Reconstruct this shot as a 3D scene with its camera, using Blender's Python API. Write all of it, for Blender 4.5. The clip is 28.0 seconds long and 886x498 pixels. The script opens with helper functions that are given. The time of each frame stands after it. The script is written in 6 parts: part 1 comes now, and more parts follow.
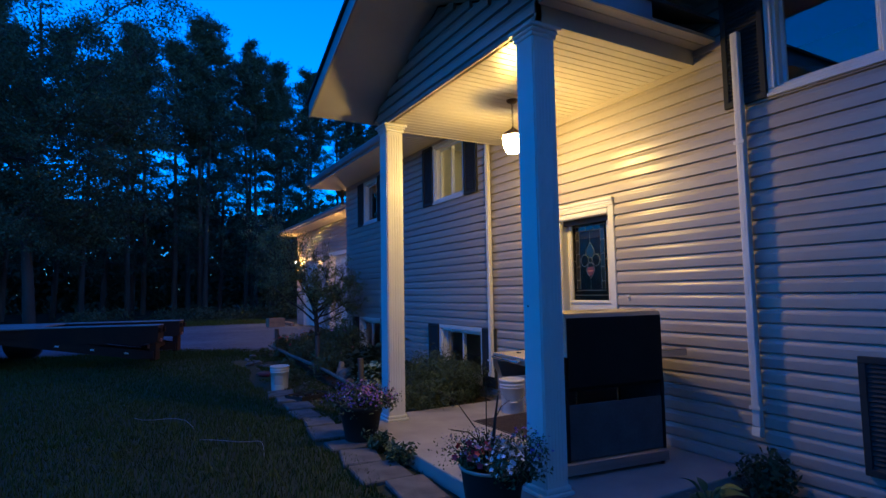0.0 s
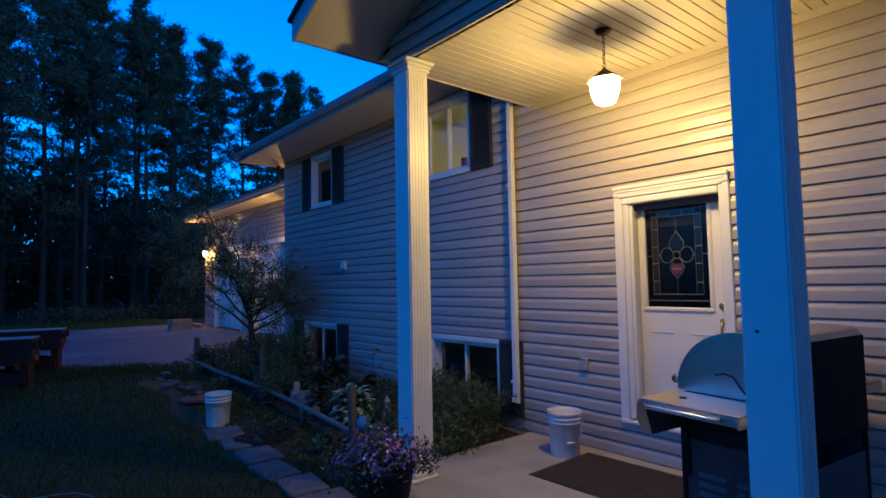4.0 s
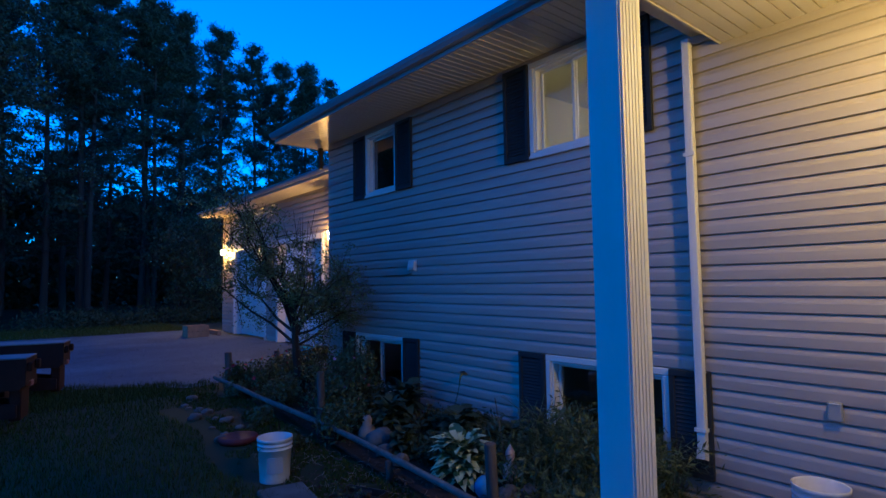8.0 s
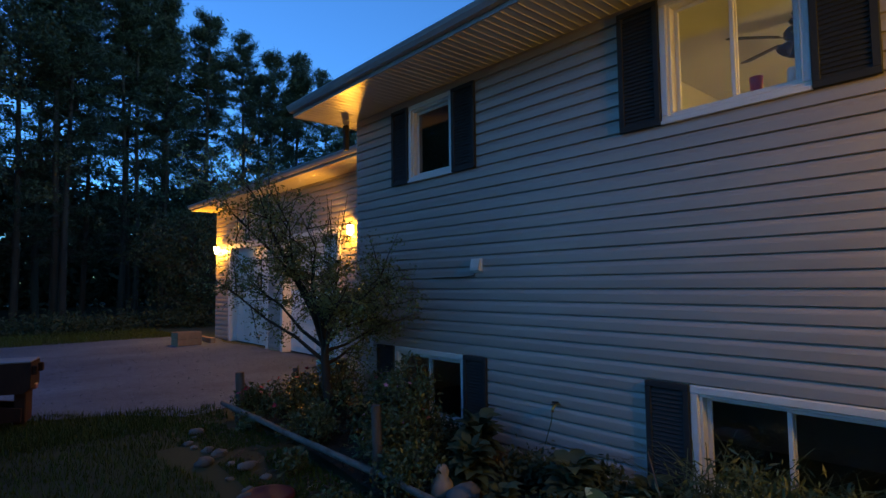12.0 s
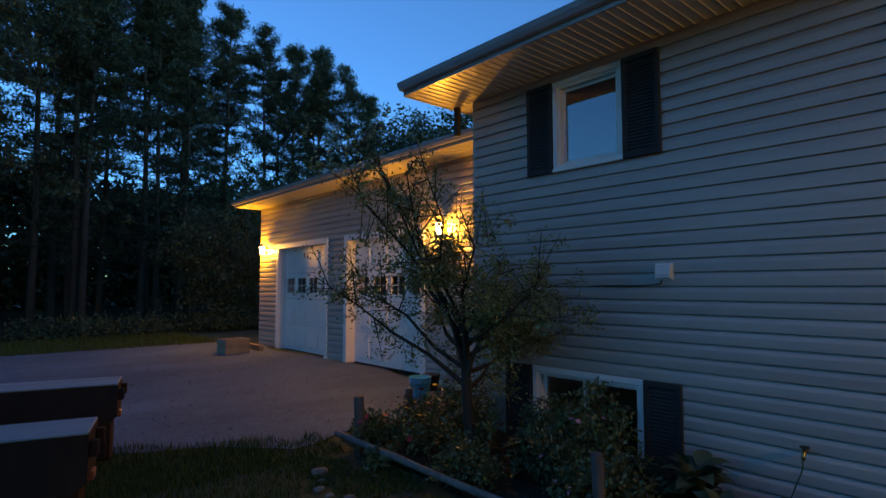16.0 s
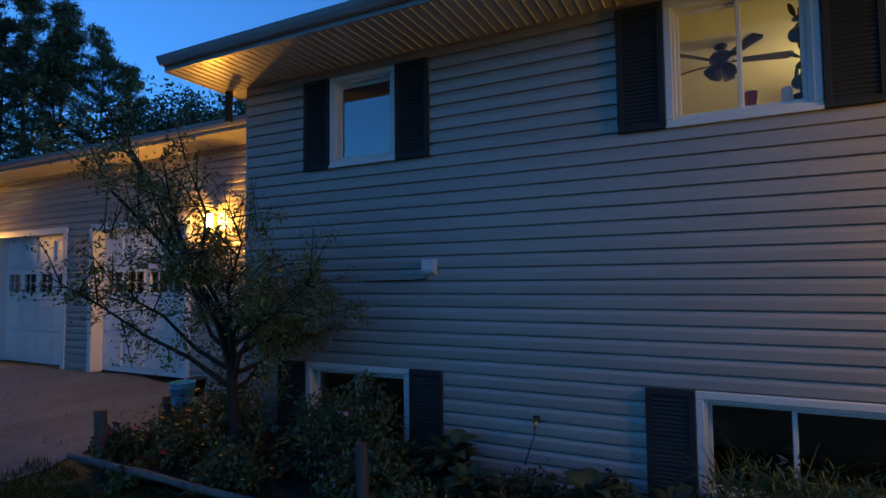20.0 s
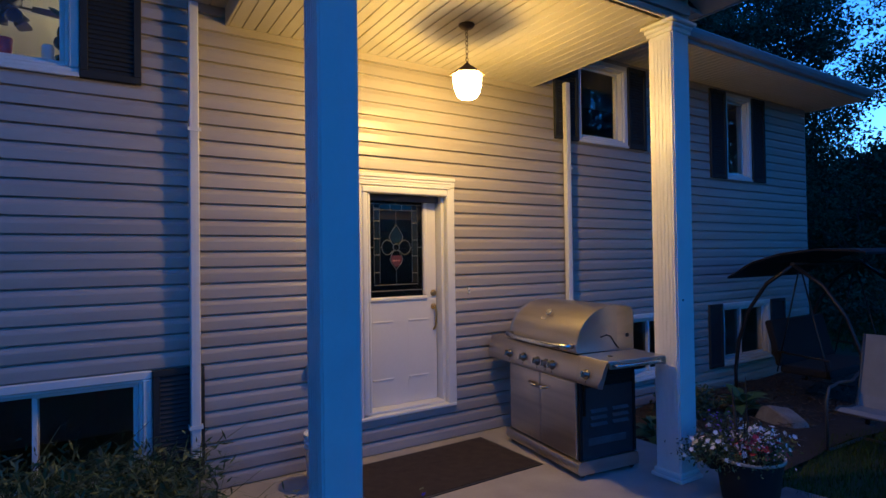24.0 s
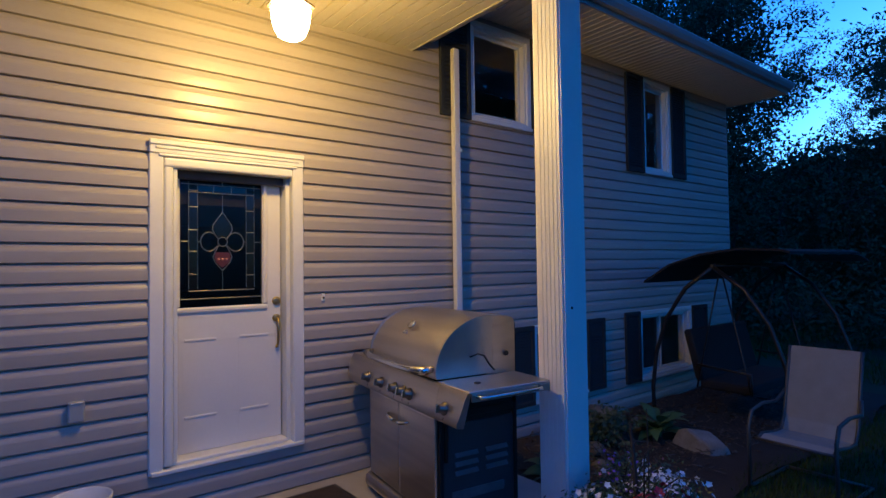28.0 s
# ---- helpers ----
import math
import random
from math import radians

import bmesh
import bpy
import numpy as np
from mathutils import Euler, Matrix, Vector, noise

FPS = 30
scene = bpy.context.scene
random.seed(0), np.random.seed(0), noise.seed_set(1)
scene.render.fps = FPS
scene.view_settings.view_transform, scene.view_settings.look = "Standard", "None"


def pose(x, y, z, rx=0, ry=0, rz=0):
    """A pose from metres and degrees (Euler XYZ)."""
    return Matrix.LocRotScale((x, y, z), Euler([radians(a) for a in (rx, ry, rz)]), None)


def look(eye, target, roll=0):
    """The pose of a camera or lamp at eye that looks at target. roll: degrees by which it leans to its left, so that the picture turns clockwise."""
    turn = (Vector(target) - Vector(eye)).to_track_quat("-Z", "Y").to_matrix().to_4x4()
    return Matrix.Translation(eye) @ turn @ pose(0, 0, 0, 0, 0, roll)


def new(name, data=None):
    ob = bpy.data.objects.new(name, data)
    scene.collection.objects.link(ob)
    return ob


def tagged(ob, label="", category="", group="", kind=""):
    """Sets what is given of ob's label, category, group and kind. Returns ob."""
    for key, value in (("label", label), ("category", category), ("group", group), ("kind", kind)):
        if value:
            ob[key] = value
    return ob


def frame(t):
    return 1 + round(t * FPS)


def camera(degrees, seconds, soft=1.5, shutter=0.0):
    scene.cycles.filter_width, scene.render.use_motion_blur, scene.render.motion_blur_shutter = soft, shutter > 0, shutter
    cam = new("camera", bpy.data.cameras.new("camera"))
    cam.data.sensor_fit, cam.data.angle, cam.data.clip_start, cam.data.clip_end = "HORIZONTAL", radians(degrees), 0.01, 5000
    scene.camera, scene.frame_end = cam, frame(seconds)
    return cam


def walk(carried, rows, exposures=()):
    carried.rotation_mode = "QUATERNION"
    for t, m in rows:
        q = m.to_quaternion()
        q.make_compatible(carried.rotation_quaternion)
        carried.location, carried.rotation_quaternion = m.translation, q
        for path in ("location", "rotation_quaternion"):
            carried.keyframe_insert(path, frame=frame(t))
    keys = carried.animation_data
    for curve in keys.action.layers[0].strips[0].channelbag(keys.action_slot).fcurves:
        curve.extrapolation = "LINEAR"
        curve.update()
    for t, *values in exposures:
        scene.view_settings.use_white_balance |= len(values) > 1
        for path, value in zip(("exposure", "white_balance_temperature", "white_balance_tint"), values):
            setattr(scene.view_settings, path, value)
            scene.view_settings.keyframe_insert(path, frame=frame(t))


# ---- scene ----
cam = camera(77.7, 28.0)
EXPOSURES = [(0.0, 2.8, 5500, 9), (3.0, 2.75, 5500, 8), (6.0, 2.7, 5100, 7), (9.0, 2.75, 5200, 7), (10.5, 2.8, 7000, 6), (11.5, 2.8, 10600, 4), (14.0, 2.85, 13000, 2), (16.5, 2.85, 14600, 3), (20.0, 2.72, 10000, 2), (21.0, 2.7, 8800, 5), (22.0, 2.6, 7200, 7), (22.5, 2.55, 6600, 8), (24.5, 2.6, 5900, 9), (28.0, 2.6, 5700, 9)]
PATH = [
    (0, (-0.653, -0.428, 1.831), (0.32, 1.313, 1.985), -1.0),
    (0.5, (-0.654, -0.098, 1.849), (0.383, 1.606, 1.993), -0.9),
    (1, (-0.648, 0.217, 1.841), (0.466, 1.871, 1.982), -1.0),
    (1.5, (-0.651, 0.549, 1.885), (0.551, 2.141, 2.023), -0.9),
    (2, (-0.631, 0.936, 1.889), (0.623, 2.489, 2.018), -1.0),
    (2.5, (-0.688, 1.219, 1.929), (0.575, 2.765, 2.052), -0.9),
    (3, (-0.811, 1.469, 1.979), (0.456, 3.011, 2.103), -0.9),
    (3.5, (-0.792, 1.699, 1.971), (0.48, 3.237, 2.092), -1.1),
    (5.5, (-0.635, 2.822, 1.961), (0.642, 4.357, 2.081), -0.9),
    (6, (-0.593, 3.062, 1.985), (0.681, 4.598, 2.108), -0.9),
    (6.5, (-0.633, 3.364, 2.002), (0.637, 4.903, 2.131), -0.7),
    (7, (-0.639, 3.62, 2.001), (0.63, 5.16, 2.13), -0.7),
    (7.5, (-0.565, 3.92, 2.025), (0.704, 5.462, 2.146), -0.7),
    (8, (-0.579, 4.156, 2.025), (0.688, 5.698, 2.151), -0.8),
    (8.5, (-0.65, 4.382, 2.057), (0.62, 5.922, 2.187), -0.6),
    (9, (-0.631, 4.575, 2.067), (0.648, 6.107, 2.195), -0.7),
    (9.5, (-0.504, 4.857, 2.083), (0.78, 6.386, 2.206), -0.8),
    (10, (-0.466, 5.044, 2.081), (0.818, 6.573, 2.21), -0.7),
    (10.5, (-0.456, 5.307, 2.085), (0.832, 6.831, 2.214), -0.6),
    (11, (-0.431, 5.524, 2.083), (0.872, 7.035, 2.214), -0.6),
    (11.5, (-0.358, 5.747, 2.079), (0.955, 7.25, 2.206), -0.7),
    (13.5, (-0.483, 6.687, 2.092), (0.833, 8.188, 2.217), -0.6),
    (14, (-0.563, 6.935, 2.096), (0.747, 8.442, 2.219), -0.5),
    (14.5, (-0.73, 7.2, 2.127), (0.575, 8.71, 2.258), -0.2),
    (15, (-0.822, 7.437, 2.132), (0.485, 8.946, 2.262), -0.2),
    (15.5, (-0.829, 7.741, 2.132), (0.477, 9.25, 2.259), -0.1),
    (16, (-0.883, 7.908, 2.153), (0.434, 9.407, 2.287), -0.1),
    (16.5, (-0.983, 8.009, 2.154), (0.382, 9.463, 2.296), -0.0),
    (17, (-1.006, 8.016, 2.157), (0.441, 9.39, 2.298), -0.3),
    (17.5, (-0.947, 7.954, 2.153), (0.575, 9.245, 2.286), -0.6),
    (18, (-0.902, 7.86, 2.154), (0.686, 9.071, 2.28), -0.7),
    (18.5, (-0.88, 7.82, 2.157), (0.761, 8.956, 2.279), -0.6),
    (19, (-0.856, 7.792, 2.172), (0.831, 8.86, 2.289), -0.7),
    (19.5, (-0.82, 7.78, 2.166), (0.918, 8.764, 2.28), -0.6),
    (20, (-0.828, 7.801, 2.161), (0.957, 8.696, 2.271), -0.6),
    (20.5, (-0.825, 7.735, 2.143), (1.01, 8.523, 2.251), -0.6),
    (21, (-0.759, 7.591, 2.068), (1.161, 8.137, 2.196), -0.7),
    (21.5, (-0.728, 7.479, 2.061), (1.26, 7.667, 2.186), -0.8),
    (22, (-0.763, 7.537, 2.225), (1.226, 7.338, 2.274), -0.5),
    (22.5, (-0.775, 7.491, 2.232), (1.158, 6.98, 2.256), -0.4),
    (24.5, (-0.585, 6.718, 2.011), (1.031, 5.54, 2.043), -1.0),
    (25, (-0.535, 6.438, 1.976), (1.02, 5.18, 2.007), -1.1),
    (25.5, (-0.439, 6.207, 1.97), (1.101, 4.93, 1.998), -1.0),
    (26, (-0.26, 6.043, 1.976), (1.264, 4.748, 2.002), -0.9),
    (26.5, (-0.183, 5.883, 1.965), (1.329, 4.574, 2.0), -1.0),
    (27, (-0.191, 5.757, 1.98), (1.324, 4.453, 2.03), -1.1),
    (27.5, (-0.192, 5.698, 1.974), (1.344, 4.418, 2.031), -1.0),
    (28, (-0.141, 5.736, 1.979), (1.436, 4.507, 2.037), -0.8),
]
walk(cam, [(t, look(eye, target, roll)) for t, eye, target, roll in PATH], EXPOSURES)

# ---- world, lamps ----
world = bpy.data.worlds.new("dusk")
scene.world = world
world.use_nodes = True
wn = world.node_tree
sky = wn.nodes.new("ShaderNodeTexSky")
sky.sky_type = "NISHITA"
sky.sun_disc = False
sky.sun_elevation = radians(3.0)
sky.sun_rotation = radians(175)
sky.ozone_density, sky.air_density, sky.dust_density = 5.0, 0.8, 0.5
dusk = wn.nodes.new("ShaderNodeMix")  # the deep blue of the hour after sunset
dusk.data_type, dusk.blend_type = "RGBA", "MULTIPLY"
dusk.inputs[0].default_value, dusk.inputs[7].default_value = 1.0, (0.37, 0.68, 0.91, 1)
wn.links.new(sky.outputs[0], dusk.inputs[6])
wn.links.new(dusk.outputs[2], wn.nodes["Background"].inputs[0])
wn.nodes["Background"].inputs[1].default_value = 0.15


def lamp(name, place, watts, color, size=0.05):
    data = bpy.data.lights.new(name, "POINT")
    data.energy, data.color, data.shadow_soft_size = watts, color, size
    ob = new(name, data)
    ob.location = place
    return ob


WARM = (1.0, 0.53, 0.035)
PORCH_LAMP = (2.985, 4.435, 3.5)
lamp("porch_bulb", (PORCH_LAMP[0], PORCH_LAMP[1], 3.43), 12.5, WARM, 0.06)
lamp("garage_bulb", (4.93, 21.76, 3.08), 21, (1.0, 0.45, 0.07), 0.05)
lamp("garage_bulb", (4.93, 14.62, 3.08), 18, (1.0, 0.45, 0.07), 0.05)
lamp("room_bulb", (6.6, 6.15, 4.12), 6.6, (0.96, 0.8, 0.42), 0.06)


# ---- materials ----
def material(name, color, rough=0.6, metal=0.0, color2=None, scale=6.0, fine=60.0, bump=0.0, spread=0.0, island=False, stretch=(1, 1, 1), mid=0.5, spec=0.5):
    """A surface with stains at one scale, grain at another, and a shade of its own for each piece."""
    m = bpy.data.materials.new(name)
    m.use_nodes = True
    t, n = m.node_tree, m.node_tree.nodes
    b = n["Principled BSDF"]
    b.inputs["Roughness"].default_value, b.inputs["Metallic"].default_value = rough, metal
    b.inputs["Specular IOR Level"].default_value = spec
    color2 = color2 or tuple(c * 0.8 for c in color)
    co = n.new("ShaderNodeTexCoord")
    mp = n.new("ShaderNodeMapping")
    mp.inputs["Scale"].default_value = stretch
    t.links.new(co.outputs["Object"], mp.inputs[0])
    a, f = n.new("ShaderNodeTexNoise"), n.new("ShaderNodeTexNoise")
    a.inputs["Scale"].default_value, f.inputs["Scale"].default_value = scale, fine
    a.inputs["Detail"].default_value, f.inputs["Detail"].default_value = 5, 3
    t.links.new(mp.outputs[0], a.inputs[0]), t.links.new(mp.outputs[0], f.inputs[0])
    add = n.new("ShaderNodeMath")
    add.operation = "MULTIPLY_ADD"
    add.inputs[1].default_value = 0.35
    t.links.new(f.outputs[0], add.inputs[0]), t.links.new(a.outputs[0], add.inputs[2])
    ramp = n.new("ShaderNodeMapRange")
    ramp.inputs[1].default_value, ramp.inputs[2].default_value = mid - 0.1, mid + 0.45
    t.links.new(add.outputs[0], ramp.inputs[0])
    mix = n.new("ShaderNodeMix")
    mix.data_type = "RGBA"
    mix.inputs[6].default_value, mix.inputs[7].default_value = (*color, 1), (*color2, 1)
    t.links.new(ramp.outputs[0], mix.inputs[0])
    out = mix.outputs[2]
    if spread:
        src = n.new("ShaderNodeNewGeometry").outputs["Random Per Island"] if island else n.new("ShaderNodeObjectInfo").outputs["Random"]
        rng = n.new("ShaderNodeMapRange")
        rng.inputs[3].default_value, rng.inputs[4].default_value = 1 - spread, 1 + spread
        t.links.new(src, rng.inputs[0])
        hsv = n.new("ShaderNodeHueSaturation")
        t.links.new(rng.outputs[0], hsv.inputs["Value"]), t.links.new(out, hsv.inputs["Color"])
        out = hsv.outputs[0]
    t.links.new(out, b.inputs["Base Color"])
    if bump:
        bp = n.new("ShaderNodeBump")
        bp.inputs["Strength"].default_value, bp.inputs["Distance"].default_value = bump, 0.01
        t.links.new(add.outputs[0], bp.inputs["Height"]), t.links.new(bp.outputs[0], b.inputs["Normal"])
    return m


def glow(name, color, strength):
    m = bpy.data.materials.new(name)
    m.use_nodes = True
    b = m.node_tree.nodes["Principled BSDF"]
    b.inputs["Base Color"].default_value = (*color, 1)
    b.inputs["Emission Color"].default_value, b.inputs["Emission Strength"].default_value = (*color, 1), strength
    return m


def pane_glass(name, tint=(1, 1, 1), rough=0.0, head_on=0.035):
    """Clear glass that mirrors more the more aslant it is seen."""
    m = bpy.data.materials.new(name)
    m.use_nodes = True
    t, n = m.node_tree, m.node_tree.nodes
    n.remove(n["Principled BSDF"])
    clear, gloss, mix, lw = n.new("ShaderNodeBsdfTransparent"), n.new("ShaderNodeBsdfGlossy"), n.new("ShaderNodeMixShader"), n.new("ShaderNodeLayerWeight")
    clear.inputs[0].default_value = (*tint, 1)
    gloss.inputs["Roughness"].default_value = rough
    lw.inputs[0].default_value = 0.5
    power, scale = n.new("ShaderNodeMath"), n.new("ShaderNodeMapRange")
    power.operation = "POWER"
    power.inputs[1].default_value = 4.5
    scale.inputs[3].default_value, scale.inputs[4].default_value = head_on, 0.9
    t.links.new(lw.outputs["Facing"], power.inputs[0]), t.links.new(power.outputs[0], scale.inputs[0])
    t.links.new(scale.outputs[0], mix.inputs[0]), t.links.new(clear.outputs[0], mix.inputs[1]), t.links.new(gloss.outputs[0], mix.inputs[2])
    t.links.new(mix.outputs[0], n["Material Output"].inputs[0])
    return m


SIDING = material("vinyl_siding", (0.415, 0.377, 0.345), 0.33, color2=(0.33, 0.297, 0.277), scale=2.0, fine=90, bump=0.06, spread=0.05, stretch=(1, 0.3, 4))
WHITE = material("white_vinyl", (0.74, 0.74, 0.72), 0.4, color2=(0.66, 0.66, 0.64), scale=3, fine=50, bump=0.03)
SOFFIT = material("cream_soffit", (0.62, 0.58, 0.5), 0.3, color2=(0.54, 0.5, 0.43), scale=2, fine=40, bump=0.03)
FASCIA = material("grey_aluminium", (0.34, 0.36, 0.38), 0.35, color2=(0.28, 0.3, 0.32), scale=2, fine=40)
SHUTTER = material("slate_shutter", (0.036, 0.04, 0.043), 0.65, color2=(0.028, 0.032, 0.034), scale=5, fine=80, bump=0.05, spec=0.2)
SHINGLE = material("dark_shingle", (0.05, 0.05, 0.052), 0.9, color2=(0.08, 0.075, 0.07), scale=8, fine=120, bump=0.5)
PLASTER = material("cream_wall_paint", (0.72, 0.66, 0.5), 0.8, color2=(0.68, 0.62, 0.47), scale=2, fine=60, bump=0.03)
# the gloom of the unlit rooms is put into this dark brown
DARKROOM = material("dark_room_brown", (0.2, 0.17, 0.14), 0.8, color2=(0.16, 0.14, 0.12), scale=2, fine=60)
CONCRETE = material("concrete", (0.42, 0.39, 0.35), 0.85, color2=(0.3, 0.28, 0.26), scale=3, fine=90, bump=0.25)
PAVER = material("concrete_paver", (0.2, 0.19, 0.175), 0.9, color2=(0.07, 0.068, 0.06), scale=4, fine=80, bump=0.35, spread=0.12)
GROUND = material("lawn_soil", (0.028, 0.046, 0.012), 0.95, color2=(0.035, 0.035, 0.018), scale=0.8, fine=30, bump=0.6)
GRASS = material("grass", (0.04, 0.078, 0.013), 0.8, color2=(0.065, 0.08, 0.02), scale=0.6, fine=8, spread=0.35, island=True, spec=0.15)


def gravel(name, tones):
    """Packed small stones: each its own shade, over wide worn patches."""
    m = material(name, tones[0], 0.95, color2=tones[1], scale=0.7, fine=9, stretch=(0.6, 1.3, 1), spec=0.2)
    t, n = m.node_tree, m.node_tree.nodes
    b = n["Principled BSDF"]
    co = n.new("ShaderNodeTexCoord")
    cell = n.new("ShaderNodeTexVoronoi")
    cell.inputs["Scale"].default_value = 75
    t.links.new(co.outputs["Object"], cell.inputs["Vector"])
    rng = n.new("ShaderNodeMapRange")
    rng.inputs[3].default_value, rng.inputs[4].default_value = 0.65, 1.4
    t.links.new(cell.outputs["Color"], rng.inputs[0])
    hsv = n.new("ShaderNodeHueSaturation")
    t.links.new(b.inputs["Base Color"].links[0].from_socket, hsv.inputs["Color"]), t.links.new(rng.outputs[0], hsv.inputs["Value"])
    t.links.new(hsv.outputs[0], b.inputs["Base Color"])
    bp = n.new("ShaderNodeBump")
    bp.invert = True
    bp.inputs["Strength"].default_value, bp.inputs["Distance"].default_value = 0.8, 0.007
    t.links.new(cell.outputs["Distance"], bp.inputs["Height"]), t.links.new(bp.outputs[0], b.inputs["Normal"])
    return m


GRAVEL = gravel("gravel", ((0.132, 0.175, 0.22), (0.065, 0.085, 0.108)))
SOIL = material("bark_mulch_soil", (0.045, 0.032, 0.022), 0.95, color2=(0.025, 0.018, 0.013), scale=5, fine=60, bump=0.9)
BARK = material("grey_brown_bark", (0.055, 0.043, 0.034), 0.95, color2=(0.03, 0.024, 0.019), scale=4, fine=30, bump=0.8, stretch=(1, 1, 0.2))
NEEDLE = material("pine_needles", (0.028, 0.05, 0.022), 0.7, color2=(0.018, 0.036, 0.016), scale=0.4, fine=4, spread=0.3, island=True)
LEAF = material("tree_leaves", (0.036, 0.058, 0.018), 0.7, color2=(0.026, 0.042, 0.014), scale=0.5, fine=4, spread=0.35, island=True)
GLASS = pane_glass("window_glass", (1, 1, 1), 0.0, 0.1)
SHEEN = pane_glass("bedroom_glass", (1, 1, 1), 0.0, 0.02)
COATED = pane_glass("coated_glass", (0.3, 0.33, 0.36), 0.0, 0.24)
BULB = glow("lit_frosted_glass", (1.0, 0.72, 0.36), 8.0)


# ---- shaping helpers ----
def quadbox(bm, x0, x1, y0, y1, z0, z1):
    v = [bm.verts.new(p) for p in ((x0, y0, z0), (x1, y0, z0), (x1, y1, z0), (x0, y1, z0), (x0, y0, z1), (x1, y0, z1), (x1, y1, z1), (x0, y1, z1))]
    for f in ((3, 2, 1, 0), (4, 5, 6, 7), (0, 1, 5, 4), (1, 2, 6, 5), (2, 3, 7, 6), (3, 0, 4, 7)):
        bm.faces.new([v[i] for i in f])
    return v


def box(x0, x1, y0, y1, z0, z1, bevel=0.0, seg=1):
    bm = bmesh.new()
    quadbox(bm, min(x0, x1), max(x0, x1), min(y0, y1), max(y0, y1), min(z0, z1), max(z0, z1))
    if bevel:
        bmesh.ops.bevel(bm, geom=bm.edges[:], offset=bevel, segments=seg, affect="EDGES", profile=0.5)
    return bm


def tube(bm, pts, radii, seg=8, caps=True):
    """A round tube through the points, with a radius for each."""
    pts = [Vector(p) for p in pts]
    if not isinstance(radii, (list, tuple)):
        radii = [radii] * len(pts)
    rings, side = [], None
    for i, p in enumerate(pts):
        d = (pts[min(i + 1, len(pts) - 1)] - pts[max(i - 1, 0)]).normalized()
        if side is None:
            side = d.orthogonal().normalized()
        side = (side - d * side.dot(d)).normalized()
        up = d.cross(side)
        rings.append([bm.verts.new(p + radii[i] * (math.cos(a) * side + math.sin(a) * up)) for a in (2 * math.pi * k / seg for k in range(seg))])
    for a, b in zip(rings, rings[1:]):
        for k in range(seg):
            f = bm.faces.new((a[k], a[(k + 1) % seg], b[(k + 1) % seg], b[k]))
            f.smooth = True
    if caps:
        bm.faces.new(rings[0][::-1]), bm.faces.new(rings[-1])
    return bm


def lathe(profile, seg=24, smooth=True):
    """Rings of (radius, height) turned about z."""
    bm = bmesh.new()
    rings = []
    for r, z in profile:
        rings.append([bm.verts.new((max(r, 1e-4) * math.cos(2 * math.pi * k / seg), max(r, 1e-4) * math.sin(2 * math.pi * k / seg), z)) for k in range(seg)])
    for a, b in zip(rings, rings[1:]):
        for k in range(seg):
            bm.faces.new((a[k], a[(k + 1) % seg], b[(k + 1) % seg], b[k])).smooth = smooth
    bm.faces.new(rings[0][::-1]), bm.faces.new(rings[-1])
    return bm


def prism(points, axis, a, b):
    """A flat outline drawn out along an axis from a to b. points: the two other coordinates, in the order of x, y, z."""
    bm = bmesh.new()

    def at(p, v):
        q = list(p)
        q.insert("xyz".index(axis), v)
        return q

    lo, hi = [bm.verts.new(at(p, a)) for p in points], [bm.verts.new(at(p, b)) for p in points]
    bm.faces.new(lo), bm.faces.new(hi[::-1])
    for i in range(len(points)):
        j = (i + 1) % len(points)
        bm.faces.new((lo[i], hi[i], hi[j], lo[j]))
    bmesh.ops.recalc_face_normals(bm, faces=bm.faces[:])
    return bm


def moved(bm, m):
    bmesh.ops.transform(bm, matrix=m, verts=bm.verts[:])
    return bm


def joined(*parts):
    """Several bmeshes in one."""
    out = bmesh.new()
    for b in parts:
        me = bpy.data.meshes.new("tmp")
        b.to_mesh(me), b.free()
        out.from_mesh(me)
        bpy.data.meshes.remove(me)
    return out


def mesh_of(name, bm, mat):
    me = bpy.data.meshes.new(name)
    bm.to_mesh(me), bm.free()
    me.materials.append(mat)
    return me


def raw_mesh(name, verts, faces, mat, smooth=False):
    me = bpy.data.meshes.new(name)
    me.from_pydata(verts, [], faces)
    me.materials.append(mat)
    if smooth:
        me.polygons.foreach_set("use_smooth", [True] * len(me.polygons))
    me.update()
    return me


def part(name, bm, mat, parent, label=""):
    ob = new(name, bm if isinstance(bm, bpy.types.Mesh) else mesh_of(name, bm, mat))
    ob.parent = parent
    return tagged(ob, label)


def thing(name, place, label, category, group="", kind=""):
    """An Empty at the base of a thing, to parent its parts."""
    ob = new(name)
    ob.empty_display_size = 0.1
    ob.matrix_basis = place if isinstance(place, Matrix) else Matrix.Translation(place)
    return tagged(ob, label, category, group, kind)


def solid(name, bm, mat, label, category, group="", kind="", place=(0, 0, 0)):
    ob = new(name, bm if isinstance(bm, bpy.types.Mesh) else mesh_of(name, bm, mat))
    ob.location = place
    return tagged(ob, label, category, group, kind)


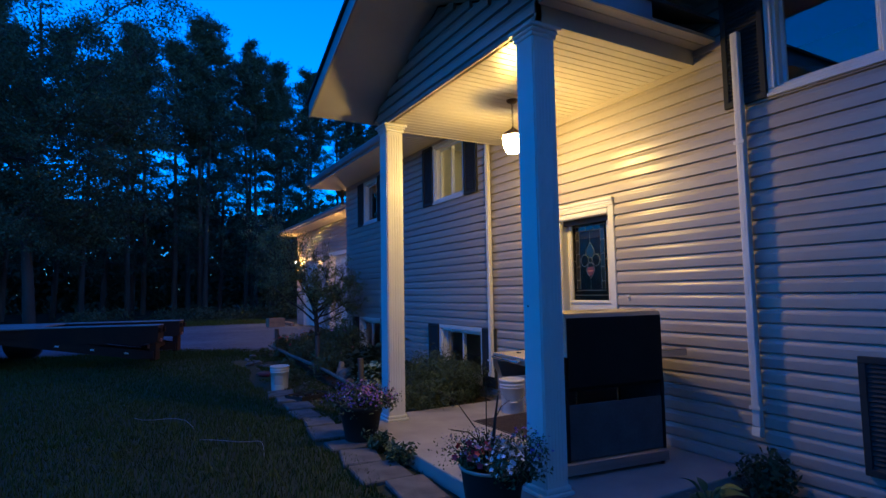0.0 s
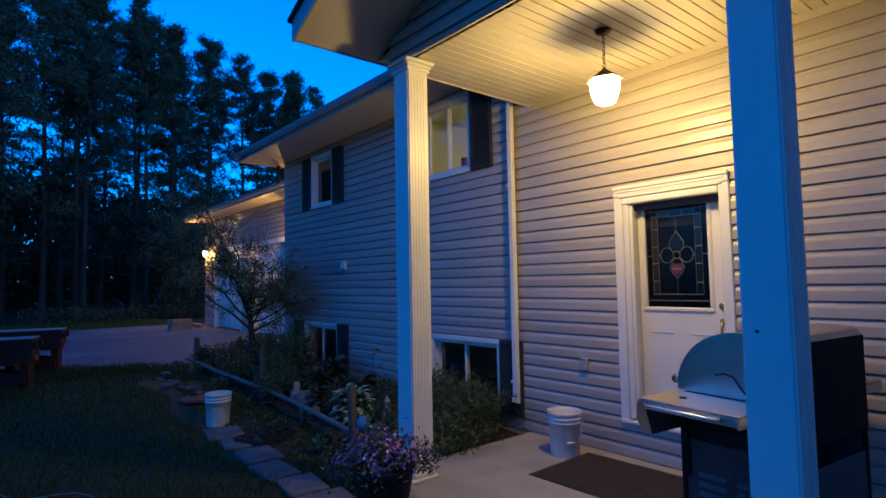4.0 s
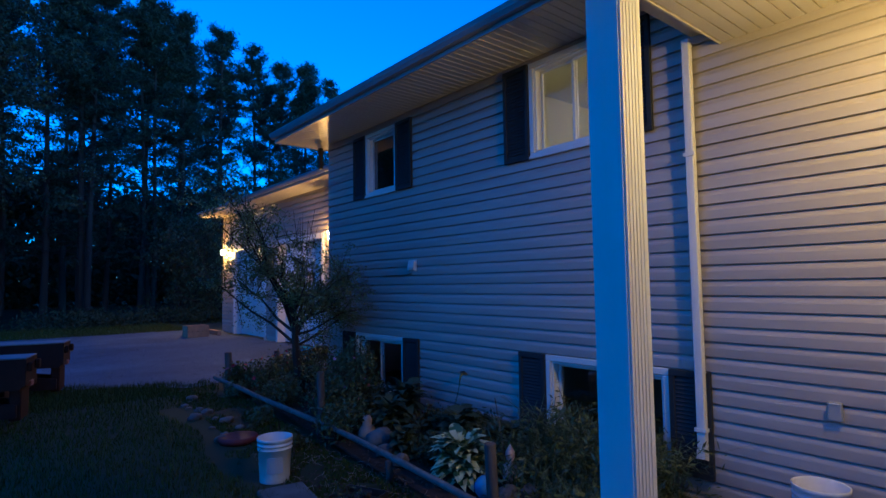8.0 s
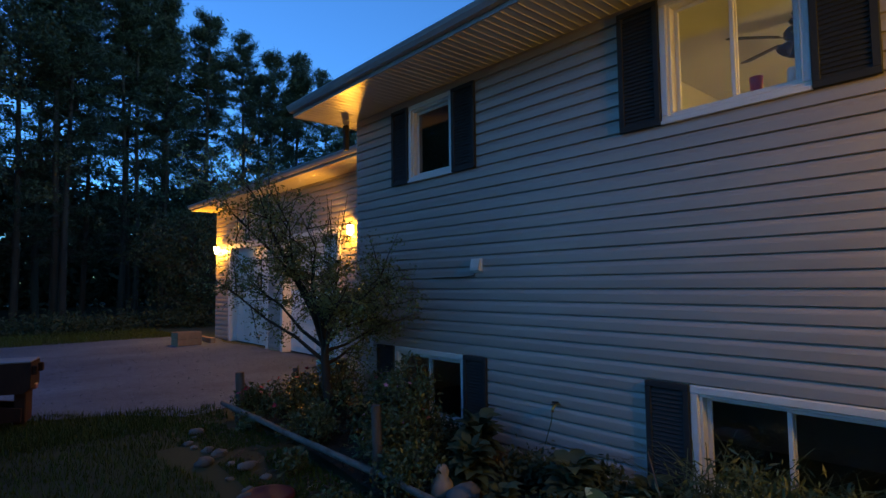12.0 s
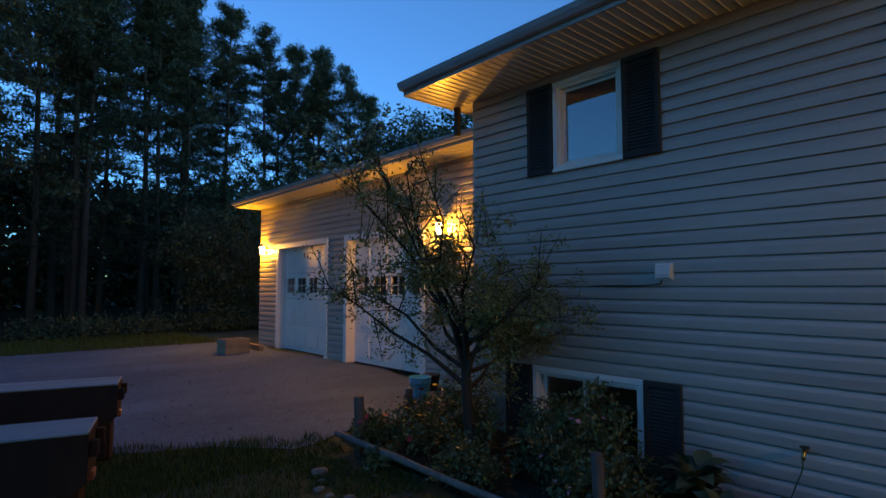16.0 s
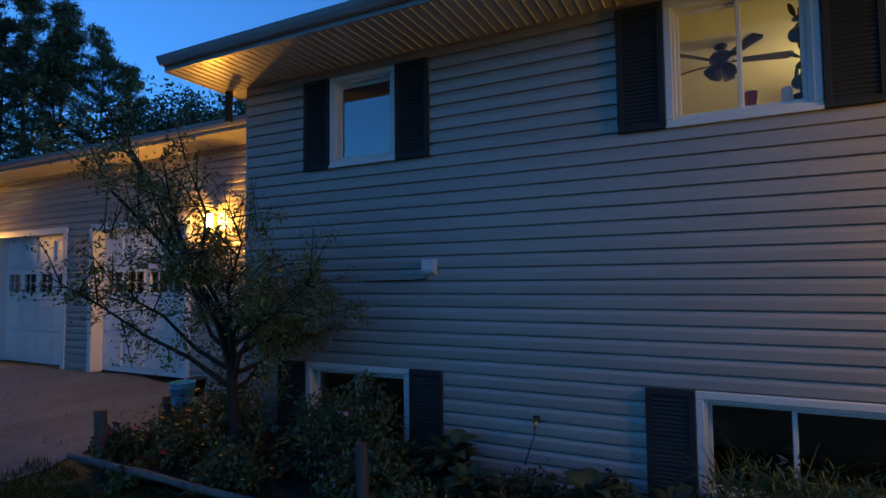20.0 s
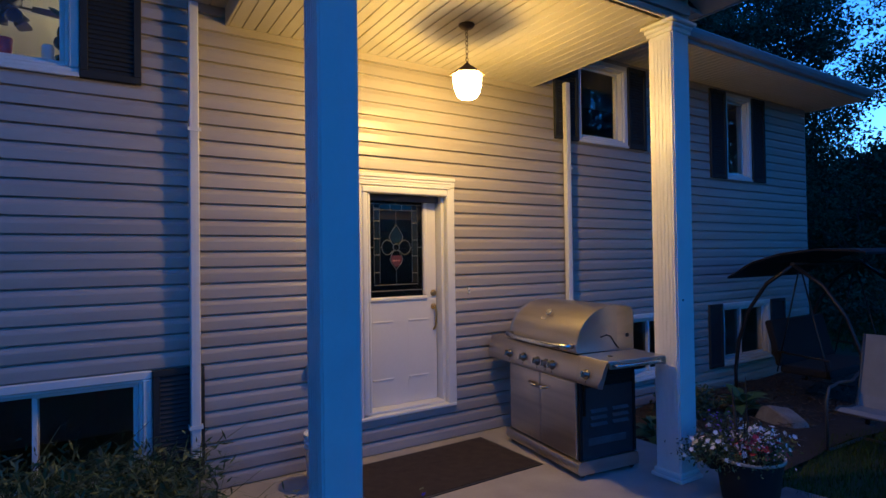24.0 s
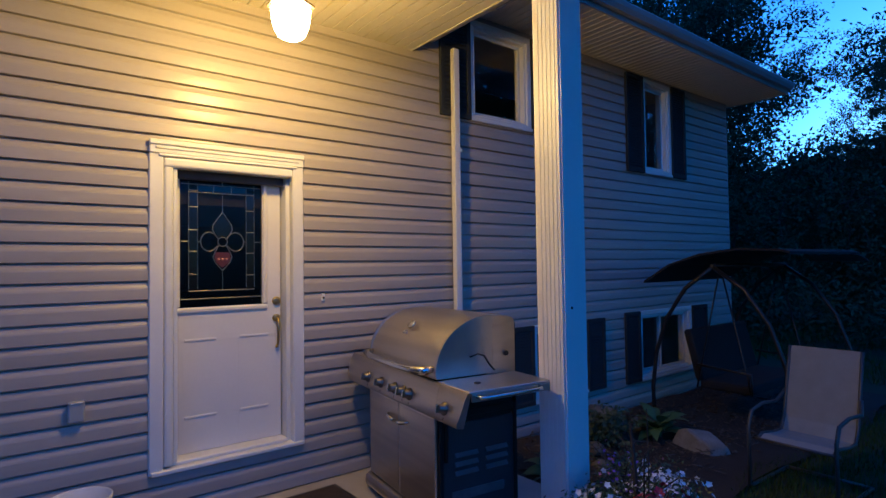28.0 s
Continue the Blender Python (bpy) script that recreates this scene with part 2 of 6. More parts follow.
def holed_wall(x0, x1, y0, y1, z0, z1, holes):
    """A wall in the y-z plane with openings (y0, y1, z0, z1) right through it."""
    bm = bmesh.new()
    ys = sorted({y0, y1, *(h[0] for h in holes), *(h[1] for h in holes)})
    zs = sorted({z0, z1, *(h[2] for h in holes), *(h[3] for h in holes)})

    def is_open(i, j):
        if not (0 <= i < len(ys) - 1 and 0 <= j < len(zs) - 1):
            return True
        y, z = (ys[i] + ys[i + 1]) / 2, (zs[j] + zs[j + 1]) / 2
        return any(h[0] < y < h[1] and h[2] < z < h[3] for h in holes)

    def face(*ps):
        bm.faces.new([bm.verts.new(p) for p in ps])

    for i in range(len(ys) - 1):
        for j in range(len(zs) - 1):
            if is_open(i, j):
                continue
            a, b, c, d = ys[i], ys[i + 1], zs[j], zs[j + 1]
            face((x0, b, c), (x0, a, c), (x0, a, d), (x0, b, d))
            face((x1, a, c), (x1, b, c), (x1, b, d), (x1, a, d))
            if is_open(i - 1, j):
                face((x0, a, c), (x1, a, c), (x1, a, d), (x0, a, d))
            if is_open(i + 1, j):
                face((x1, b, c), (x0, b, c), (x0, b, d), (x1, b, d))
            if is_open(i, j - 1):
                face((x0, a, c), (x0, b, c), (x1, b, c), (x1, a, c))
            if is_open(i, j + 1):
                face((x1, a, d), (x1, b, d), (x0, b, d), (x0, a, d))
    bmesh.ops.remove_doubles(bm, verts=bm.verts[:], dist=1e-5)
    return bm


# ---- the lie of the land ----
LAND = ((-60, 0.10), (0, 0.10), (5.5, 0.15), (9.5, 0.22), (12, 0.40), (14, 0.50), (18, 0.60), (30, 0.65), (400, 1.5))


def land(x, y):
    return float(np.interp(y, [a for a, _ in LAND], [b for _, b in LAND])) + 0.02 * noise.noise(Vector((x * 0.4, y * 0.4, 0)))


def sheet(xs, ys, lift, ragged=0.0, seed=0.0, push=None):
    """A sheet over the land between two rows of steps."""
    verts, faces = [], []
    for i, x in enumerate(xs):
        for j, y in enumerate(ys):
            y = y + push(x, y) if push else y
            edge = i in (0, len(xs) - 1) or j in (0, len(ys) - 1)
            k = ragged * noise.noise(Vector((x * 0.9 + seed, y * 0.9, 3))) if edge else 0
            px, py = x + (k if i in (0, len(xs) - 1) else 0), y + (k if j in (0, len(ys) - 1) else 0)
            verts.append((px, py, land(px, py) + (lift(px, py) if callable(lift) else lift)))
    n = len(ys)
    for i in range(len(xs) - 1):
        for j in range(n - 1):
            faces.append((i * n + j, (i + 1) * n + j, (i + 1) * n + j + 1, i * n + j + 1))
    return verts, faces


def steps(*knots):
    """Steps between (place, width) knots."""
    out = []
    for (a, w), (b, _) in zip(knots, knots[1:]):
        k = max(1, round((b - a) / w))
        out += [a + (b - a) * i / k for i in range(k)]
    return out + [knots[-1][0]]


g = sheet(steps((-400, 60), (-60, 6), (-8, 0.5), (4, 1), (12, 6), (60, 60), (400, 60)), steps((-400, 60), (-60, 6), (-6, 0.5), (16, 1), (26, 6), (80, 60), (400, 60)), 0.0)
tagged(new("ground", raw_mesh("ground", *g, GROUND, True)), "dark mown lawn and soil sloping gently up", "ground", kind="structure")
g = sheet(steps((-16, 1), (-4, 0.3), (5.1, 1)), steps((13.4, 0.3), (23.4, 1)), lambda x, y: 0.015, 0.35, 0.0, lambda x, y: (23.4 - y) / 10 * min(1.1, max(0, 1.9 - x) * 0.5))
tagged(new("driveway", raw_mesh("driveway", *g, GRAVEL, True)), "grey compacted gravel driveway before the garage", "driveway", kind="structure")
g = sheet(steps((2.35, 0.2), (4.05, 1)), steps((6.3, 0.25), (13.3, 1)), lambda x, y: 0.05 + 0.06 * noise.noise(Vector((x * 2, y * 2, 1))) , 0.1)
tagged(new("garden_bed_soil", raw_mesh("garden_bed_soil", *g, SOIL, True)), "dark mulch soil of the planted bed", "soil", kind="structure")
g = sheet(steps((1.9, 0.2), (4.05, 1)), steps((-3.4, 0.25), (2.45, 1)), lambda x, y: 0.04 + 0.05 * noise.noise(Vector((x * 2, y * 2, 1))), 0.15)
tagged(new("garden_bed_soil", raw_mesh("garden_bed_soil", *g, SOIL, True)), "brown mulch bed with sticks by the house", "soil", kind="structure")

# ---- the house shell ----
WALL, Y0, Y1, EAVE = 4.0, -3.28, 12.84, 4.50
# windows: y from, y to, z from, z to, mullion (None: one sash), shutters
WIN = {
    "bath": (10.745, 11.575, 3.40, 4.38, None, (11.575, 11.95, 10.335, 10.745)),
    "bedroom": (7.085, 8.14, 3.385, 4.43, 7.60, (8.14, 8.54, 6.68, 7.085)),
    "lower_a": (10.595, 11.90, 0.42, 1.26, 11.28, (11.90, 12.31, 10.21, 10.595)),
    "lower_b": (6.645, 7.995, 0.42, 1.255, 7.335, (7.995, 8.385, 6.265, 6.645)),
    "right_a": (1.30, 2.16, 3.425, 4.43, None, (2.16, 2.565, 0.93, 1.30)),
    "right_b": (-1.56, -0.885, 3.175, 4.44, None, (-0.885, -0.47, -1.95, -1.56)),
    "lower_c": (0.42, 1.31, 0.48, 1.30, 0.86, (1.31, 1.66, 0.06, 0.42)),
    "lower_d": (-2.0, -0.70, 0.45, 1.33, -1.3, (-0.70, -0.35, -2.45, -2.0)),
}
DOOR = (3.945, 5.02, 0.60, 2.85)
HOLES = [w[:4] for w in WIN.values()] + [DOOR]
solid("wall_west", holed_wall(WALL, 4.18, Y0, Y1, 0.1, 4.9, HOLES), PLASTER, "house front wall clad in taupe vinyl siding", "wall", kind="structure")
wall_front = bpy.data.objects["wall_west"]
solid("wall_north", box(4.18, 11.6, Y1 - 0.18, Y1, 0.1, 4.9), SIDING, "end wall of the house, taupe siding", "wall", kind="structure")
solid("wall_south", box(4.18, 11.6, Y0, Y0 + 0.18, 0.1, 4.9), SIDING, "end wall of the house, taupe siding", "wall", kind="structure")
solid("wall_east", box(11.6, 11.78, Y0, Y1, 0.1, 4.9), SIDING, "back wall of the house", "wall", kind="structure")
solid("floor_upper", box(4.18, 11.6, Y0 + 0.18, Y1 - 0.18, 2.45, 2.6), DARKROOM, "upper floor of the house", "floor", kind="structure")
solid("ceiling_upper", box(4.18, 11.6, Y0 + 0.18, Y1 - 0.18, 4.76, 4.84), WHITE, "white ceiling of the upper rooms", "ceiling", kind="structure")
for n, y in enumerate((5.6, 9.3)):
    solid("wall_room_%d" % (n + 1), box(4.18, 11.6, y, y + 0.1, 2.6, 4.758), PLASTER, "cream painted room wall", "wall", kind="structure")
solid("wall_room_3", box(9.6, 9.7, 5.7, 9.3, 2.6, 4.758), PLASTER, "cream painted room wall", "wall", kind="structure")
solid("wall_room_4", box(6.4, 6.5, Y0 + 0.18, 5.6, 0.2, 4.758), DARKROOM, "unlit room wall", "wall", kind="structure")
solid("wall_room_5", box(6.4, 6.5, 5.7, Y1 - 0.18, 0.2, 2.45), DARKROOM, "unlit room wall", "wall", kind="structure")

# eaves, fascia, gutter, hip roof
EX, EY0, EY1 = 3.16, -3.48, 13.22
eave = thing("main_eave", (0, 0, 0), "boxed eave with ribbed soffit, grey fascia and gutter", "eave", kind="structure")


def ribbed(x0, x1, y0, y1, z, along, pitch=0.085, thick=0.02):
    """Soffit or ceiling panels: flat strips with narrow grooves between, running along x or y."""
    bm = bmesh.new()
    a, b = (y0, y1) if along == "x" else (x0, x1)
    n = max(1, round((b - a) / pitch))
    w = (b - a) / n
    for i in range(n):
        p, q = a + i * w, a + (i + 1) * w - 0.012
        if along == "x":
            quadbox(bm, x0, x1, p, q, z, z + thick)
        else:
            quadbox(bm, p, q, y0, y1, z, z + thick)
    quadbox(bm, x0, x1, y0, y1, z + 0.012, z + thick + 0.01)
    return bm


def soffit_strips(parent, x0, x1, y0, y1, z, pitch=0.1):
    """Soffit panels across an eave, each a strip of its own, under a closing board."""
    n = round((y1 - y0) / pitch)
    w = (y1 - y0) / n
    me = mesh_of("soffit_panel", joined(box(x0, x1, 0, w - 0.016, 0, 0.02), prism([(w - 0.016, 0.02), (w - 0.016, 0.0), (w - 0.011, -0.007), (w - 0.005, -0.007), (w, 0.0), (w, 0.02)], "x", x0, x1)), SOFFIT)
    for i in range(n):
        part("soffit_panel", me, SOFFIT, parent).location = (0, y0 + i * w, z)


soffit_strips(eave, EX, WALL - 0.005, EY0, EY1, EAVE)
part("soffit", ribbed(WALL, 11.6, Y1 + 0.002, EY1, EAVE, "y", 0.1), SOFFIT, eave)
part("soffit", ribbed(WALL, 11.6, EY0, Y0 - 0.002, EAVE, "y", 0.1), SOFFIT, eave)
part("fascia", box(EX - 0.02, EX, EY0, EY1, EAVE - 0.01, EAVE + 0.12), FASCIA, eave, "grey aluminium fascia")
part("fascia", box(EX, 12.4, EY1, EY1 + 0.02, EAVE - 0.01, EAVE + 0.12), FASCIA, eave)
part("fascia", box(EX, 12.4, EY0 - 0.02, EY0, EAVE - 0.01, EAVE + 0.12), FASCIA, eave)
GUT = ((-0.1, 0.09), (-0.105, 0.08), (-0.09, 0.04), (-0.06, 0.0), (0.0, 0.0), (0.0, 0.085), (-0.01, 0.085), (-0.01, 0.01), (-0.055, 0.01), (-0.08, 0.042), (-0.09, 0.09))
part("gutter", prism([(EX - 0.022 + a, EAVE + 0.04 + b) for a, b in GUT], "y", EY0, EY1), FASCIA, eave, "grey aluminium gutter")
RIDGE = EAVE + 0.14 + 0.36 * 4.4
rb = bmesh.new()
rv = [rb.verts.new(p) for p in ((EX - 0.06, EY0 - 0.06, EAVE + 0.12), (12.46, EY0 - 0.06, EAVE + 0.12), (12.46, EY1 + 0.06, EAVE + 0.12), (EX - 0.06, EY1 + 0.06, EAVE + 0.12), (7.8, EY0 + 4.6, RIDGE), (7.8, EY1 - 4.6, RIDGE))]
for f in ((0, 1, 4), (1, 2, 5, 4), (2, 3, 5), (3, 0, 4, 5)):
    rb.faces.new([rv[i] for i in f])
solid("roof", rb, SHINGLE, "low hip roof with dark asphalt shingles", "roof", kind="structure")

# foundation strip below the siding
SILL = 0.12
solid("foundation", box(WALL - 0.002, WALL + 0.17, Y0, Y1, -0.2, 0.1), CONCRETE, "grey concrete foundation strip", "foundation", kind="structure")

# lap siding, board by board
COURSE, BUTT = 0.1246, 3.27


def board(x, a, b, za, zb, base):
    """One lap board of the course that begins at base, from y = a to b, cut to za..zb."""
    out = lambda z: float(np.interp((z - base) / COURSE, (0, 0.05, 0.58, 0.7, 0.8, 1), (0.031, 0.032, 0.031, 0.0265, 0.019, 0.0155)))
    mids = [(x - out(za + (zb - za) * k), za + (zb - za) * k) for k in (0.3, 0.56, 0.66, 0.78)]
    top = [(x - out(zb - 0.014), zb - 0.014), (x - 0.001, zb - 0.012), (x - 0.001, zb)] if zb > base + COURSE - 0.001 else [(x - out(zb), zb)]
    pts = [(x + 0.002, za), (x - out(za) + 0.005, za), (x - out(za), za + 0.004), *mids, *top, (x + 0.002, zb)]
    return prism(pts, "y", a, b)


def clad(parent, x, y0, y1, z0, z1, holes, slope=None):
    """Cover a wall with boards, leaving the openings free. slope(z): how far the wall reaches in y at that height."""
    base = BUTT - COURSE * math.ceil((BUTT - z0) / COURSE)
    while base < z1 - 0.01:
        lo, hi = max(base, z0), min(base + COURSE, z1)
        a, b = slope((lo + hi) / 2) if slope else (y0, y1)
        cuts = sorted({a, b, *(y for h in holes for y in h[:2] if a < y < b and h[2] < hi and h[3] > lo)})
        for p, q in zip(cuts, cuts[1:]):
            spans = [(lo, hi)]
            for h in holes:
                if h[0] < (p + q) / 2 < h[1]:
                    spans = [s for u, v in spans for s in ((u, min(v, h[2])), (max(u, h[3]), v)) if s[1] - s[0] > 0.012]
            for u, v in spans:
                part("siding_board", board(x, p, q, u, v, base), SIDING, parent)
        base += COURSE


clad(wall_front, WALL, Y0, Y1, SILL, EAVE, HOLES)
for y in (Y0, Y1):
    part("corner_post", box(WALL - 0.025, WALL + 0.07, y - 0.02, y + 0.02, SILL, EAVE, 0.006), FASCIA, wall_front, "grey corner trim")


# ---- windows and shutters ----
def ring(x0, x1, y0, y1, z0, z1, w, bevel=0.004):
    """A rectangular frame in the y-z plane."""
    return joined(box(x0, x1, y0, y1, z1 - w, z1, bevel), box(x0, x1, y0, y1, z0, z0 + w, bevel), box(x0, x1, y0, y0 + w, z0 + w, z1 - w, bevel), box(x0, x1, y1 - w, y1, z0 + w, z1 - w, bevel))


def window(n, y0, y1, z0, z1, mullion, glass=GLASS):
    w = thing("window_%d" % n, (WALL, (y0 + y1) / 2, z0), "white vinyl window" + (" with two sliding sashes" if mullion else ", single sash"), "window", kind="structure")
    h, a, b = z1 - z0, y0 - (y0 + y1) / 2, y1 - (y0 + y1) / 2
    part("casing", ring(-0.045, 0.0, a - 0.012, b + 0.012, -0.012, h + 0.012, 0.064, 0.008), WHITE, w)
    part("window_frame", ring(-0.018, 0.12, a + 0.045, b - 0.045, 0.045, h - 0.045, 0.03), WHITE, w)
    part("window_sill", box(-0.062, -0.046, a - 0.012, b + 0.012, -0.016, 0.018, 0.005), WHITE, w)
    m = mullion - (y0 + y1) / 2 if mullion else None
    spans = ((a + 0.075, m + 0.02, 0.03), (m - 0.02, b - 0.075, 0.06)) if mullion else ((a + 0.075, b - 0.075, 0.04),)
    for p, q, x in spans:
        s = part("sash", ring(x, x + 0.03, p, q, 0.075, h - 0.075, 0.032), WHITE, w)
        pane = part("pane", box(x + 0.012, x + 0.018, p + 0.03, q - 0.03, 0.105, h - 0.105), glass, s)
        pane.visible_shadow = False
    return w


def shutter(y0, y1, z0, z1):
    s = thing("shutter", (WALL - 0.03, (y0 + y1) / 2, z0), "dark slate louvred vinyl shutter fixed beside a window", "shutter", "window shutters")
    a, b, h = y0 + 0.012 - (y0 + y1) / 2, y1 - 0.012 - (y0 + y1) / 2, z1 - z0
    part("shutter_frame", ring(-0.035, 0.0, a, b, 0, h, 0.05, 0.004), SHUTTER, s)
    slat = prism([(-0.006, -0.017), (-0.026, -0.017), (-0.028, -0.012), (-0.014, 0.017), (-0.006, 0.017)], "y", a + 0.05, b - 0.05)
    me = mesh_of("slat", slat, SHUTTER)
    z = 0.065
    while z < h - 0.06:
        part("slat", me, SHUTTER, s).location = (0, 0, z)
        z += 0.034
    part("shutter_back", box(-0.006, 0.0, a + 0.05, b - 0.05, 0.05, h - 0.05), SHUTTER, s)


for n, (a, b, c, d, m, sh) in enumerate(WIN.values()):
    window(n + 1, a, b, c, d, m, COATED if n == 0 else SHEEN if n == 1 else GLASS)
    shutter(sh[0], sh[1], c - 0.012, d + 0.012)
    shutter(sh[2], sh[3], c - 0.012, d + 0.012)

# ---- porch ----
PZ, PX, PY0, PY1 = 3.955, 2.06, 2.86, 6.10
SLAB = 0.275
PC = 4.48
slab = solid("porch_slab", box(1.72, WALL - 0.022, 2.5, 6.2, 0.05, SLAB, 0.012, 2), CONCRETE, "worn concrete porch slab", "slab", kind="structure")
porch = thing("porch_roof", (0, 0, 0), "gabled porch roof with ribbed cream ceiling and grey siding gable", "porch roof", kind="structure")
part("porch_ceiling", ribbed(PX + 0.02, WALL - 0.022, PY0 + 0.02, PY1 - 0.02, PZ, "x", 0.1), SOFFIT, porch, "cream ribbed porch ceiling panels")
for a, b in ((PY0, PY0 + 0.02), (PY1 - 0.02, PY1)):
    part("beam", box(PX, WALL - 0.022, a, b, PZ - 0.006, PZ + 0.3, 0.003), SOFFIT, porch, "cream aluminium wrapped beam")
part("edge_trim", box(PX, PX + 0.02, PY0 + 0.02, PY1 - 0.02, PZ - 0.006, PZ + 0.022, 0.003), WHITE, porch, "thin white trim along the ceiling edge")
RAKE_X, TIP, TIPZ, PITCH = 1.24, 1.86, 4.09, 0.41
gable = part("gable_wall", prism([(PY0, PZ), (PY1, PZ), (PY1, TIPZ + PITCH * (TIP - 1.62) - 0.02), (PC, TIPZ + PITCH * TIP - 0.02), (PY0, TIPZ + PITCH * (TIP - 1.62) - 0.02)], "x", PX + 0.022, PX + 0.06), SIDING, porch)
top = lambda z: (max(PY0, PC - TIP + max(0, (z - TIPZ)) / PITCH), min(PY1, PC + TIP - max(0, (z - TIPZ)) / PITCH))
clad(gable, PX + 0.02, PY0, PY1, PZ, TIPZ + PITCH * TIP - 0.08, [], top)
for s in (-1, 1):
    e = PC + s * TIP
    up = lambda d: TIPZ + PITCH * d
    part("rake_soffit", prism([(e, TIPZ), (PC, up(TIP)), (PC, up(TIP) + 0.02), (e, TIPZ + 0.02)], "x", RAKE_X, PX + 0.02), SOFFIT, porch, "cream rake soffit")
    part("rake_fascia", prism([(e + s * 0.02, TIPZ - 0.02), (PC, up(TIP) - 0.012), (PC, up(TIP) + 0.17), (e + s * 0.02, TIPZ + 0.16)], "x", RAKE_X - 0.02, RAKE_X), FASCIA, porch, "grey aluminium rake fascia")
    part("porch_shingles", prism([(e + s * 0.05, TIPZ + 0.15), (PC, up(TIP) + 0.18), (PC, up(TIP) + 0.22), (e + s * 0.05, TIPZ + 0.18)], "x", RAKE_X - 0.05, 6.2), SHINGLE, porch, "dark asphalt shingles")
    a, b = sorted((e, PY1 if s > 0 else PY0))
    part("eave_soffit", ribbed(PX + 0.02, WALL - 0.025, a, b, TIPZ, "x", 0.1), SOFFIT, porch)
    part("eave_fascia", box(RAKE_X, 3.1, *sorted((e, e + s * 0.02)), TIPZ - 0.012, TIPZ + 0.15), FASCIA, porch)


def porch_post(y):
    p = thing("porch_post", (2.155, y, SLAB), "square white fluted porch post on the slab", "post", "porch posts")
    h, r = PZ - 0.008 - SLAB, 0.112
    body = bmesh.new()
    quadbox(body, -r, r, -r, r, 0.03, h - 0.05)
    bmesh.ops.bevel(body, geom=[e for e in body.edges if abs(e.verts[0].co.z - e.verts[1].co.z) > 1], offset=0.012, segments=2, affect="EDGES")
    part("shaft", body, WHITE, p)
    for s in (-1, 1):
        for k in range(5):
            c = -0.066 + 0.033 * k
            part("flute", box(c - 0.012, c + 0.012, s * r, s * (r + 0.0035), 0.12, h - 0.14, 0.0015), WHITE, p)
    if y < 4:
        part("screw_hole", moved(lathe([(0.009, 0), (0.009, 0.003), (0.004, 0.004)], 10), Matrix.Translation((-r, 0.04, 1.705 - SLAB)) @ Matrix.Rotation(radians(-90), 4, "Y")), SHUTTER, p, "small dark screw hole")
    part("base_trim", joined(box(-r - 0.03, r + 0.03, -r - 0.03, r + 0.03, 0, 0.03, 0.006), box(-r - 0.015, r + 0.015, -r - 0.015, r + 0.015, 0.03, 0.07, 0.01)), WHITE, p)
    part("cap_trim", joined(box(-r - 0.045, r + 0.045, -r - 0.045, r + 0.045, h - 0.03, h, 0.006), box(-r - 0.025, r + 0.025, -r - 0.025, r + 0.025, h - 0.065, h - 0.03, 0.012), box(-r - 0.012, r + 0.012, -r - 0.012, r + 0.012, h - 0.1, h - 0.065, 0.006)), WHITE, p)


porch_post(5.91), porch_post(3.0)

# porch lantern
lantern = thing("porch_lantern", (PORCH_LAMP[0], PORCH_LAMP[1], PZ), "lit hanging lantern with frosted glass on a chain", "lantern")
DARKMETAL = material("bronze_metal", (0.09, 0.065, 0.05), 0.4, 0.8)
CAPM = material("brown_painted_metal", (0.16, 0.1, 0.06), 0.5, 0.3)
part("canopy", lathe([(0.065, -0.002), (0.065, -0.012), (0.05, -0.03), (0.015, -0.04)], 20), DARKMETAL, lantern)
link = bmesh.new()
for k in range(9):
    c, a = Vector((0, 0, -0.05 - 0.034 * k)), k * math.pi / 2
    tube(link, [c + Vector((0.011 * math.cos(t) * math.cos(a), 0.011 * math.cos(t) * math.sin(a), 0.022 * math.sin(t))) for t in (i * math.pi / 5 for i in range(11))], 0.003, 5, False)
part("chain", link, DARKMETAL, lantern)
part("roof_cap", lathe([(0.015, -0.315), (0.04, -0.34), (0.085, -0.365), (0.13, -0.398), (0.142, -0.402), (0.142, -0.412), (0.1, -0.413)], 6, False), CAPM, lantern)
globe = part("glass", lathe([(0.108, -0.413), (0.118, -0.435), (0.112, -0.5), (0.098, -0.55), (0.078, -0.59), (0.05, -0.605)], 24), BULB, lantern, "glowing frosted glass")
globe.visible_shadow = False

# ---- garage ----
GX, GZ, GY1, GE = 5.1, 0.60, 22.0, 4.20
GDOORS = ((18.55, 20.9, GZ - 0.1, 3.10), (15.25, 17.68, GZ - 0.1, 3.10))
garage_wall = solid("wall_garage_west", holed_wall(GX, GX + 0.25, Y1 + 0.005, GY1, 0.3, GE + 0.15, GDOORS), PLASTER, "garage front wall in taupe vinyl siding", "wall", kind="structure")
clad(garage_wall, GX, Y1 + 0.005, GY1, GZ + 0.03, GE, GDOORS)
part("corner_post", box(GX - 0.025, GX + 0.07, GY1 - 0.03, GY1 + 0.02, GZ, GE, 0.006), FASCIA, garage_wall)
solid("wall_garage_north", box(GX + 0.25, 11.7, GY1 - 0.2, GY1, 0.3, GE + 0.15), SIDING, "garage end wall in taupe siding", "wall", kind="structure")
solid("wall_garage_east", box(11.5, 11.7, Y1 + 0.005, GY1 - 0.2, 0.3, GE + 0.15), SIDING, "garage back wall", "wall", kind="structure")
geave = thing("garage_eave", (0, 0, 0), "boxed garage eave with cream soffit and grey gutter", "eave", kind="structure")
GEX, GEY = 4.44, 22.15
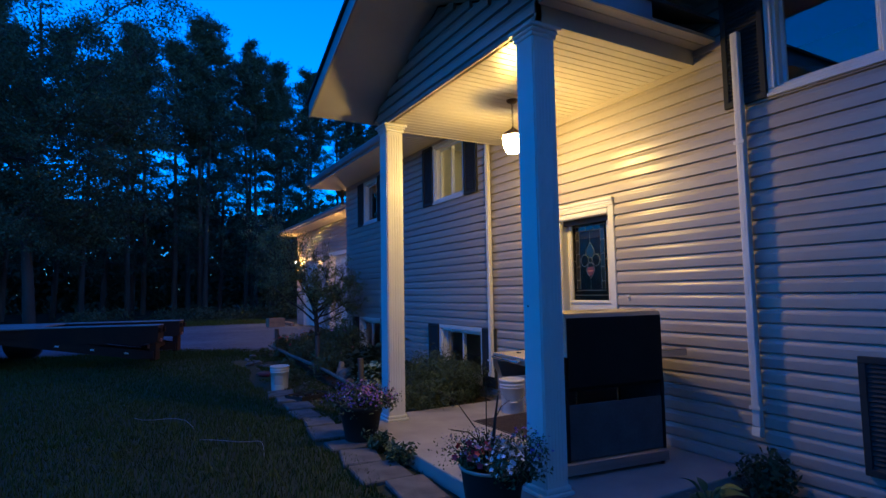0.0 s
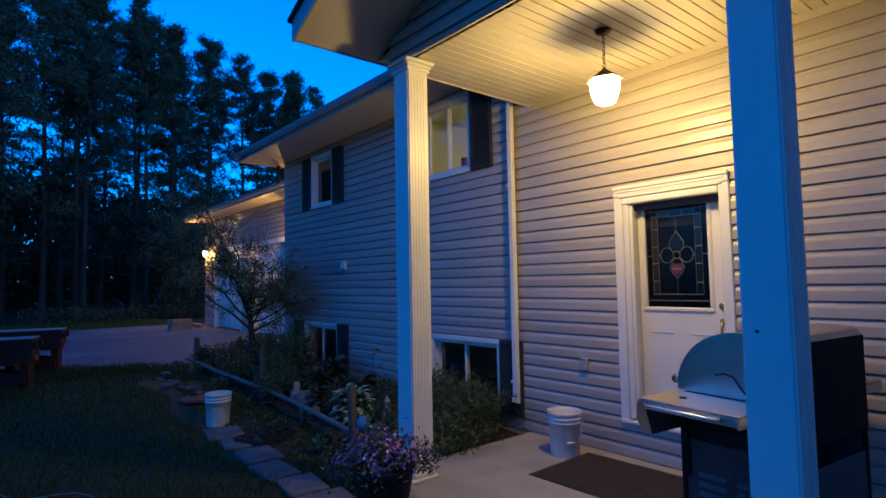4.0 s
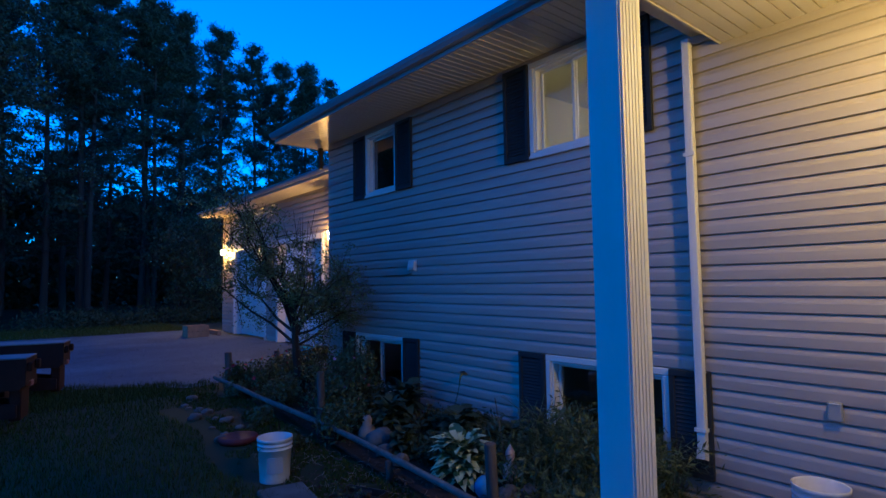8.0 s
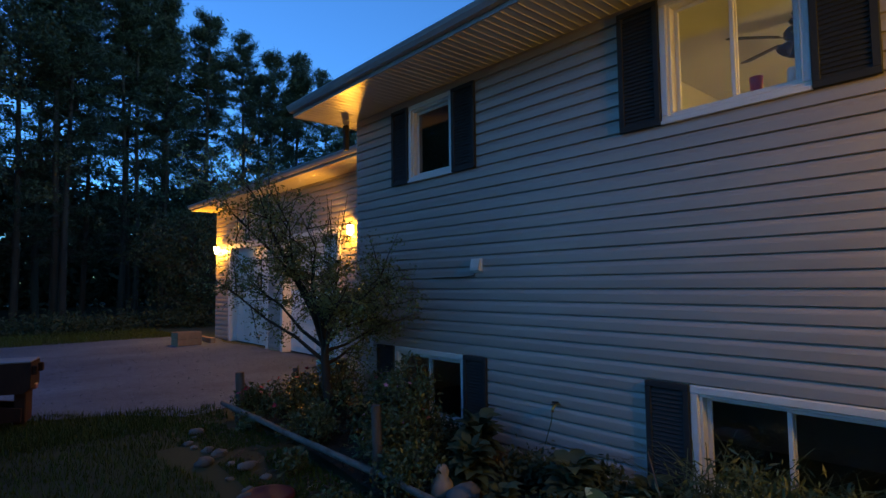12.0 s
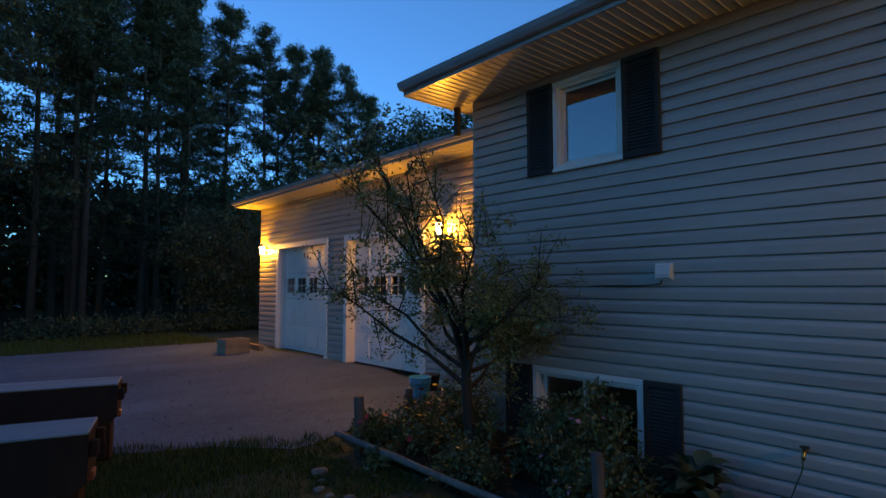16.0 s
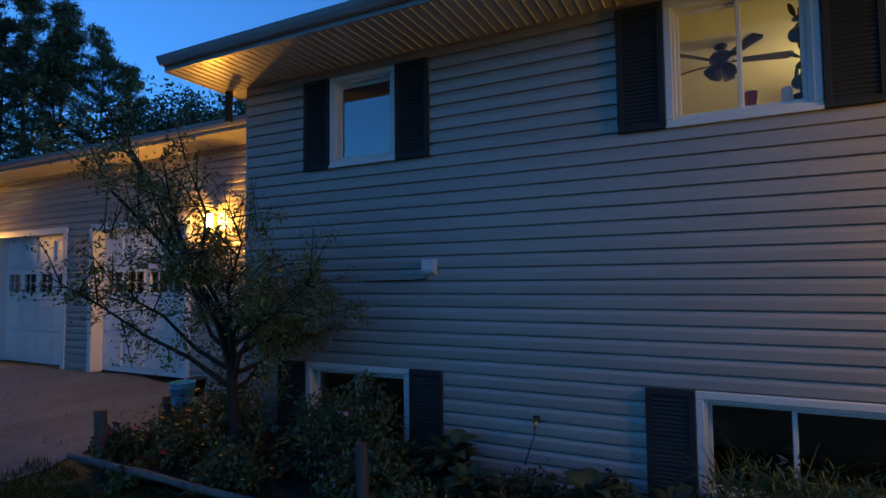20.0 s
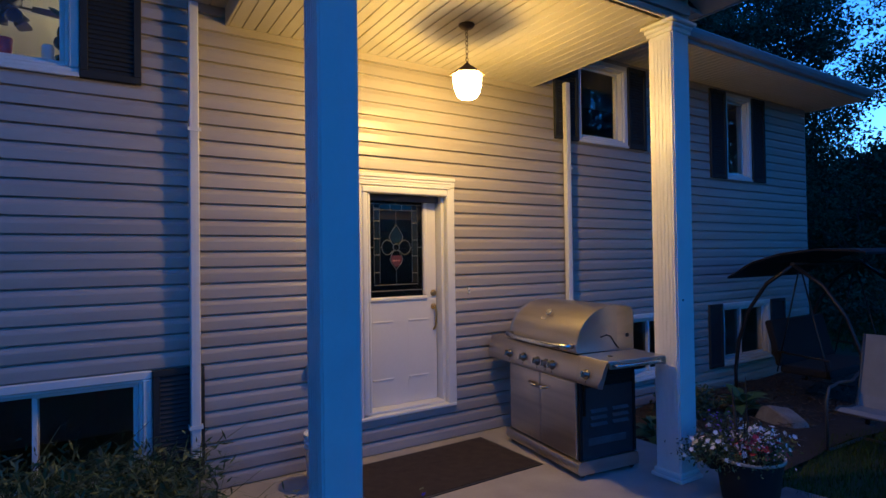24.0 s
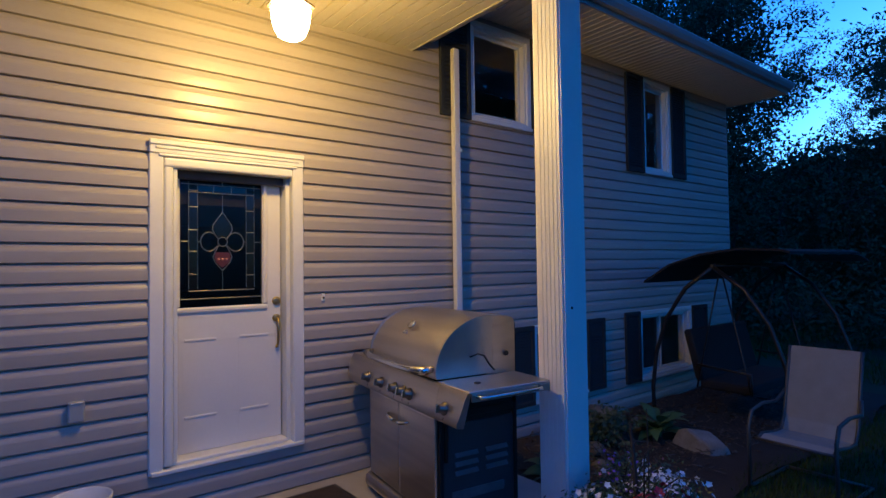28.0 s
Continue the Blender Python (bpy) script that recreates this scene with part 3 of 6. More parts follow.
soffit_strips(geave, GEX, GX - 0.005, Y1 + 0.03, GEY, GE)
part("soffit", ribbed(GX, 11.7, GY1 + 0.002, GEY, GE, "y", 0.1), SOFFIT, geave)
part("fascia", box(GEX - 0.02, GEX, Y1 + 0.03, GEY, GE - 0.01, GE + 0.16), FASCIA, geave)
part("fascia", box(GEX, 12, GEY, GEY + 0.02, GE - 0.01, GE + 0.16), FASCIA, geave)
part("gutter", prism([(GEX - 0.022 + a, GE + 0.035 + b) for a, b in GUT], "y", Y1 + 0.03, GEY), FASCIA, geave)
rb = bmesh.new()
rv = [rb.verts.new(p) for p in ((GEX - 0.05, Y1 + 0.02, GE + 0.16), (12.3, Y1 + 0.02, GE + 0.16), (12.3, GEY + 0.05, GE + 0.16), (GEX - 0.05, GEY + 0.05, GE + 0.16), (8.3, Y1 + 0.02, GE + 1.5), (8.3, GEY - 3.5, GE + 1.5))]
for f in ((0, 1, 4), (1, 2, 5, 4), (2, 3, 5), (3, 0, 4, 5)):
    rb.faces.new([rv[i] for i in f])
solid("roof_garage", rb, SHINGLE, "garage roof with dark asphalt shingles", "roof", kind="structure")


def garage_door(n, y0, y1, z1):
    d = thing("door_%d" % n, (GX, (y0 + y1) / 2, GZ), "white panelled sectional garage door with a row of small panes", "garage door", "garage doors", "structure")
    a, b, h = y0 - (y0 + y1) / 2, y1 - (y0 + y1) / 2, z1 - GZ
    part("jamb", joined(box(-0.04, 0.22, a - 0.1, a + 0.02, 0, h + 0.1, 0.006), box(-0.04, 0.22, b - 0.02, b + 0.1, 0, h + 0.1, 0.006), box(-0.04, 0.22, a + 0.02, b - 0.02, h - 0.02, h + 0.1, 0.006)), WHITE, d)
    rows, cols = 4, 4
    for r in range(rows):
        z0, zz = 0.02 + (h - 0.03) * r / rows, 0.02 + (h - 0.03) * (r + 1) / rows - 0.008
        lit = r == rows - 2
        w = (b - a - 0.06) / cols
        holes = [(a + 0.03 + w * (c + 0.14), a + 0.03 + w * (c + 0.86), z0 + 0.14, zz - 0.12) for c in range(cols)] if lit else []
        leaf = part("door_panel", holed_wall(0.17, 0.205, a + 0.02, b - 0.02, z0, zz, holes), WHITE, d)
        for c in range(cols):
            p, q = a + 0.03 + w * (c + 0.1), a + 0.03 + w * (c + 0.9)
            if lit:
                part("window_frame", ring(0.155, 0.172, p, q, z0 + 0.11, zz - 0.09, 0.03), WHITE, leaf)
                part("muntin", joined(box(0.16, 0.172, (p + q) / 2 - 0.008, (p + q) / 2 + 0.008, z0 + 0.14, zz - 0.12), box(0.161, 0.171, p + 0.03, q - 0.03, (z0 + zz) / 2, (z0 + zz) / 2 + 0.014)), WHITE, leaf)
                part("pane", box(0.176, 0.18, p + 0.02, q - 0.02, z0 + 0.13, zz - 0.11), GLASS, leaf).visible_shadow = False
            else:
                part("raised_field", box(0.158, 0.171, p, q, z0 + 0.1, zz - 0.1, 0.012), WHITE, leaf)
    part("rubber_seal", box(0.165, 0.21, a + 0.02, b - 0.02, 0, 0.022), SHUTTER, d)


garage_door(2, GDOORS[0][0], GDOORS[0][1], 3.10)
garage_door(3, GDOORS[1][0], GDOORS[1][1], 3.10)


def coach_lamp(y):
    c = thing("wall_lantern", (GX - 0.015, y, 3.08), "lit coach lantern on the garage wall", "lantern", "garage lanterns")
    part("backplate", box(-0.02, 0.0, -0.05, 0.05, -0.1, 0.12, 0.008), DARKMETAL, c)
    arm = bmesh.new()
    part("arm", tube(arm, [(-0.015, 0, 0.08), (-0.07, 0, 0.15), (-0.13, 0, 0.16), (-0.15, 0, 0.13)], 0.009, 8), DARKMETAL, c)
    part("roof_cap", moved(lathe([(0.085, 0.09), (0.08, 0.1), (0.02, 0.14), (0.008, 0.16)], 6, False), Matrix.Translation((-0.15, 0, 0))), DARKMETAL, c)
    g = part("glass", moved(lathe([(0.045, -0.1), (0.065, 0.085), (0.06, 0.09)], 6, False), Matrix.Translation((-0.15, 0, 0))), BULB, c, "glowing glass")
    g.visible_shadow = False
    part("bottom_finial", moved(lathe([(0.01, -0.14), (0.03, -0.12), (0.05, -0.1)], 6, False), Matrix.Translation((-0.15, 0, 0))), DARKMETAL, c)


coach_lamp(21.6), coach_lamp(14.62)

# ---- trees ----
rng = np.random.default_rng(7)


def leaf_cloud(centres, radius, per, size, flat=0.7, long=1.0, wide=0.5):
    """Small leaf-shaped quads scattered round the centres."""
    n = len(centres) * per
    c = np.repeat(np.asarray(centres, float), per, 0) + rng.normal(0, 1, (n, 3)) * np.array([radius, radius, radius * flat])
    a = rng.normal(0, 1, (n, 3))
    a /= np.linalg.norm(a, axis=1)[:, None]
    b = np.cross(a, rng.normal(0, 1, (n, 3)))
    b /= np.linalg.norm(b, axis=1)[:, None]
    s = size * rng.uniform(0.6, 1.3, (n, 1))
    v = np.stack([c - a * s * long, c + b * s * wide, c + a * s * long, c - b * s * wide], 1).reshape(-1, 3)
    f = np.arange(4 * n).reshape(-1, 4)
    return v, f


def wood_mesh(name, limbs, seg=6):
    bm = bmesh.new()
    for pts, radii in limbs:
        tube(bm, pts, radii, seg if radii[0] > 0.05 else 4, False)
    return mesh_of(name, bm, BARK)


def pine_meshes(h, seed):
    r = np.random.default_rng(seed)
    limbs = [([(0.12 * math.sin(k * 0.7 + seed), 0.12 * math.cos(k * 0.5 + seed), h * k / 8 - (0.2 if k == 0 else 0)) for k in range(9)], [0.15 * (1 - 0.9 * k / 8) + 0.012 for k in range(9)])]
    tips = []
    z = h * 0.39
    while z < h * 0.985:
        q = (z / h - 0.39) / 0.61
        reach = 0.3 + 2.65 * (1 - q) ** 0.65 * (0.8 + 0.2 * math.sin(z * 2.1 + seed))
        for k in range(r.integers(3, 6)):
            if q < 0.5 and r.random() < 0.72 - q:
                continue
            a, L = r.uniform(0, 6.283), reach * r.uniform(0.6, 1.15)
            rise = L * r.uniform(-0.1, 0.28) + L * 0.45 * q
            p = [(0, 0, z), (math.cos(a) * L * 0.5, math.sin(a) * L * 0.5, z + rise * 0.35), (math.cos(a) * L, math.sin(a) * L, z + rise)]
            limbs.append((p, [0.035, 0.022, 0.008]))
            for u in np.arange(0.35, 1.05, 0.16):
                w = 0.3 * L * (1.1 - u)
                for s in (-1, 1):
                    tips.append((math.cos(a) * L * u - s * math.sin(a) * w * r.random(), math.sin(a) * L * u + s * math.cos(a) * w * r.random(), z + rise * u ** 1.5 + 0.08))
        z += h * r.uniform(0.018, 0.032)
    for k in range(46):
        z = h * r.uniform(0.14, 0.42)
        a, L = r.uniform(0, 6.283), r.uniform(0.5, 1.7)
        e = (math.cos(a) * L, math.sin(a) * L, z + L * r.uniform(-0.15, 0.2))
        limbs.append(([(0, 0, z), (e[0] * 0.5, e[1] * 0.5, (z + e[2]) / 2 + 0.04), e], [0.022, 0.015, 0.006]))
        if k % 3 == 0:
            tips += [(e[0] * u, e[1] * u, z + (e[2] - z) * u) for u in (0.6, 0.8, 1.0)]
    v, f = leaf_cloud(tips, 0.15, 15, 0.165, 0.7, 1.0, 0.14)
    return wood_mesh("pine_trunk", limbs), raw_mesh("pine_crown", v.tolist(), f.tolist(), NEEDLE)


def broadleaf_meshes(h, spread, seed, trunk=0.2, low=0.25, per=26, size=0.13, clusters=330, tuft=0.0):
    r = np.random.default_rng(seed)
    limbs, tips = [], []
    tops = [(0.15 * math.sin(seed + k), 0.15 * math.cos(seed * 2 + k), h * 0.85 * k / 7 - (0.2 if k == 0 else 0)) for k in range(8)]
    limbs.append((tops, [trunk * (1 - 0.85 * k / 7) for k in range(8)]))
    for k in range(26):
        z = h * (low + (0.82 - low) * k / 25)
        q = (z / h - low) / (1 - low)
        a, L = k * 2.4 + r.uniform(-0.4, 0.4), spread * (0.45 + 0.75 * math.sin(math.pi * (0.15 + 0.75 * q))) * r.uniform(0.65, 1.1)
        d = Vector((math.cos(a), math.sin(a), r.uniform(0.1, 0.75)))
        p0 = Vector((0, 0, z))
        pts = [p0, p0 + d * L * 0.4 + Vector((0, 0, -0.05 * L)), p0 + d * L * 0.75, p0 + d * L]
        limbs.append((pts, [trunk * 0.33 * (1.1 - q), trunk * 0.22 * (1.1 - q), trunk * 0.12, 0.012]))
        for j in range(clusters // 26):
            u = r.uniform(0.35, 1.08)
            base = p0 + d * L * u
            off = Vector(r.normal(0, 1, 3)) * (0.16 * L + 0.25)
            tip = base + off
            tips.append(tuple(tip))
            if j % 3 == 0:
                limbs.append(([base, (base + tip) / 2 + Vector((0, 0, 0.05)), tip], [0.022, 0.014, 0.005]))
    v, f = leaf_cloud(tips, tuft or 0.105 * spread ** 0.6 + 0.06, per, size, 0.7, 0.9)
    return wood_mesh("tree_trunk", limbs), raw_mesh("tree_crown", v.tolist(), f.tolist(), LEAF)


def plant_trees(kind, label, group, meshes, places):
    made = []
    for n, (x, y, k, turn) in enumerate(places):
        t = thing(kind, Matrix.Translation((x, y, land(x, y) - 0.05)) @ Matrix.Rotation(turn, 4, "Z") @ Matrix.Diagonal((k, k, k, 1)), label, "tree", group)
        trunk, crown = meshes[n % len(meshes)]
        part("trunk", trunk, BARK, t), part("crown", crown, NEEDLE, t)
        made.append(t)
    return made


pines = [pine_meshes(17.5, 3), pine_meshes(16, 5), pine_meshes(18.5, 8), pine_meshes(17, 11), pine_meshes(14.5, 14)]
tall = (17.5, 16, 18.5, 17, 14.5)
spots = [(x, y, h / tall[n % 5], 0.9 * n) for n, (x, y, h) in enumerate(((8.4, 40.7, 18.2), (10.4, 39.6, 17.8), (12.4, 39.4, 17.3), (13.9, 38.2, 16), (15.6, 38.4, 16.5), (17.0, 37.4, 15.4), (18.2, 36.8, 13.4), (11.6, 43, 17.5), (14.6, 42, 16), (9.2, 44, 17.5), (5.4, 36.4, 17.8), (2.6, 35.2, 18), (16.4, 40.5, 15.6), (7.6, 37.8, 17.4)))]
pr = np.random.default_rng(31)
for row in range(3):
    for k in range(10):
        x = -15.5 + 2.35 * k + pr.uniform(-0.8, 0.8) + 1.2 * (row % 2)
        if row == 2 and k % 2:
            continue
        spots.append((x, 35.5 + 0.1 * x + 3.1 * row + pr.uniform(-1.3, 1.3), pr.uniform(0.9, 1.07), pr.uniform(0, 6.28)))
plant_trees("pine_tree", "tall dark pine with bare lower trunk in the woods", "pines of the woods", pines, spots)
maples = [broadleaf_meshes(13, 3.6, 2, 0.2, 0.22, 28, 0.118, 780), broadleaf_meshes(11, 3.2, 6, 0.2, 0.2, 28, 0.115, 700), broadleaf_meshes(5, 1.9, 9, 0.09, 0.1, 40, 0.068, 360)]
oaks = [broadleaf_meshes(13, 3.6, 2, 0.2, 0.22, 130, 0.056, 820, 0.23), broadleaf_meshes(11, 3.2, 6, 0.2, 0.2, 150, 0.054, 800, 0.22)]
plant_trees("broadleaf_tree", "tall dense leafy tree near the house", "broadleaf trees", oaks, [
    (-4.4, 26.5, 1.2, 0), (11.0, -13.2, 1.3, 1.9), (3.9, -17.2, 0.68, 1), (11, -8.5, 0.95, 5)])
plant_trees("broadleaf_tree", "dark leafy tree at the edge of the woods", "broadleaf trees", maples[:2], [
    (-10.5, 29, 0.8, 2), (20.5, 36, 1.1, 1), (20, 30, 0.85, 2.2), (18.6, 31.5, 1.05, 4), (-14, 33.5, 0.95, 1.2),
    (4.4, -20, 0.5, 1.4), (6.6, -24.5, 0.55, 3.1), (8.3, -22, 0.55, 0.9), (2.5, -25, 1.1, 4), (14.6, -24, 0.95, 2), (-5, -27, 1.3, 1),
    (-1.5, -20, 0.85, 2), (-44, -3, 0.7, 3), (-42, -14, 0.8, 4), (-13, -16, 1.7, 2), (-17, -12, 1.4, 1), (-9, -20, 1.6, 4)])
plant_trees("sapling", "young leafy tree in the dark understorey", "understorey trees", maples[2:], [
    (6.4, 28.2, 0.9, 3.5), (9.5, 30.5, 1.1, 4.5), (13, 33, 1.2, 5.5), (11, 35, 1.5, 2), (17, 36, 1.5, 3), (7, -10.5, 0.8, 1), (9.5, -9, 0.9, 2), (4, -12.5, 0.8, 3), (1, -13.5, 0.9, 4), (13, -7, 1.0, 5), (-2, -14.5, 0.9, 0.4), (5.6, -14, 1.1, 2), (2.3, -16, 1.2, 3)])

# far woods, and low brush at the wood's edge, past counting
tips = []
for k in range(4200):
    a = rng.uniform(0, 2 * math.pi)
    d = 62 + rng.uniform(0, 14)
    x, y = 2 + d * math.cos(a), 6 + d * math.sin(a)
    top = 5.8 + 2.4 * max(0, -math.cos(a)) + 1.0 * math.cos(a + 1.57) + 1.5 * noise.noise(Vector((a * 9, 2, 0))) + 1.5 * noise.noise(Vector((a * 31, 5, 0)))
    tips.append((x, y, rng.uniform(0.2, max(1.5, top))))
for k in range(4600):
    x = rng.uniform(-26, 34)
    y = 50.5 + 0.1 * x + rng.uniform(0, 3.5)
    top = 9.0 + 2.4 * noise.noise(Vector((x * 0.16, 3, 0))) + 1.6 * noise.noise(Vector((x * 0.6, 8, 0)))
    tips.append((x, y, land(x, y) + rng.uniform(0.1, max(2.0, top))))
for k in range(3400):
    x = rng.uniform(-4, 24)
    y = -31 - rng.uniform(0, 3)
    tips.append((x, y, rng.uniform(0.1, 7.4 + 2.4 * noise.noise(Vector((x * 0.3, 1, 0))))))
v, f = leaf_cloud(tips, 0.7, 22, 0.32, 0.8, 0.8, 0.42)
tagged(new("far_woods", raw_mesh("far_woods", v.tolist(), f.tolist(), NEEDLE)), "dark far woods all round the yard", "woods", kind="stuff")
FLOOR = material("needle_litter", (0.032, 0.024, 0.016), 0.95, color2=(0.02, 0.022, 0.01), scale=1.2, fine=30, bump=0.6, spec=0.05)
g = sheet(np.linspace(-30, 22, 27), np.linspace(27.5, 56, 15), 0.03, 0.8, 4)
tagged(new("forest_floor", raw_mesh("forest_floor", *g, FLOOR, True)), "brown needle litter under the pines", "ground", kind="structure")
tips = []
for k in range(270):
    x = rng.uniform(-3, 12)
    y = 25.6 + max(0, 0.3 * (x + 6)) * 0.25 + abs(rng.normal(0, 1.6))
    if noise.noise(Vector((x * 0.5, y * 0.5, 4))) > -0.05:
        tips.append((x, y, land(x, y) + rng.uniform(0.05, 0.4)))
for k in range(260):
    x = rng.uniform(0, 14)
    y = -6.5 - abs(rng.normal(0, 3)) - 0.25 * abs(x - 5)
    tips.append((x, y, land(x, y) + rng.uniform(0.1, 1.3)))
v, f = leaf_cloud(tips, 0.3, 70, 0.05, 0.6, 1.4)
tagged(new("brush", raw_mesh("brush", v.tolist(), f.tolist(), LEAF)), "low dark brush along the edge of the woods", "brush", kind="stuff")

# ---- front door ----
OPAL = material("painted_steel_door", (0.72, 0.7, 0.66), 0.38, color2=(0.66, 0.64, 0.6), scale=2, fine=40, bump=0.02)
BRASS = material("aged_brass", (0.5, 0.36, 0.16), 0.35, 1.0)
CAME = material("brass_came", (0.45, 0.4, 0.3), 0.35, 1.0)
DARKGLASS = pane_glass("textured_dark_glass", (0.3, 0.3, 0.3), 0.2, 0.025)
CHROME = material("chrome", (0.7, 0.7, 0.7), 0.18, 1.0)
DC = (DOOR[0] + DOOR[1]) / 2
door = thing("door_1", (WALL, DC, DOOR[2]), "white steel entry door, closed, with a leaded half glass", "door", kind="structure")
dh = DOOR[3] - DOOR[2]
part("casing", joined(box(-0.045, 0.03, -0.548, -0.458, 0.0, dh, 0.008), box(-0.045, 0.03, 0.458, 0.548, 0.0, dh, 0.008), box(-0.055, 0.03, -0.548, 0.548, dh - 0.09, dh, 0.008)), WHITE, door)
part("head_moulding", joined(box(-0.068, -0.05, -0.548, 0.548, dh - 0.03, dh + 0.007, 0.006), box(-0.062, -0.05, -0.51, 0.51, dh - 0.058, dh - 0.036, 0.005), box(-0.058, -0.046, -0.49, 0.49, dh - 0.105, dh - 0.086, 0.005)), WHITE, door, "white stepped head moulding")
part("jamb", joined(box(0.03, 0.18, -0.536, -0.43, 0.03, dh - 0.09, 0.004), box(0.03, 0.18, 0.4, 0.536, 0.03, dh - 0.09, 0.004), box(0.03, 0.18, -0.43, 0.4, dh - 0.13, dh, 0.004)), WHITE, door)
part("threshold", joined(box(-0.06, 0.18, -0.536, 0.536, 0.0, 0.03, 0.006), box(0.0, 0.16, -0.43, 0.4, 0.03, 0.055, 0.006)), WHITE, door, "worn white sill")
part("screen_housing", joined(box(-0.04, 0.03, 0.395, 0.455, 0.04, dh - 0.12, 0.02, 3), box(-0.02, 0.03, 0.365, 0.394, 0.06, dh - 0.16, 0.006)), WHITE, door, "white roller screen housing")
part("screen_track", box(-0.05, 0.03, -0.46, 0.46, dh - 0.175, dh - 0.105, 0.018, 3), WHITE, door)
leaf = part("door_leaf", holed_wall(0.075, 0.12, -0.42, 0.39, 0.058, dh - 0.135, [(-0.285, 0.325, 1.085, 2.07)]), OPAL, door, "white panelled steel leaf")
leaf.location.x = 0.052
# dark brown-grey band across the top of the leaf, below the track
part("leaf_top_band", box(0.07, 0.126, -0.428, 0.398, dh - 0.228, dh - 0.17, 0.004), material("brown_grey_band", (0.12, 0.105, 0.095), 0.7), door, "dark brown-grey band under the door head")
part("glass_frame", ring(0.058, 0.125, -0.318, 0.362, 1.053, 2.098, 0.042, 0.012), OPAL, leaf)
for y0, y1 in ((-0.36, -0.06), (0.03, 0.33)):
    for z0, z1 in ((0.43, 0.88), (0.13, 0.33)):
        part("panel_moulding", box(0.068, 0.0755, y0 + 0.04, y1 - 0.04, z1 - 0.03, z1 - 0.012, 0.003), OPAL, leaf)
        part("raised_panel", box(0.0743, 0.077, y0 + 0.03, y1 - 0.03, z0 + 0.03, z1 - 0.04), OPAL, leaf)
pane = part("glass_pane", box(0.09, 0.098, -0.28, 0.32, 1.09, 2.062), DARKGLASS, leaf, "dark textured glass")
pane.visible_shadow = False
came = bmesh.new()
gy, gz = 0.02, 1.576
WY, WZ = 1.16, 1.05  # the pattern fills the pane


def line(pts, r=0.0035):
    tube(came, [(0.087, gy + a * WY, gz + b * WZ) for a, b in pts], r, 5, False)


def circle(cy, cz, ry, rz, n=16):
    line([(cy + ry * math.cos(2 * math.pi * k / n), cz + rz * math.sin(2 * math.pi * k / n)) for k in range(n + 1)])


# leading: a border of dark cells, and a four-petalled flower
BLACKGLASS = material("black_glass", (0.006, 0.006, 0.006), 0.12)
for s in (-1, 1):
    a, b = sorted((s * 0.152, s * 0.205))
    part("border_glass", box(0.0882, 0.0896, gy + a * WY, gy + b * WY, gz - 0.35, gz + 0.38), BLACKGLASS, leaf, "strip of black glass")
    for k in (0.352, 0.235, 0.075, -0.075, -0.235):
        line([(a, k + 0.006 * s), (b, k + 0.006 * s)], 0.004)
    line([(s * 0.21, 0), (s * 0.25, 0)], 0.0035), line([(s * 0.137, 0), (s * 0.152, 0)], 0.0035)
    line([(s * 0.152, -0.33), (s * 0.152, 0.4)], 0.002), line([(s * 0.205, -0.33), (s * 0.205, 0.42)], 0.002)
for b, half in ((0.4, 0.25), (0.345, 0.205), (-0.345, 0.205), (-0.4, 0.25)):
    line([(-half, b), (half, b)], 0.0038)
part("border_glass", box(0.0882, 0.0896, gy - 0.172, gy + 0.172, gz + 0.368, gz + 0.415), BLACKGLASS, leaf)
for k in (-0.055, 0.055):
    line([(k, 0.345), (k, 0.4)], 0.0035)
line([(0, 0.4), (0, 0.455)], 0.0035), line([(0, 0.21), (0, 0.345)], 0.0015), line([(0, -0.21), (0, -0.345)], 0.0015)
for s in (-1, 1):
    line([(0, 0.21), (s * 0.03, 0.165), (s * 0.058, 0.12), (s * 0.062, 0.085), (s * 0.045, 0.05), (s * 0.026, 0.022)])
    line([(s * 0.022, -0.025), (s * 0.045, -0.07), (s * 0.06, -0.11), (s * 0.045, -0.15), (0, -0.205)], 0.003)
    line([(s * (0.083 + 0.052 * math.cos(k * 0.42)), 0.068 * math.sin(k * 0.42)) for k in range(-5, 6)] + [(s * 0.06, 0.064), (s * 0.03, 0.03)])
    line([(s * (0.083 + 0.052 * math.cos(2.1)), -0.068 * math.sin(2.1)), (s * 0.03, -0.03)])
circle(0, 0, 0.03, 0.032)
part("petal_glass", prism([(gy + a * WY, gz + b * WZ) for a, b in ((0, 0.2), (0.05, 0.125), (0.055, 0.085), (0.02, 0.03), (-0.02, 0.03), (-0.055, 0.085), (-0.05, 0.125))], "x", 0.0882, 0.0896), BLACKGLASS, leaf)
part("leading", came, CAME, leaf, "brass leading in a flower pattern")
part("coloured_glass", prism([(gy + a * WY, gz + b * WZ) for a, b in ((0, -0.185), (0.038, -0.15), (0.052, -0.11), (0.04, -0.075), (-0.04, -0.075), (-0.052, -0.11), (-0.038, -0.15))], "x", 0.0865, 0.0895), material("rose_stained_glass", (0.1, 0.025, 0.025), 0.3), leaf, "rose-coloured stained glass piece")
for k in (-1, 0, 1):
    part("jewel", moved(lathe([(0.011, 0), (0.009, 0.004), (0.004, 0.006)], 10), Matrix.Translation((0.0865, gy + 0.028 * k, gz - 0.131)) @ Matrix.Rotation(radians(-90), 4, "Y")), material("pink_glass_jewel", (0.5, 0.2, 0.18), 0.2), leaf)
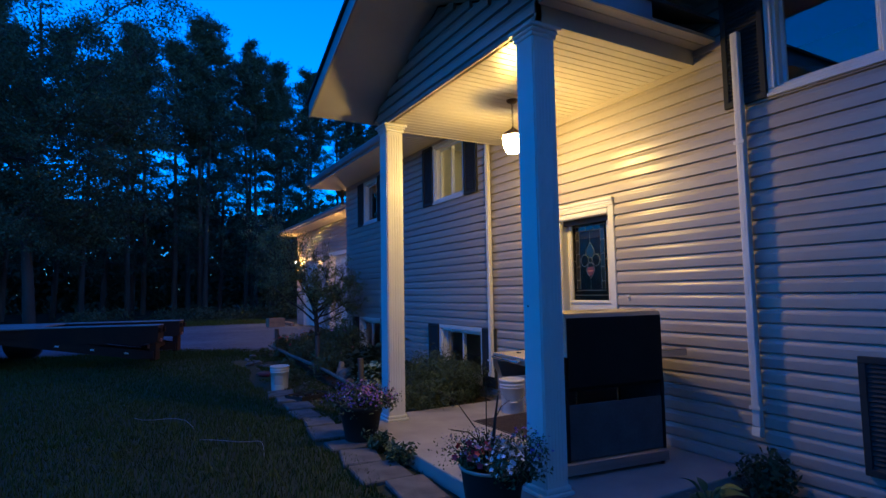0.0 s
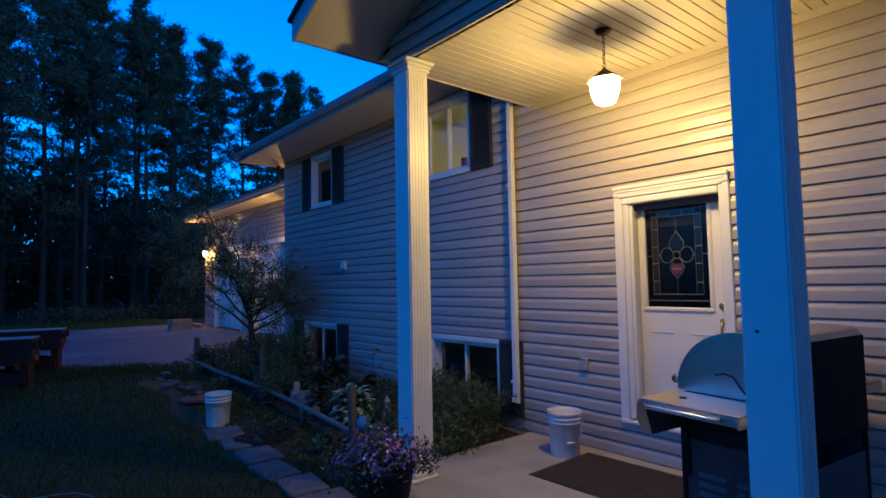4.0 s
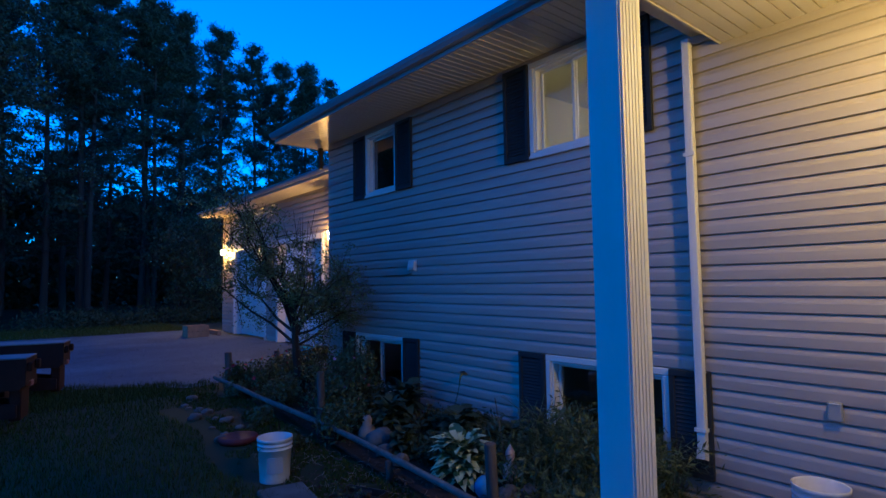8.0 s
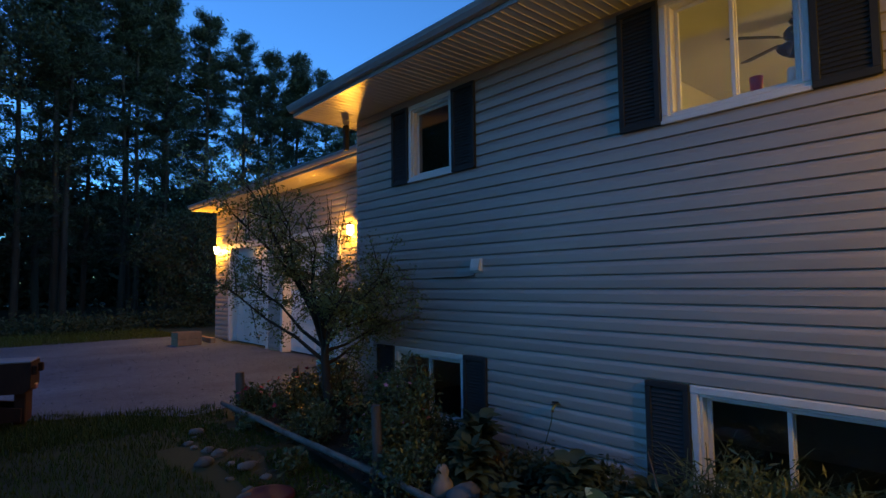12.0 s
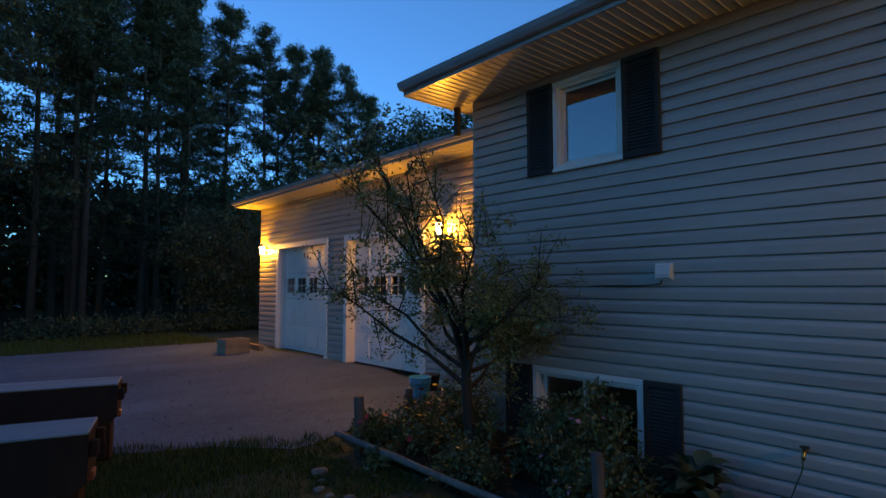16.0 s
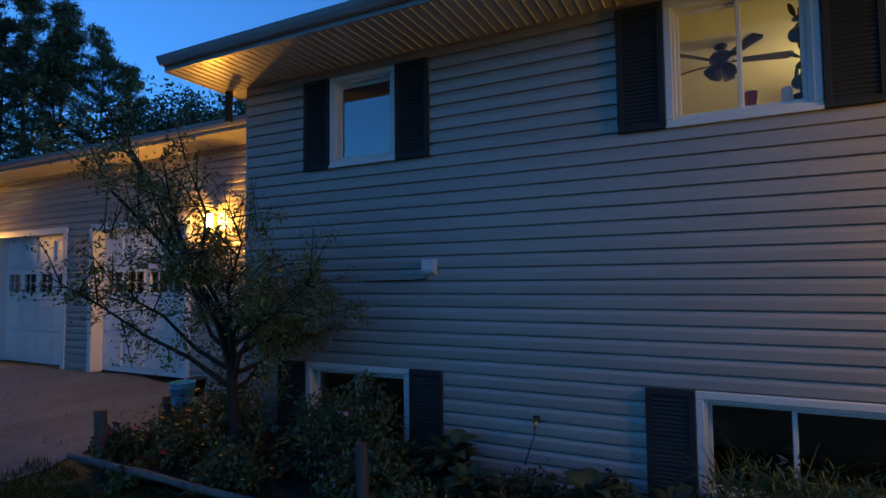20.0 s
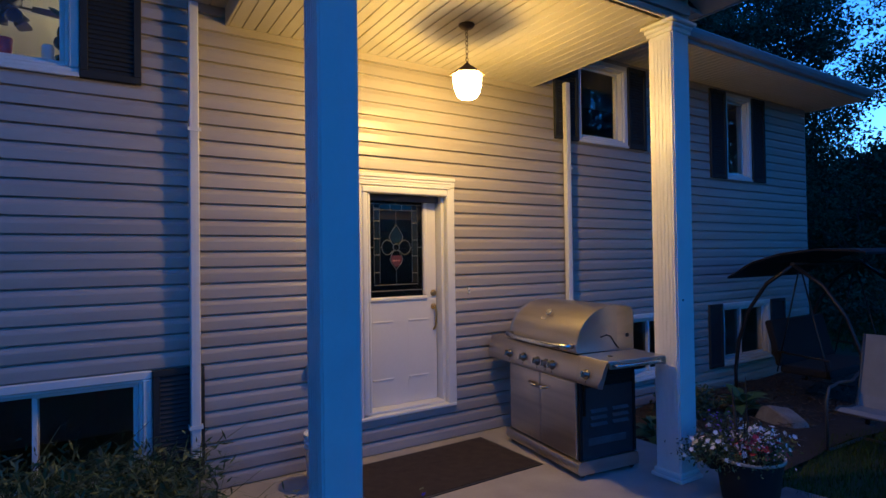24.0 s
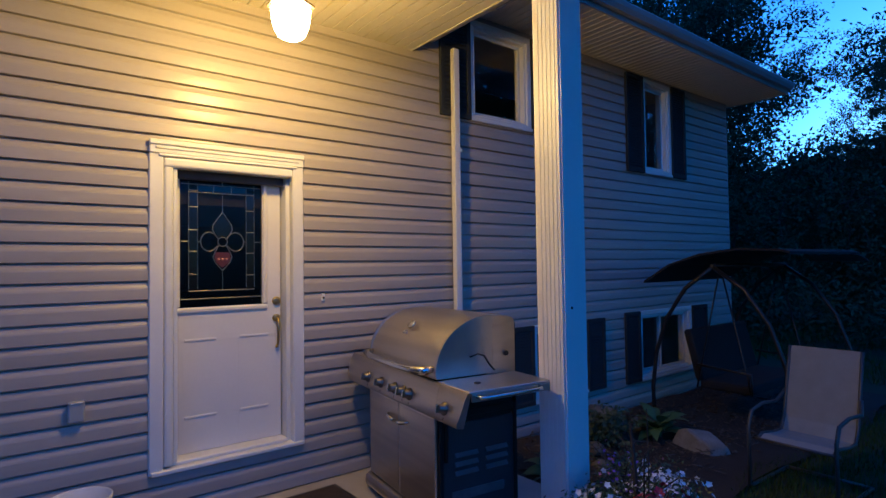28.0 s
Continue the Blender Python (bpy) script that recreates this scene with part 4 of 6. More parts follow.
part("deadbolt", moved(lathe([(0.033, 0), (0.033, 0.012), (0.026, 0.02), (0.012, 0.022)], 20), Matrix.Translation((0.075, -0.385, 1.115)) @ Matrix.Rotation(radians(-90), 4, "Y")), BRASS, leaf, "brass deadbolt")
hs = joined(moved(lathe([(0.03, 0), (0.03, 0.012), (0.02, 0.02)], 20), Matrix.Translation((0.075, -0.385, 0.98)) @ Matrix.Rotation(radians(-90), 4, "Y")), tube(bmesh.new(), [(0.06, -0.385, 0.98), (0.03, -0.385, 0.965), (0.02, -0.385, 0.91), (0.022, -0.385, 0.84), (0.035, -0.385, 0.78), (0.066, -0.385, 0.75)], [0.012, 0.012, 0.012, 0.011, 0.01, 0.01], 8))
part("handle_set", hs, BRASS, leaf, "brass handle set")


# ---- fittings on the wall ----
def downspout(y, hook):
    d = thing("downspout", (WALL - 0.02, y, 0.66), "white fluted downspout strapped to the wall", "downspout", "downspouts")
    h = 4.06 - 0.66
    pipe = part("pipe", box(-0.095, -0.035, -0.036, 0.036, 0, h, 0.01, 2), WHITE, d)
    part("fold_line", box(-0.0965, -0.0945, -0.003, 0.003, 0.02, h - 0.02), WHITE, pipe)
    part("strap", joined(box(-0.102, 0.0, -0.048, -0.043, 0.14, 0.17), box(-0.102, 0.0, 0.043, 0.048, 0.14, 0.17), box(-0.104, -0.1, -0.048, 0.048, 0.14, 0.17), box(-0.006, 0.0, hook * 0.05, hook * 0.12, 0.135, 0.165, 0.002)), WHITE, d)
    part("strap", box(-0.104, -0.1, -0.048, 0.048, 2.4, 2.43), WHITE, d)
    part("outlet_shoe", prism([(-0.098, 0.0), (-0.032, 0.0), (-0.05, -0.09), (-0.11, -0.07)], "y", -0.036, 0.036), WHITE, d)


downspout(6.345, -1), downspout(2.40, -1)
solid("eave_downspout", box(3.93, 4.0, 13.1, 13.17, 4.12, 4.505, 0.008), SHUTTER, "short dark square downspout under the main eave", "downspout")
PLASTIC = material("white_plastic", (0.7, 0.7, 0.68), 0.45, color2=(0.62, 0.62, 0.6), scale=8)
o = thing("outlet_cover", (WALL - 0.029, 5.43, 1.04), "grey weatherproof outlet box on the siding", "outlet")
part("cover", box(-0.04, 0, -0.045, 0.045, 0, 0.13, 0.012, 2), FASCIA, o), part("hinge", box(-0.046, -0.04, -0.03, 0.03, 0.118, 0.126), PLASTIC, o)
o = thing("doorbell", (WALL - 0.029, 3.77, 1.70), "small white doorbell button by the door", "doorbell")
part("plate", box(-0.014, 0, -0.016, 0.016, 0, 0.062, 0.005), PLASTIC, o), part("button", moved(lathe([(0.009, 0), (0.009, 0.004), (0.004, 0.006)], 12), Matrix.Translation((-0.014, 0, 0.03)) @ Matrix.Rotation(radians(-90), 4, "Y")), DARKMETAL, o)
o = thing("wall_vent", (WALL - 0.028, 10.357, 2.20), "white plastic vent hood on the siding", "vent")
part("flange", box(-0.012, 0, -0.085, 0.085, 0, 0.16, 0.004), PLASTIC, o), part("hood", prism([(-0.012, 0.015), (-0.045, 0.02), (-0.05, 0.06), (-0.03, 0.145), (-0.012, 0.15)], "y", -0.07, 0.07), PLASTIC, o)
for k in range(3):
    part("louvre", box(-0.053, -0.045, -0.06, 0.06, 0.03 + 0.012 * k, 0.036 + 0.012 * k), PLASTIC, o)
part("cable", tube(bmesh.new(), [(-0.015, 0.02, 0.0), (-0.02, 0.03, -0.03), (-0.018, 0.2, -0.045), (-0.018, 0.75, -0.05)], 0.006, 6), DARKMETAL, o, "dark cable")
o = thing("hose_tap", (WALL - 0.026, 9.28, 0.92), "brass garden tap with a hose end on the siding", "tap")
part("spout", tube(bmesh.new(), [(0, 0, 0), (-0.07, 0, 0), (-0.1, 0, -0.03), (-0.105, 0, -0.06)], 0.014, 10), BRASS, o)
part("tap_wheel", moved(lathe([(0.03, 0), (0.034, 0.006), (0.03, 0.012), (0.008, 0.014)], 14), Matrix.Translation((-0.06, 0, 0.02))), DARKMETAL, o)
part("hose", tube(bmesh.new(), [(-0.105, 0, -0.06), (-0.108, 0.01, -0.14), (-0.1, 0.05, -0.24), (-0.1, 0.1, -0.38)], 0.0055, 8), material("green_hose", (0.05, 0.1, 0.05), 0.4), o)

# ---- grill ----
STEEL = material("brushed_steel", (0.7, 0.64, 0.57), 0.36, 1.0, color2=(0.46, 0.42, 0.38), scale=3, fine=160, bump=0.04, stretch=(0.2, 1, 4))
SOOT = material("soot_black_steel", (0.012, 0.011, 0.011), 0.75, color2=(0.02, 0.018, 0.016), scale=4, fine=30, spec=0.15)
BLACKM = material("black_enamel", (0.02, 0.02, 0.022), 0.4, color2=(0.035, 0.033, 0.03), scale=4)
KNOB = material("dark_chrome_knob", (0.22, 0.2, 0.18), 0.32, 0.9)
CAST = material("cast_aluminium", (0.55, 0.53, 0.5), 0.3, 0.95, color2=(0.45, 0.43, 0.4), scale=8, fine=90, bump=0.05)
BLUEM = material("blue_grey_panel", (0.13, 0.135, 0.15), 0.55, 0.3, color2=(0.08, 0.08, 0.085), scale=5, fine=40)
g = thing("gas_grill", pose(2.94, 3.36, SLAB, 0, 0, -7), "large stainless gas barbecue with closed lid and side shelves", "barbecue")
GX0, GX1 = -0.43, 0.58  # the cabinet from end to end


def softened(bm, limit=35):
    """Smooth shading, with the sharp edges kept."""
    for f in bm.faces:
        f.smooth = True
    for e in bm.edges:
        e.smooth = len(e.link_faces) == 2 and e.calc_face_angle(0) < radians(limit)
    return bm


part("base_tray", softened(prism([(-0.31, 0.035), (0.3, 0.035), (0.325, 0.05), (0.33, 0.09), (0.315, 0.125), (0.285, 0.14), (-0.29, 0.14), (-0.31, 0.12)], "x", GX0 - 0.035, GX1 + 0.035)), STEEL, g)
for x in (GX0, GX1):
    for y in (-0.26, 0.26):
        part("castor", moved(lathe([(0.02, -0.012), (0.028, -0.006), (0.028, 0.006), (0.02, 0.012)], 14), Matrix.Translation((x, y, 0.029)) @ Matrix.Rotation(radians(90), 4, "Y")), BLACKM, g)
mid = (GX0 + GX1) / 2
for x0, x1 in ((GX0 + 0.012, mid - 0.003), (mid + 0.003, GX1 - 0.012)):
    part("cabinet_door", box(x0, x1, 0.28, 0.305, 0.15, 0.77, 0.01, 2), STEEL, g)
part("door_handle", joined(*(tube(bmesh.new(), [(mid + e * 0.155, 0.304, 0.665), (mid + e * 0.13, 0.326, 0.66), (mid + e * 0.08, 0.337, 0.65), (mid + e * 0.012, 0.339, 0.648)], [0.006, 0.012, 0.015, 0.013], 10) for e in (-1, 1))), CHROME, g, "bowed chrome grip across both doors")
# the end towards the lawn: uprights, dark opening, louvred panel
for x in (GX0, GX1):
    for y in (-0.295, 0.272):
        part("corner_post", box(x - 0.014, x + 0.014, y - 0.014, y + 0.014, 0.14, 0.8, 0.004), SOOT, g)
    part("end_rail", box(x - 0.012, x + 0.012, -0.28, 0.258, 0.755, 0.8, 0.004), SOOT, g)
SIDEBLACK = material("black_enamel_panel", (0.035, 0.036, 0.042), 0.45, color2=(0.025, 0.025, 0.03), scale=5, fine=40)
panel = part("side_panel", box(GX0 - 0.006, GX0 + 0.006, -0.28, 0.256, 0.142, 0.72, 0.003), SIDEBLACK, g, "black louvred side panel")
for k in range(3):
    for c in (-0.14, 0.09):
        part("louvre", prism([(GX0 - 0.006, 0.0), (GX0 - 0.024, 0.004), (GX0 - 0.024, 0.009), (GX0 - 0.006, 0.03)], "y", c - 0.085, c + 0.085), BLUEM, panel).location.z = 0.4 + 0.055 * k
part("louvre", box(GX0 - 0.012, GX0 - 0.006, -0.2, 0.2, 0.25, 0.31, 0.003), BLUEM, panel, "pressed panel band")
part("side_panel", box(GX1 - 0.006, GX1 + 0.006, -0.28, 0.256, 0.142, 0.75, 0.003), BLUEM, g)
part("back_panel", box(GX0 + 0.016, GX1 - 0.016, -0.302, -0.292, 0.145, 0.6, 0.004), BLUEM, g, "dull grey back panel")
part("cabinet_floor", box(GX0 + 0.008, GX1 - 0.008, -0.29, 0.279, 0.142, 0.156), BLUEM, g)
part("fire_box", prism([(-0.27, 0.7), (0.26, 0.74), (0.3, 0.985), (-0.3, 0.985)], "x", GX0 + 0.002, GX1 - 0.002), SOOT, g)
# control panel: a bowed sheet from the lawn-side shelf to the wall-side shelf, its ends rounded off
front = [(0.285, 0.775), (0.335, 0.785), (0.348, 0.81), (0.345, 0.87), (0.325, 0.955), (0.305, 0.99), (0.28, 0.99)]
part("control_panel", softened(prism(front, "x", -0.5, 0.9)), STEEL, g)
end = part("shelf_apron", softened(prism(front, "x", -0.79, -0.503)), STEEL, g, "side burner panel")
bm = bmesh.new()
bm.from_mesh(end.data)
for v in bm.verts:
    if v.co.x < -0.78 and v.co.z < 0.9:
        v.co.x += 0.07 * (0.9 - v.co.z) / 0.115
bm.to_mesh(end.data), bm.free()
for x in (0.5, 0.27, 0.05, -0.075, -0.165, -0.6):
    at = Matrix.Translation((x, 0.342, 0.875)) @ Matrix.Rotation(radians(-80), 4, "X")
    k = part("knob", moved(lathe([(0.04, 0), (0.04, 0.008), (0.032, 0.014), (0.028, 0.018), (0.026, 0.042), (0.022, 0.046)], 20), at), KNOB, g)
    part("grip", moved(box(-0.007, 0.007, -0.026, 0.026, 0.044, 0.058, 0.003), at), CHROME, k)
    part("index_mark", moved(box(-0.003, 0.003, 0.05, 0.066, 0.0, 0.002), at), BLACKM, k)
for x0, x1 in ((0.6, 0.9), (-0.8, -0.45)):
    sh = part("side_shelf", joined(box(x0, x1, -0.29, 0.3, 0.985, 1.0, 0.005), box(x0, x1, -0.29, -0.275, 0.93, 0.984, 0.003), box(*((x1 - 0.015, x1) if x0 > 0 else (x0, x0 + 0.015)), -0.274, 0.28, 0.94, 0.984, 0.003)), STEEL, g, "steel side shelf")
part("burner_knob", lathe([(0.02, 1.0), (0.02, 1.006), (0.012, 1.008)], 14), BLACKM, sh).location = (-0.63, 0.13, 0.0)
part("towel_bar", tube(bmesh.new(), [(-0.8, 0.25, 0.972), (-0.835, 0.24, 0.968), (-0.845, 0.2, 0.968), (-0.845, -0.14, 0.968), (-0.835, -0.19, 0.968), (-0.8, -0.2, 0.972)], 0.011, 8), CHROME, g, "chrome towel bar")
part("shelf_bracket", tube(bmesh.new(), [(GX0 - 0.01, 0.24, 0.5), (GX0 - 0.02, 0.24, 0.8), (GX0 - 0.07, 0.24, 0.92), (-0.7, 0.24, 0.965)], 0.014, 8), SOOT, g)
# the lid: a bowed hood with pressed ends, resting on a fixed rear box
LIDP = [(0.285, 1.0)] + [(-0.09 + 0.385 * math.cos(radians(a)), 1.02 + 0.35 * math.sin(radians(a))) for a in range(0, 91, 6)] + [(-0.13, 1.372)]
REAR = [(-0.13, 1.372), (-0.24, 1.366), (-0.295, 1.35), (-0.312, 1.32), (-0.312, 0.99), (-0.1, 0.99)]
lid = part("lid", softened(prism(LIDP + [(-0.12, 1.0)], "x", GX0 + 0.018, GX1 - 0.018)), STEEL, g, "curved stainless lid")
for x in (GX0, GX1 - 0.018):
    part("lid_end", softened(prism([(a * 1.01 + 0.002, b + 0.004) for a, b in LIDP] + [(-0.128, 1.0)], "x", x, x + 0.018)), CAST, lid, "pressed lid end")
    part("rear_end", softened(prism(REAR[:-1] + [(-0.13, 0.99)], "x", x + 0.001, x + 0.016)), STEEL, lid)
part("rear_box", softened(prism(REAR, "x", GX0 + 0.019, GX1 - 0.019)), STEEL, lid)
part("lid_back", box(GX0 + 0.004, GX1 - 0.004, -0.322, -0.313, 0.74, 1.315, 0.003), SOOT, lid, "soot-black heat shield at the back")
part("lid_handle", joined(tube(bmesh.new(), [(GX1 - 0.05, 0.29, 1.06), (GX1 - 0.06, 0.35, 1.055), (GX1 - 0.2, 0.378, 1.05), (mid, 0.388, 1.048), (GX0 + 0.2, 0.378, 1.05), (GX0 + 0.06, 0.35, 1.055), (GX0 + 0.05, 0.29, 1.06)], [0.018, 0.024, 0.022, 0.021, 0.022, 0.028, 0.02], 12)), CHROME, lid, "bowed chrome lid handle")
part("thermometer", moved(lathe([(0.034, 0), (0.034, 0.008), (0.03, 0.013), (0.026, 0.009)], 22), Matrix.Translation((mid, 0.19, 1.29)) @ Matrix.Rotation(radians(-43), 4, "X")), CHROME, lid)
part("badge", moved(joined(box(-0.032, 0.032, -0.006, 0.006, 0, 0.004), box(-0.014, 0.03, -0.02, -0.011, 0, 0.004)), Matrix.Translation((mid + 0.02, 0.235, 1.235)) @ Matrix.Rotation(radians(-56), 4, "X")), CHROME, lid)
for x in (GX0 - 0.004,):
    part("spit_hole", joined(moved(lathe([(0.016, 0), (0.016, 0.008)], 14), Matrix.Translation((x, -0.235, 1.12)) @ Matrix.Rotation(radians(-90), 4, "Y")), tube(bmesh.new(), [(x, 0.05, 1.12), (x, -0.01, 1.135), (x, -0.06, 1.12), (x, -0.1, 1.06), (x, -0.14, 1.02)], 0.006, 6)), BLACKM, lid)
for k in range(16):
    part("vent_slot", box(0.33 - 0.045 * k, 0.355 - 0.045 * k, 0.2865, 0.3005, 0.9915, 0.9975), BLACKM, lid)

# ---- things on the porch ----
RUBBER = material("brown_coir_mat", (0.045, 0.032, 0.026), 0.95, color2=(0.025, 0.018, 0.016), scale=12, fine=140, bump=0.9)
m = thing("doormat", pose(3.37, 4.52, SLAB, 0, 0, 1), "dark brown rectangular doormat on the slab", "mat")
part("mat_body", box(-0.42, 0.42, -0.76, 0.76, 0, 0.012, 0.005), RUBBER, m)
part("border", joined(box(-0.44, -0.421, -0.78, 0.78, 0, 0.008), box(0.421, 0.44, -0.78, 0.78, 0, 0.008), box(-0.42, 0.42, -0.78, -0.761, 0, 0.008), box(-0.42, 0.42, 0.761, 0.78, 0, 0.008)), BLACKM, m)


def bucket(place, name, label, mat, h=0.37, r=0.15, group="", tilt=0.0, handle=True):
    b = thing(name, Matrix.Translation(place) @ Matrix.Rotation(tilt, 4, "Z"), label, "bucket", group)
    prof = [(r * 0.86, 0), (r * 0.87, 0.01), (r * 0.97, h * 0.74), (r * 1.03, h * 0.745), (r * 1.03, h * 0.76), (r * 0.98, h * 0.77), (r * 0.985, h * 0.83), (r * 1.04, h * 0.835), (r * 1.04, h * 0.855), (r * 0.99, h * 0.865), (r * 0.99, h * 0.92), (r * 1.04, h * 0.925), (r * 1.05, h * 0.995), (r * 1.02, h), (r * 0.97, h * 0.98), (r * 0.84, 0.02), (0.001, 0.018)]
    part("pail", lathe(prof, 32), mat, b)
    if handle:
        part("wire_handle", tube(bmesh.new(), [(r * 1.06 * math.cos(a), r * 1.06 * math.sin(a), h * 0.83 - 0.2 * max(0, math.sin(a)) * (1 if h > 0.3 else 0.6)) for a in (k * math.pi / 12 for k in range(13))], 0.003, 6), CHROME, b)
        part("grip", moved(tube(bmesh.new(), [(-0.045, 0, 0), (0.045, 0, 0)], 0.011, 8), Matrix.Translation((0, r * 1.06, h * 0.83 - 0.2 * (1 if h > 0.3 else 0.6)))), PLASTIC, b)
    return b


PAIL = material("white_bucket_plastic", (0.68, 0.69, 0.7), 0.4, color2=(0.55, 0.55, 0.54), scale=6, fine=40)
bucket((3.61, 5.44, SLAB), "bucket", "white plastic pail on the porch slab", PAIL, 0.42, 0.158, "white buckets", radians(150))
b = bucket((1.52, 9.23, land(1.52, 9.23)), "bucket", "white plastic pail with grey label by the flower bed", PAIL, 0.40, 0.155, "white buckets", radians(20))
part("label_patch", prism([(0.15 * math.cos(a), 0.15 * math.sin(a)) for a in (radians(200 + 8 * k) for k in range(8))] + [(0.145 * math.cos(a), 0.145 * math.sin(a)) for a in (radians(256 - 8 * k) for k in range(8))], "z", 0.1, 0.24), material("grey_label", (0.4, 0.42, 0.45), 0.6), b)
bucket((4.28, 14.3, land(4.28, 14.3) + 0.012), "bucket", "turquoise plastic bucket on the gravel by the garage", material("turquoise_plastic", (0.01, 0.36, 0.52), 0.4), 0.3, 0.16, "", 0.4)


# ---- plants ----
def blades(centre, n, radius, height, width, lean=0.5, seed=1, base=None):
    """Grass-like blades bending outward from a patch: verts and faces."""
    r = np.random.default_rng(seed)
    v, f = [], []
    for k in range(n):
        a, d = r.uniform(0, 6.283), radius * math.sqrt(r.random())
        x, y = centre[0] + d * math.cos(a), centre[1] + d * math.sin(a)
        z = base(x, y) if base else centre[2]
        b, L, out = r.uniform(0, 6.283), height * r.uniform(0.55, 1.15), lean * r.uniform(0.3, 1.1)
        sx, sy = -math.sin(b) * width / 2, math.cos(b) * width / 2
        i = len(v)
        for t, w in ((0, 1), (0.5, 0.9), (0.85, 0.5)):
            o = out * L * t * t
            px, py, pz = x + math.cos(b) * o, y + math.sin(b) * o, z + L * t * (1 - 0.25 * lean * t)
            v += [(px - sx * w, py - sy * w, pz), (px + sx * w, py + sy * w, pz)]
        v.append((x + math.cos(b) * out * L, y + math.sin(b) * out * L, z + L * (1 - 0.35 * lean)))
        f += [(i, i + 1, i + 3, i + 2), (i + 2, i + 3, i + 5, i + 4), (i + 4, i + 5, i + 6)]
    return v, f


def broad_leaf(length, width, droop, fold=0.15):
    """One pointed leaf along +x, rising and then drooping."""
    v, f = [], []
    for i in range(6):
        t = i / 5
        w = width * math.sin(math.pi * min(1, 0.08 + 0.92 * t) ** 0.8) * 0.5
        x, z = length * t, length * (0.55 * t - droop * t * t)
        v += [(x, -w, z + fold * w), (x, 0, z), (x, w, z + fold * w)]
    for i in range(5):
        a = 3 * i
        f += [(a, a + 3, a + 4, a + 1), (a + 1, a + 4, a + 5, a + 2)]
    return v, f


def leaf_clump(name, place, label, mat, n, length, width, lift=0.3, seed=1, rim=None, group=""):
    """A plant of many large leaves on stalks, each leaf a part."""
    r = np.random.default_rng(seed)
    p = thing(name, place, label, "plant", group)
    kinds = []
    for k in range(3):
        v, f = broad_leaf(length * (0.8 + 0.2 * k), width * (0.85 + 0.15 * k), 0.5 + 0.15 * k)
        me = raw_mesh("leaf", v, f, mat, True)
        if rim:
            me.materials.append(rim)
            for i, poly in enumerate(me.polygons):
                poly.material_index = 1 if (i // 2) % 5 in (0, 4) or i % 4 == 3 else 0
        kinds.append(me)
    for k in range(n):
        q = k / n
        a = k * 2.4 + r.uniform(-0.3, 0.3)
        tilt = radians(55 - 65 * q + r.uniform(-10, 10))
        o = part("leaf", kinds[k % 3], mat, p)
        o.matrix_basis = Matrix.Translation((0.06 * math.cos(a), 0.06 * math.sin(a), lift * (0.25 + 0.75 * (1 - q)) * r.uniform(0.6, 1.1))) @ Matrix.Rotation(a, 4, "Z") @ Matrix.Rotation(-tilt * 0.6, 4, "Y") @ Matrix.Rotation(r.uniform(-0.4, 0.4), 4, "X")
    st = bmesh.new()
    for k in range(n // 2):
        a = k * 2.4
        tube(st, [(0, 0, -0.05), (0.04 * math.cos(a), 0.04 * math.sin(a), lift * 0.6), (0.08 * math.cos(a), 0.08 * math.sin(a), lift * 0.9)], 0.006, 4, False)
    part("stalk", st, mat, p)
    return p


def bush(name, place, label, mat, radius, height, n, size, seed, flowers=None, group="", category="shrub"):
    """A leafy shrub: stems, small leaves, and blossoms where it has any."""
    r = np.random.default_rng(seed)
    b = thing(name, place, label, category, group)
    tips, st = [], bmesh.new()
    for k in range(n):
        a, q = r.uniform(0, 6.283), r.random()
        d = radius * math.sqrt(r.random()) * (0.75 + 0.25 * math.sin(a * 3 + seed))
        tip = (d * math.cos(a), d * math.sin(a), height * (0.25 + 0.75 * r.random() * (1 - 0.5 * (d / radius) ** 2)))
        tips.append(tip)
        if k % 2 == 0:
            tube(st, [(tip[0] * 0.15, tip[1] * 0.15, -0.05), (tip[0] * 0.6, tip[1] * 0.6, tip[2] * 0.6), tip], [0.01, 0.007, 0.003], 4, False)
    part("stem", st, BARK, b)
    v, f = leaf_cloud(tips, 0.066 * (radius / 0.5) ** 0.5, 20, size, 0.85, 0.95, 0.42)
    part("foliage", raw_mesh("foliage", v.tolist(), f.tolist(), mat), mat, b)
    for m, count, fs in flowers or ():
        v, f = [], []
        for k in range(count):
            t = Vector(tips[r.integers(0, len(tips))])
            c = t + Vector((r.normal(0, 0.05), r.normal(0, 0.05), abs(r.normal(0.05, 0.03))))
            nrm = (Vector((t.x, t.y, height * 0.6)).normalized() + Vector(r.normal(0, 0.35, 3))).normalized()
            u = nrm.orthogonal().normalized()
            w = nrm.cross(u)
            i = len(v)
            v.append(tuple(c - nrm * fs * 0.15))
            for j in range(10):
                rad = fs * (1.0 if j % 2 == 0 else 0.62)
                v.append(tuple(c + rad * (math.cos(j * math.pi / 5) * u + math.sin(j * math.pi / 5) * w)))
            f += [(i, i + 1 + j, i + 1 + (j + 1) % 10) for j in range(10)]
        part("blossoms", raw_mesh("blossoms", v, f, m), m, b)
    return b


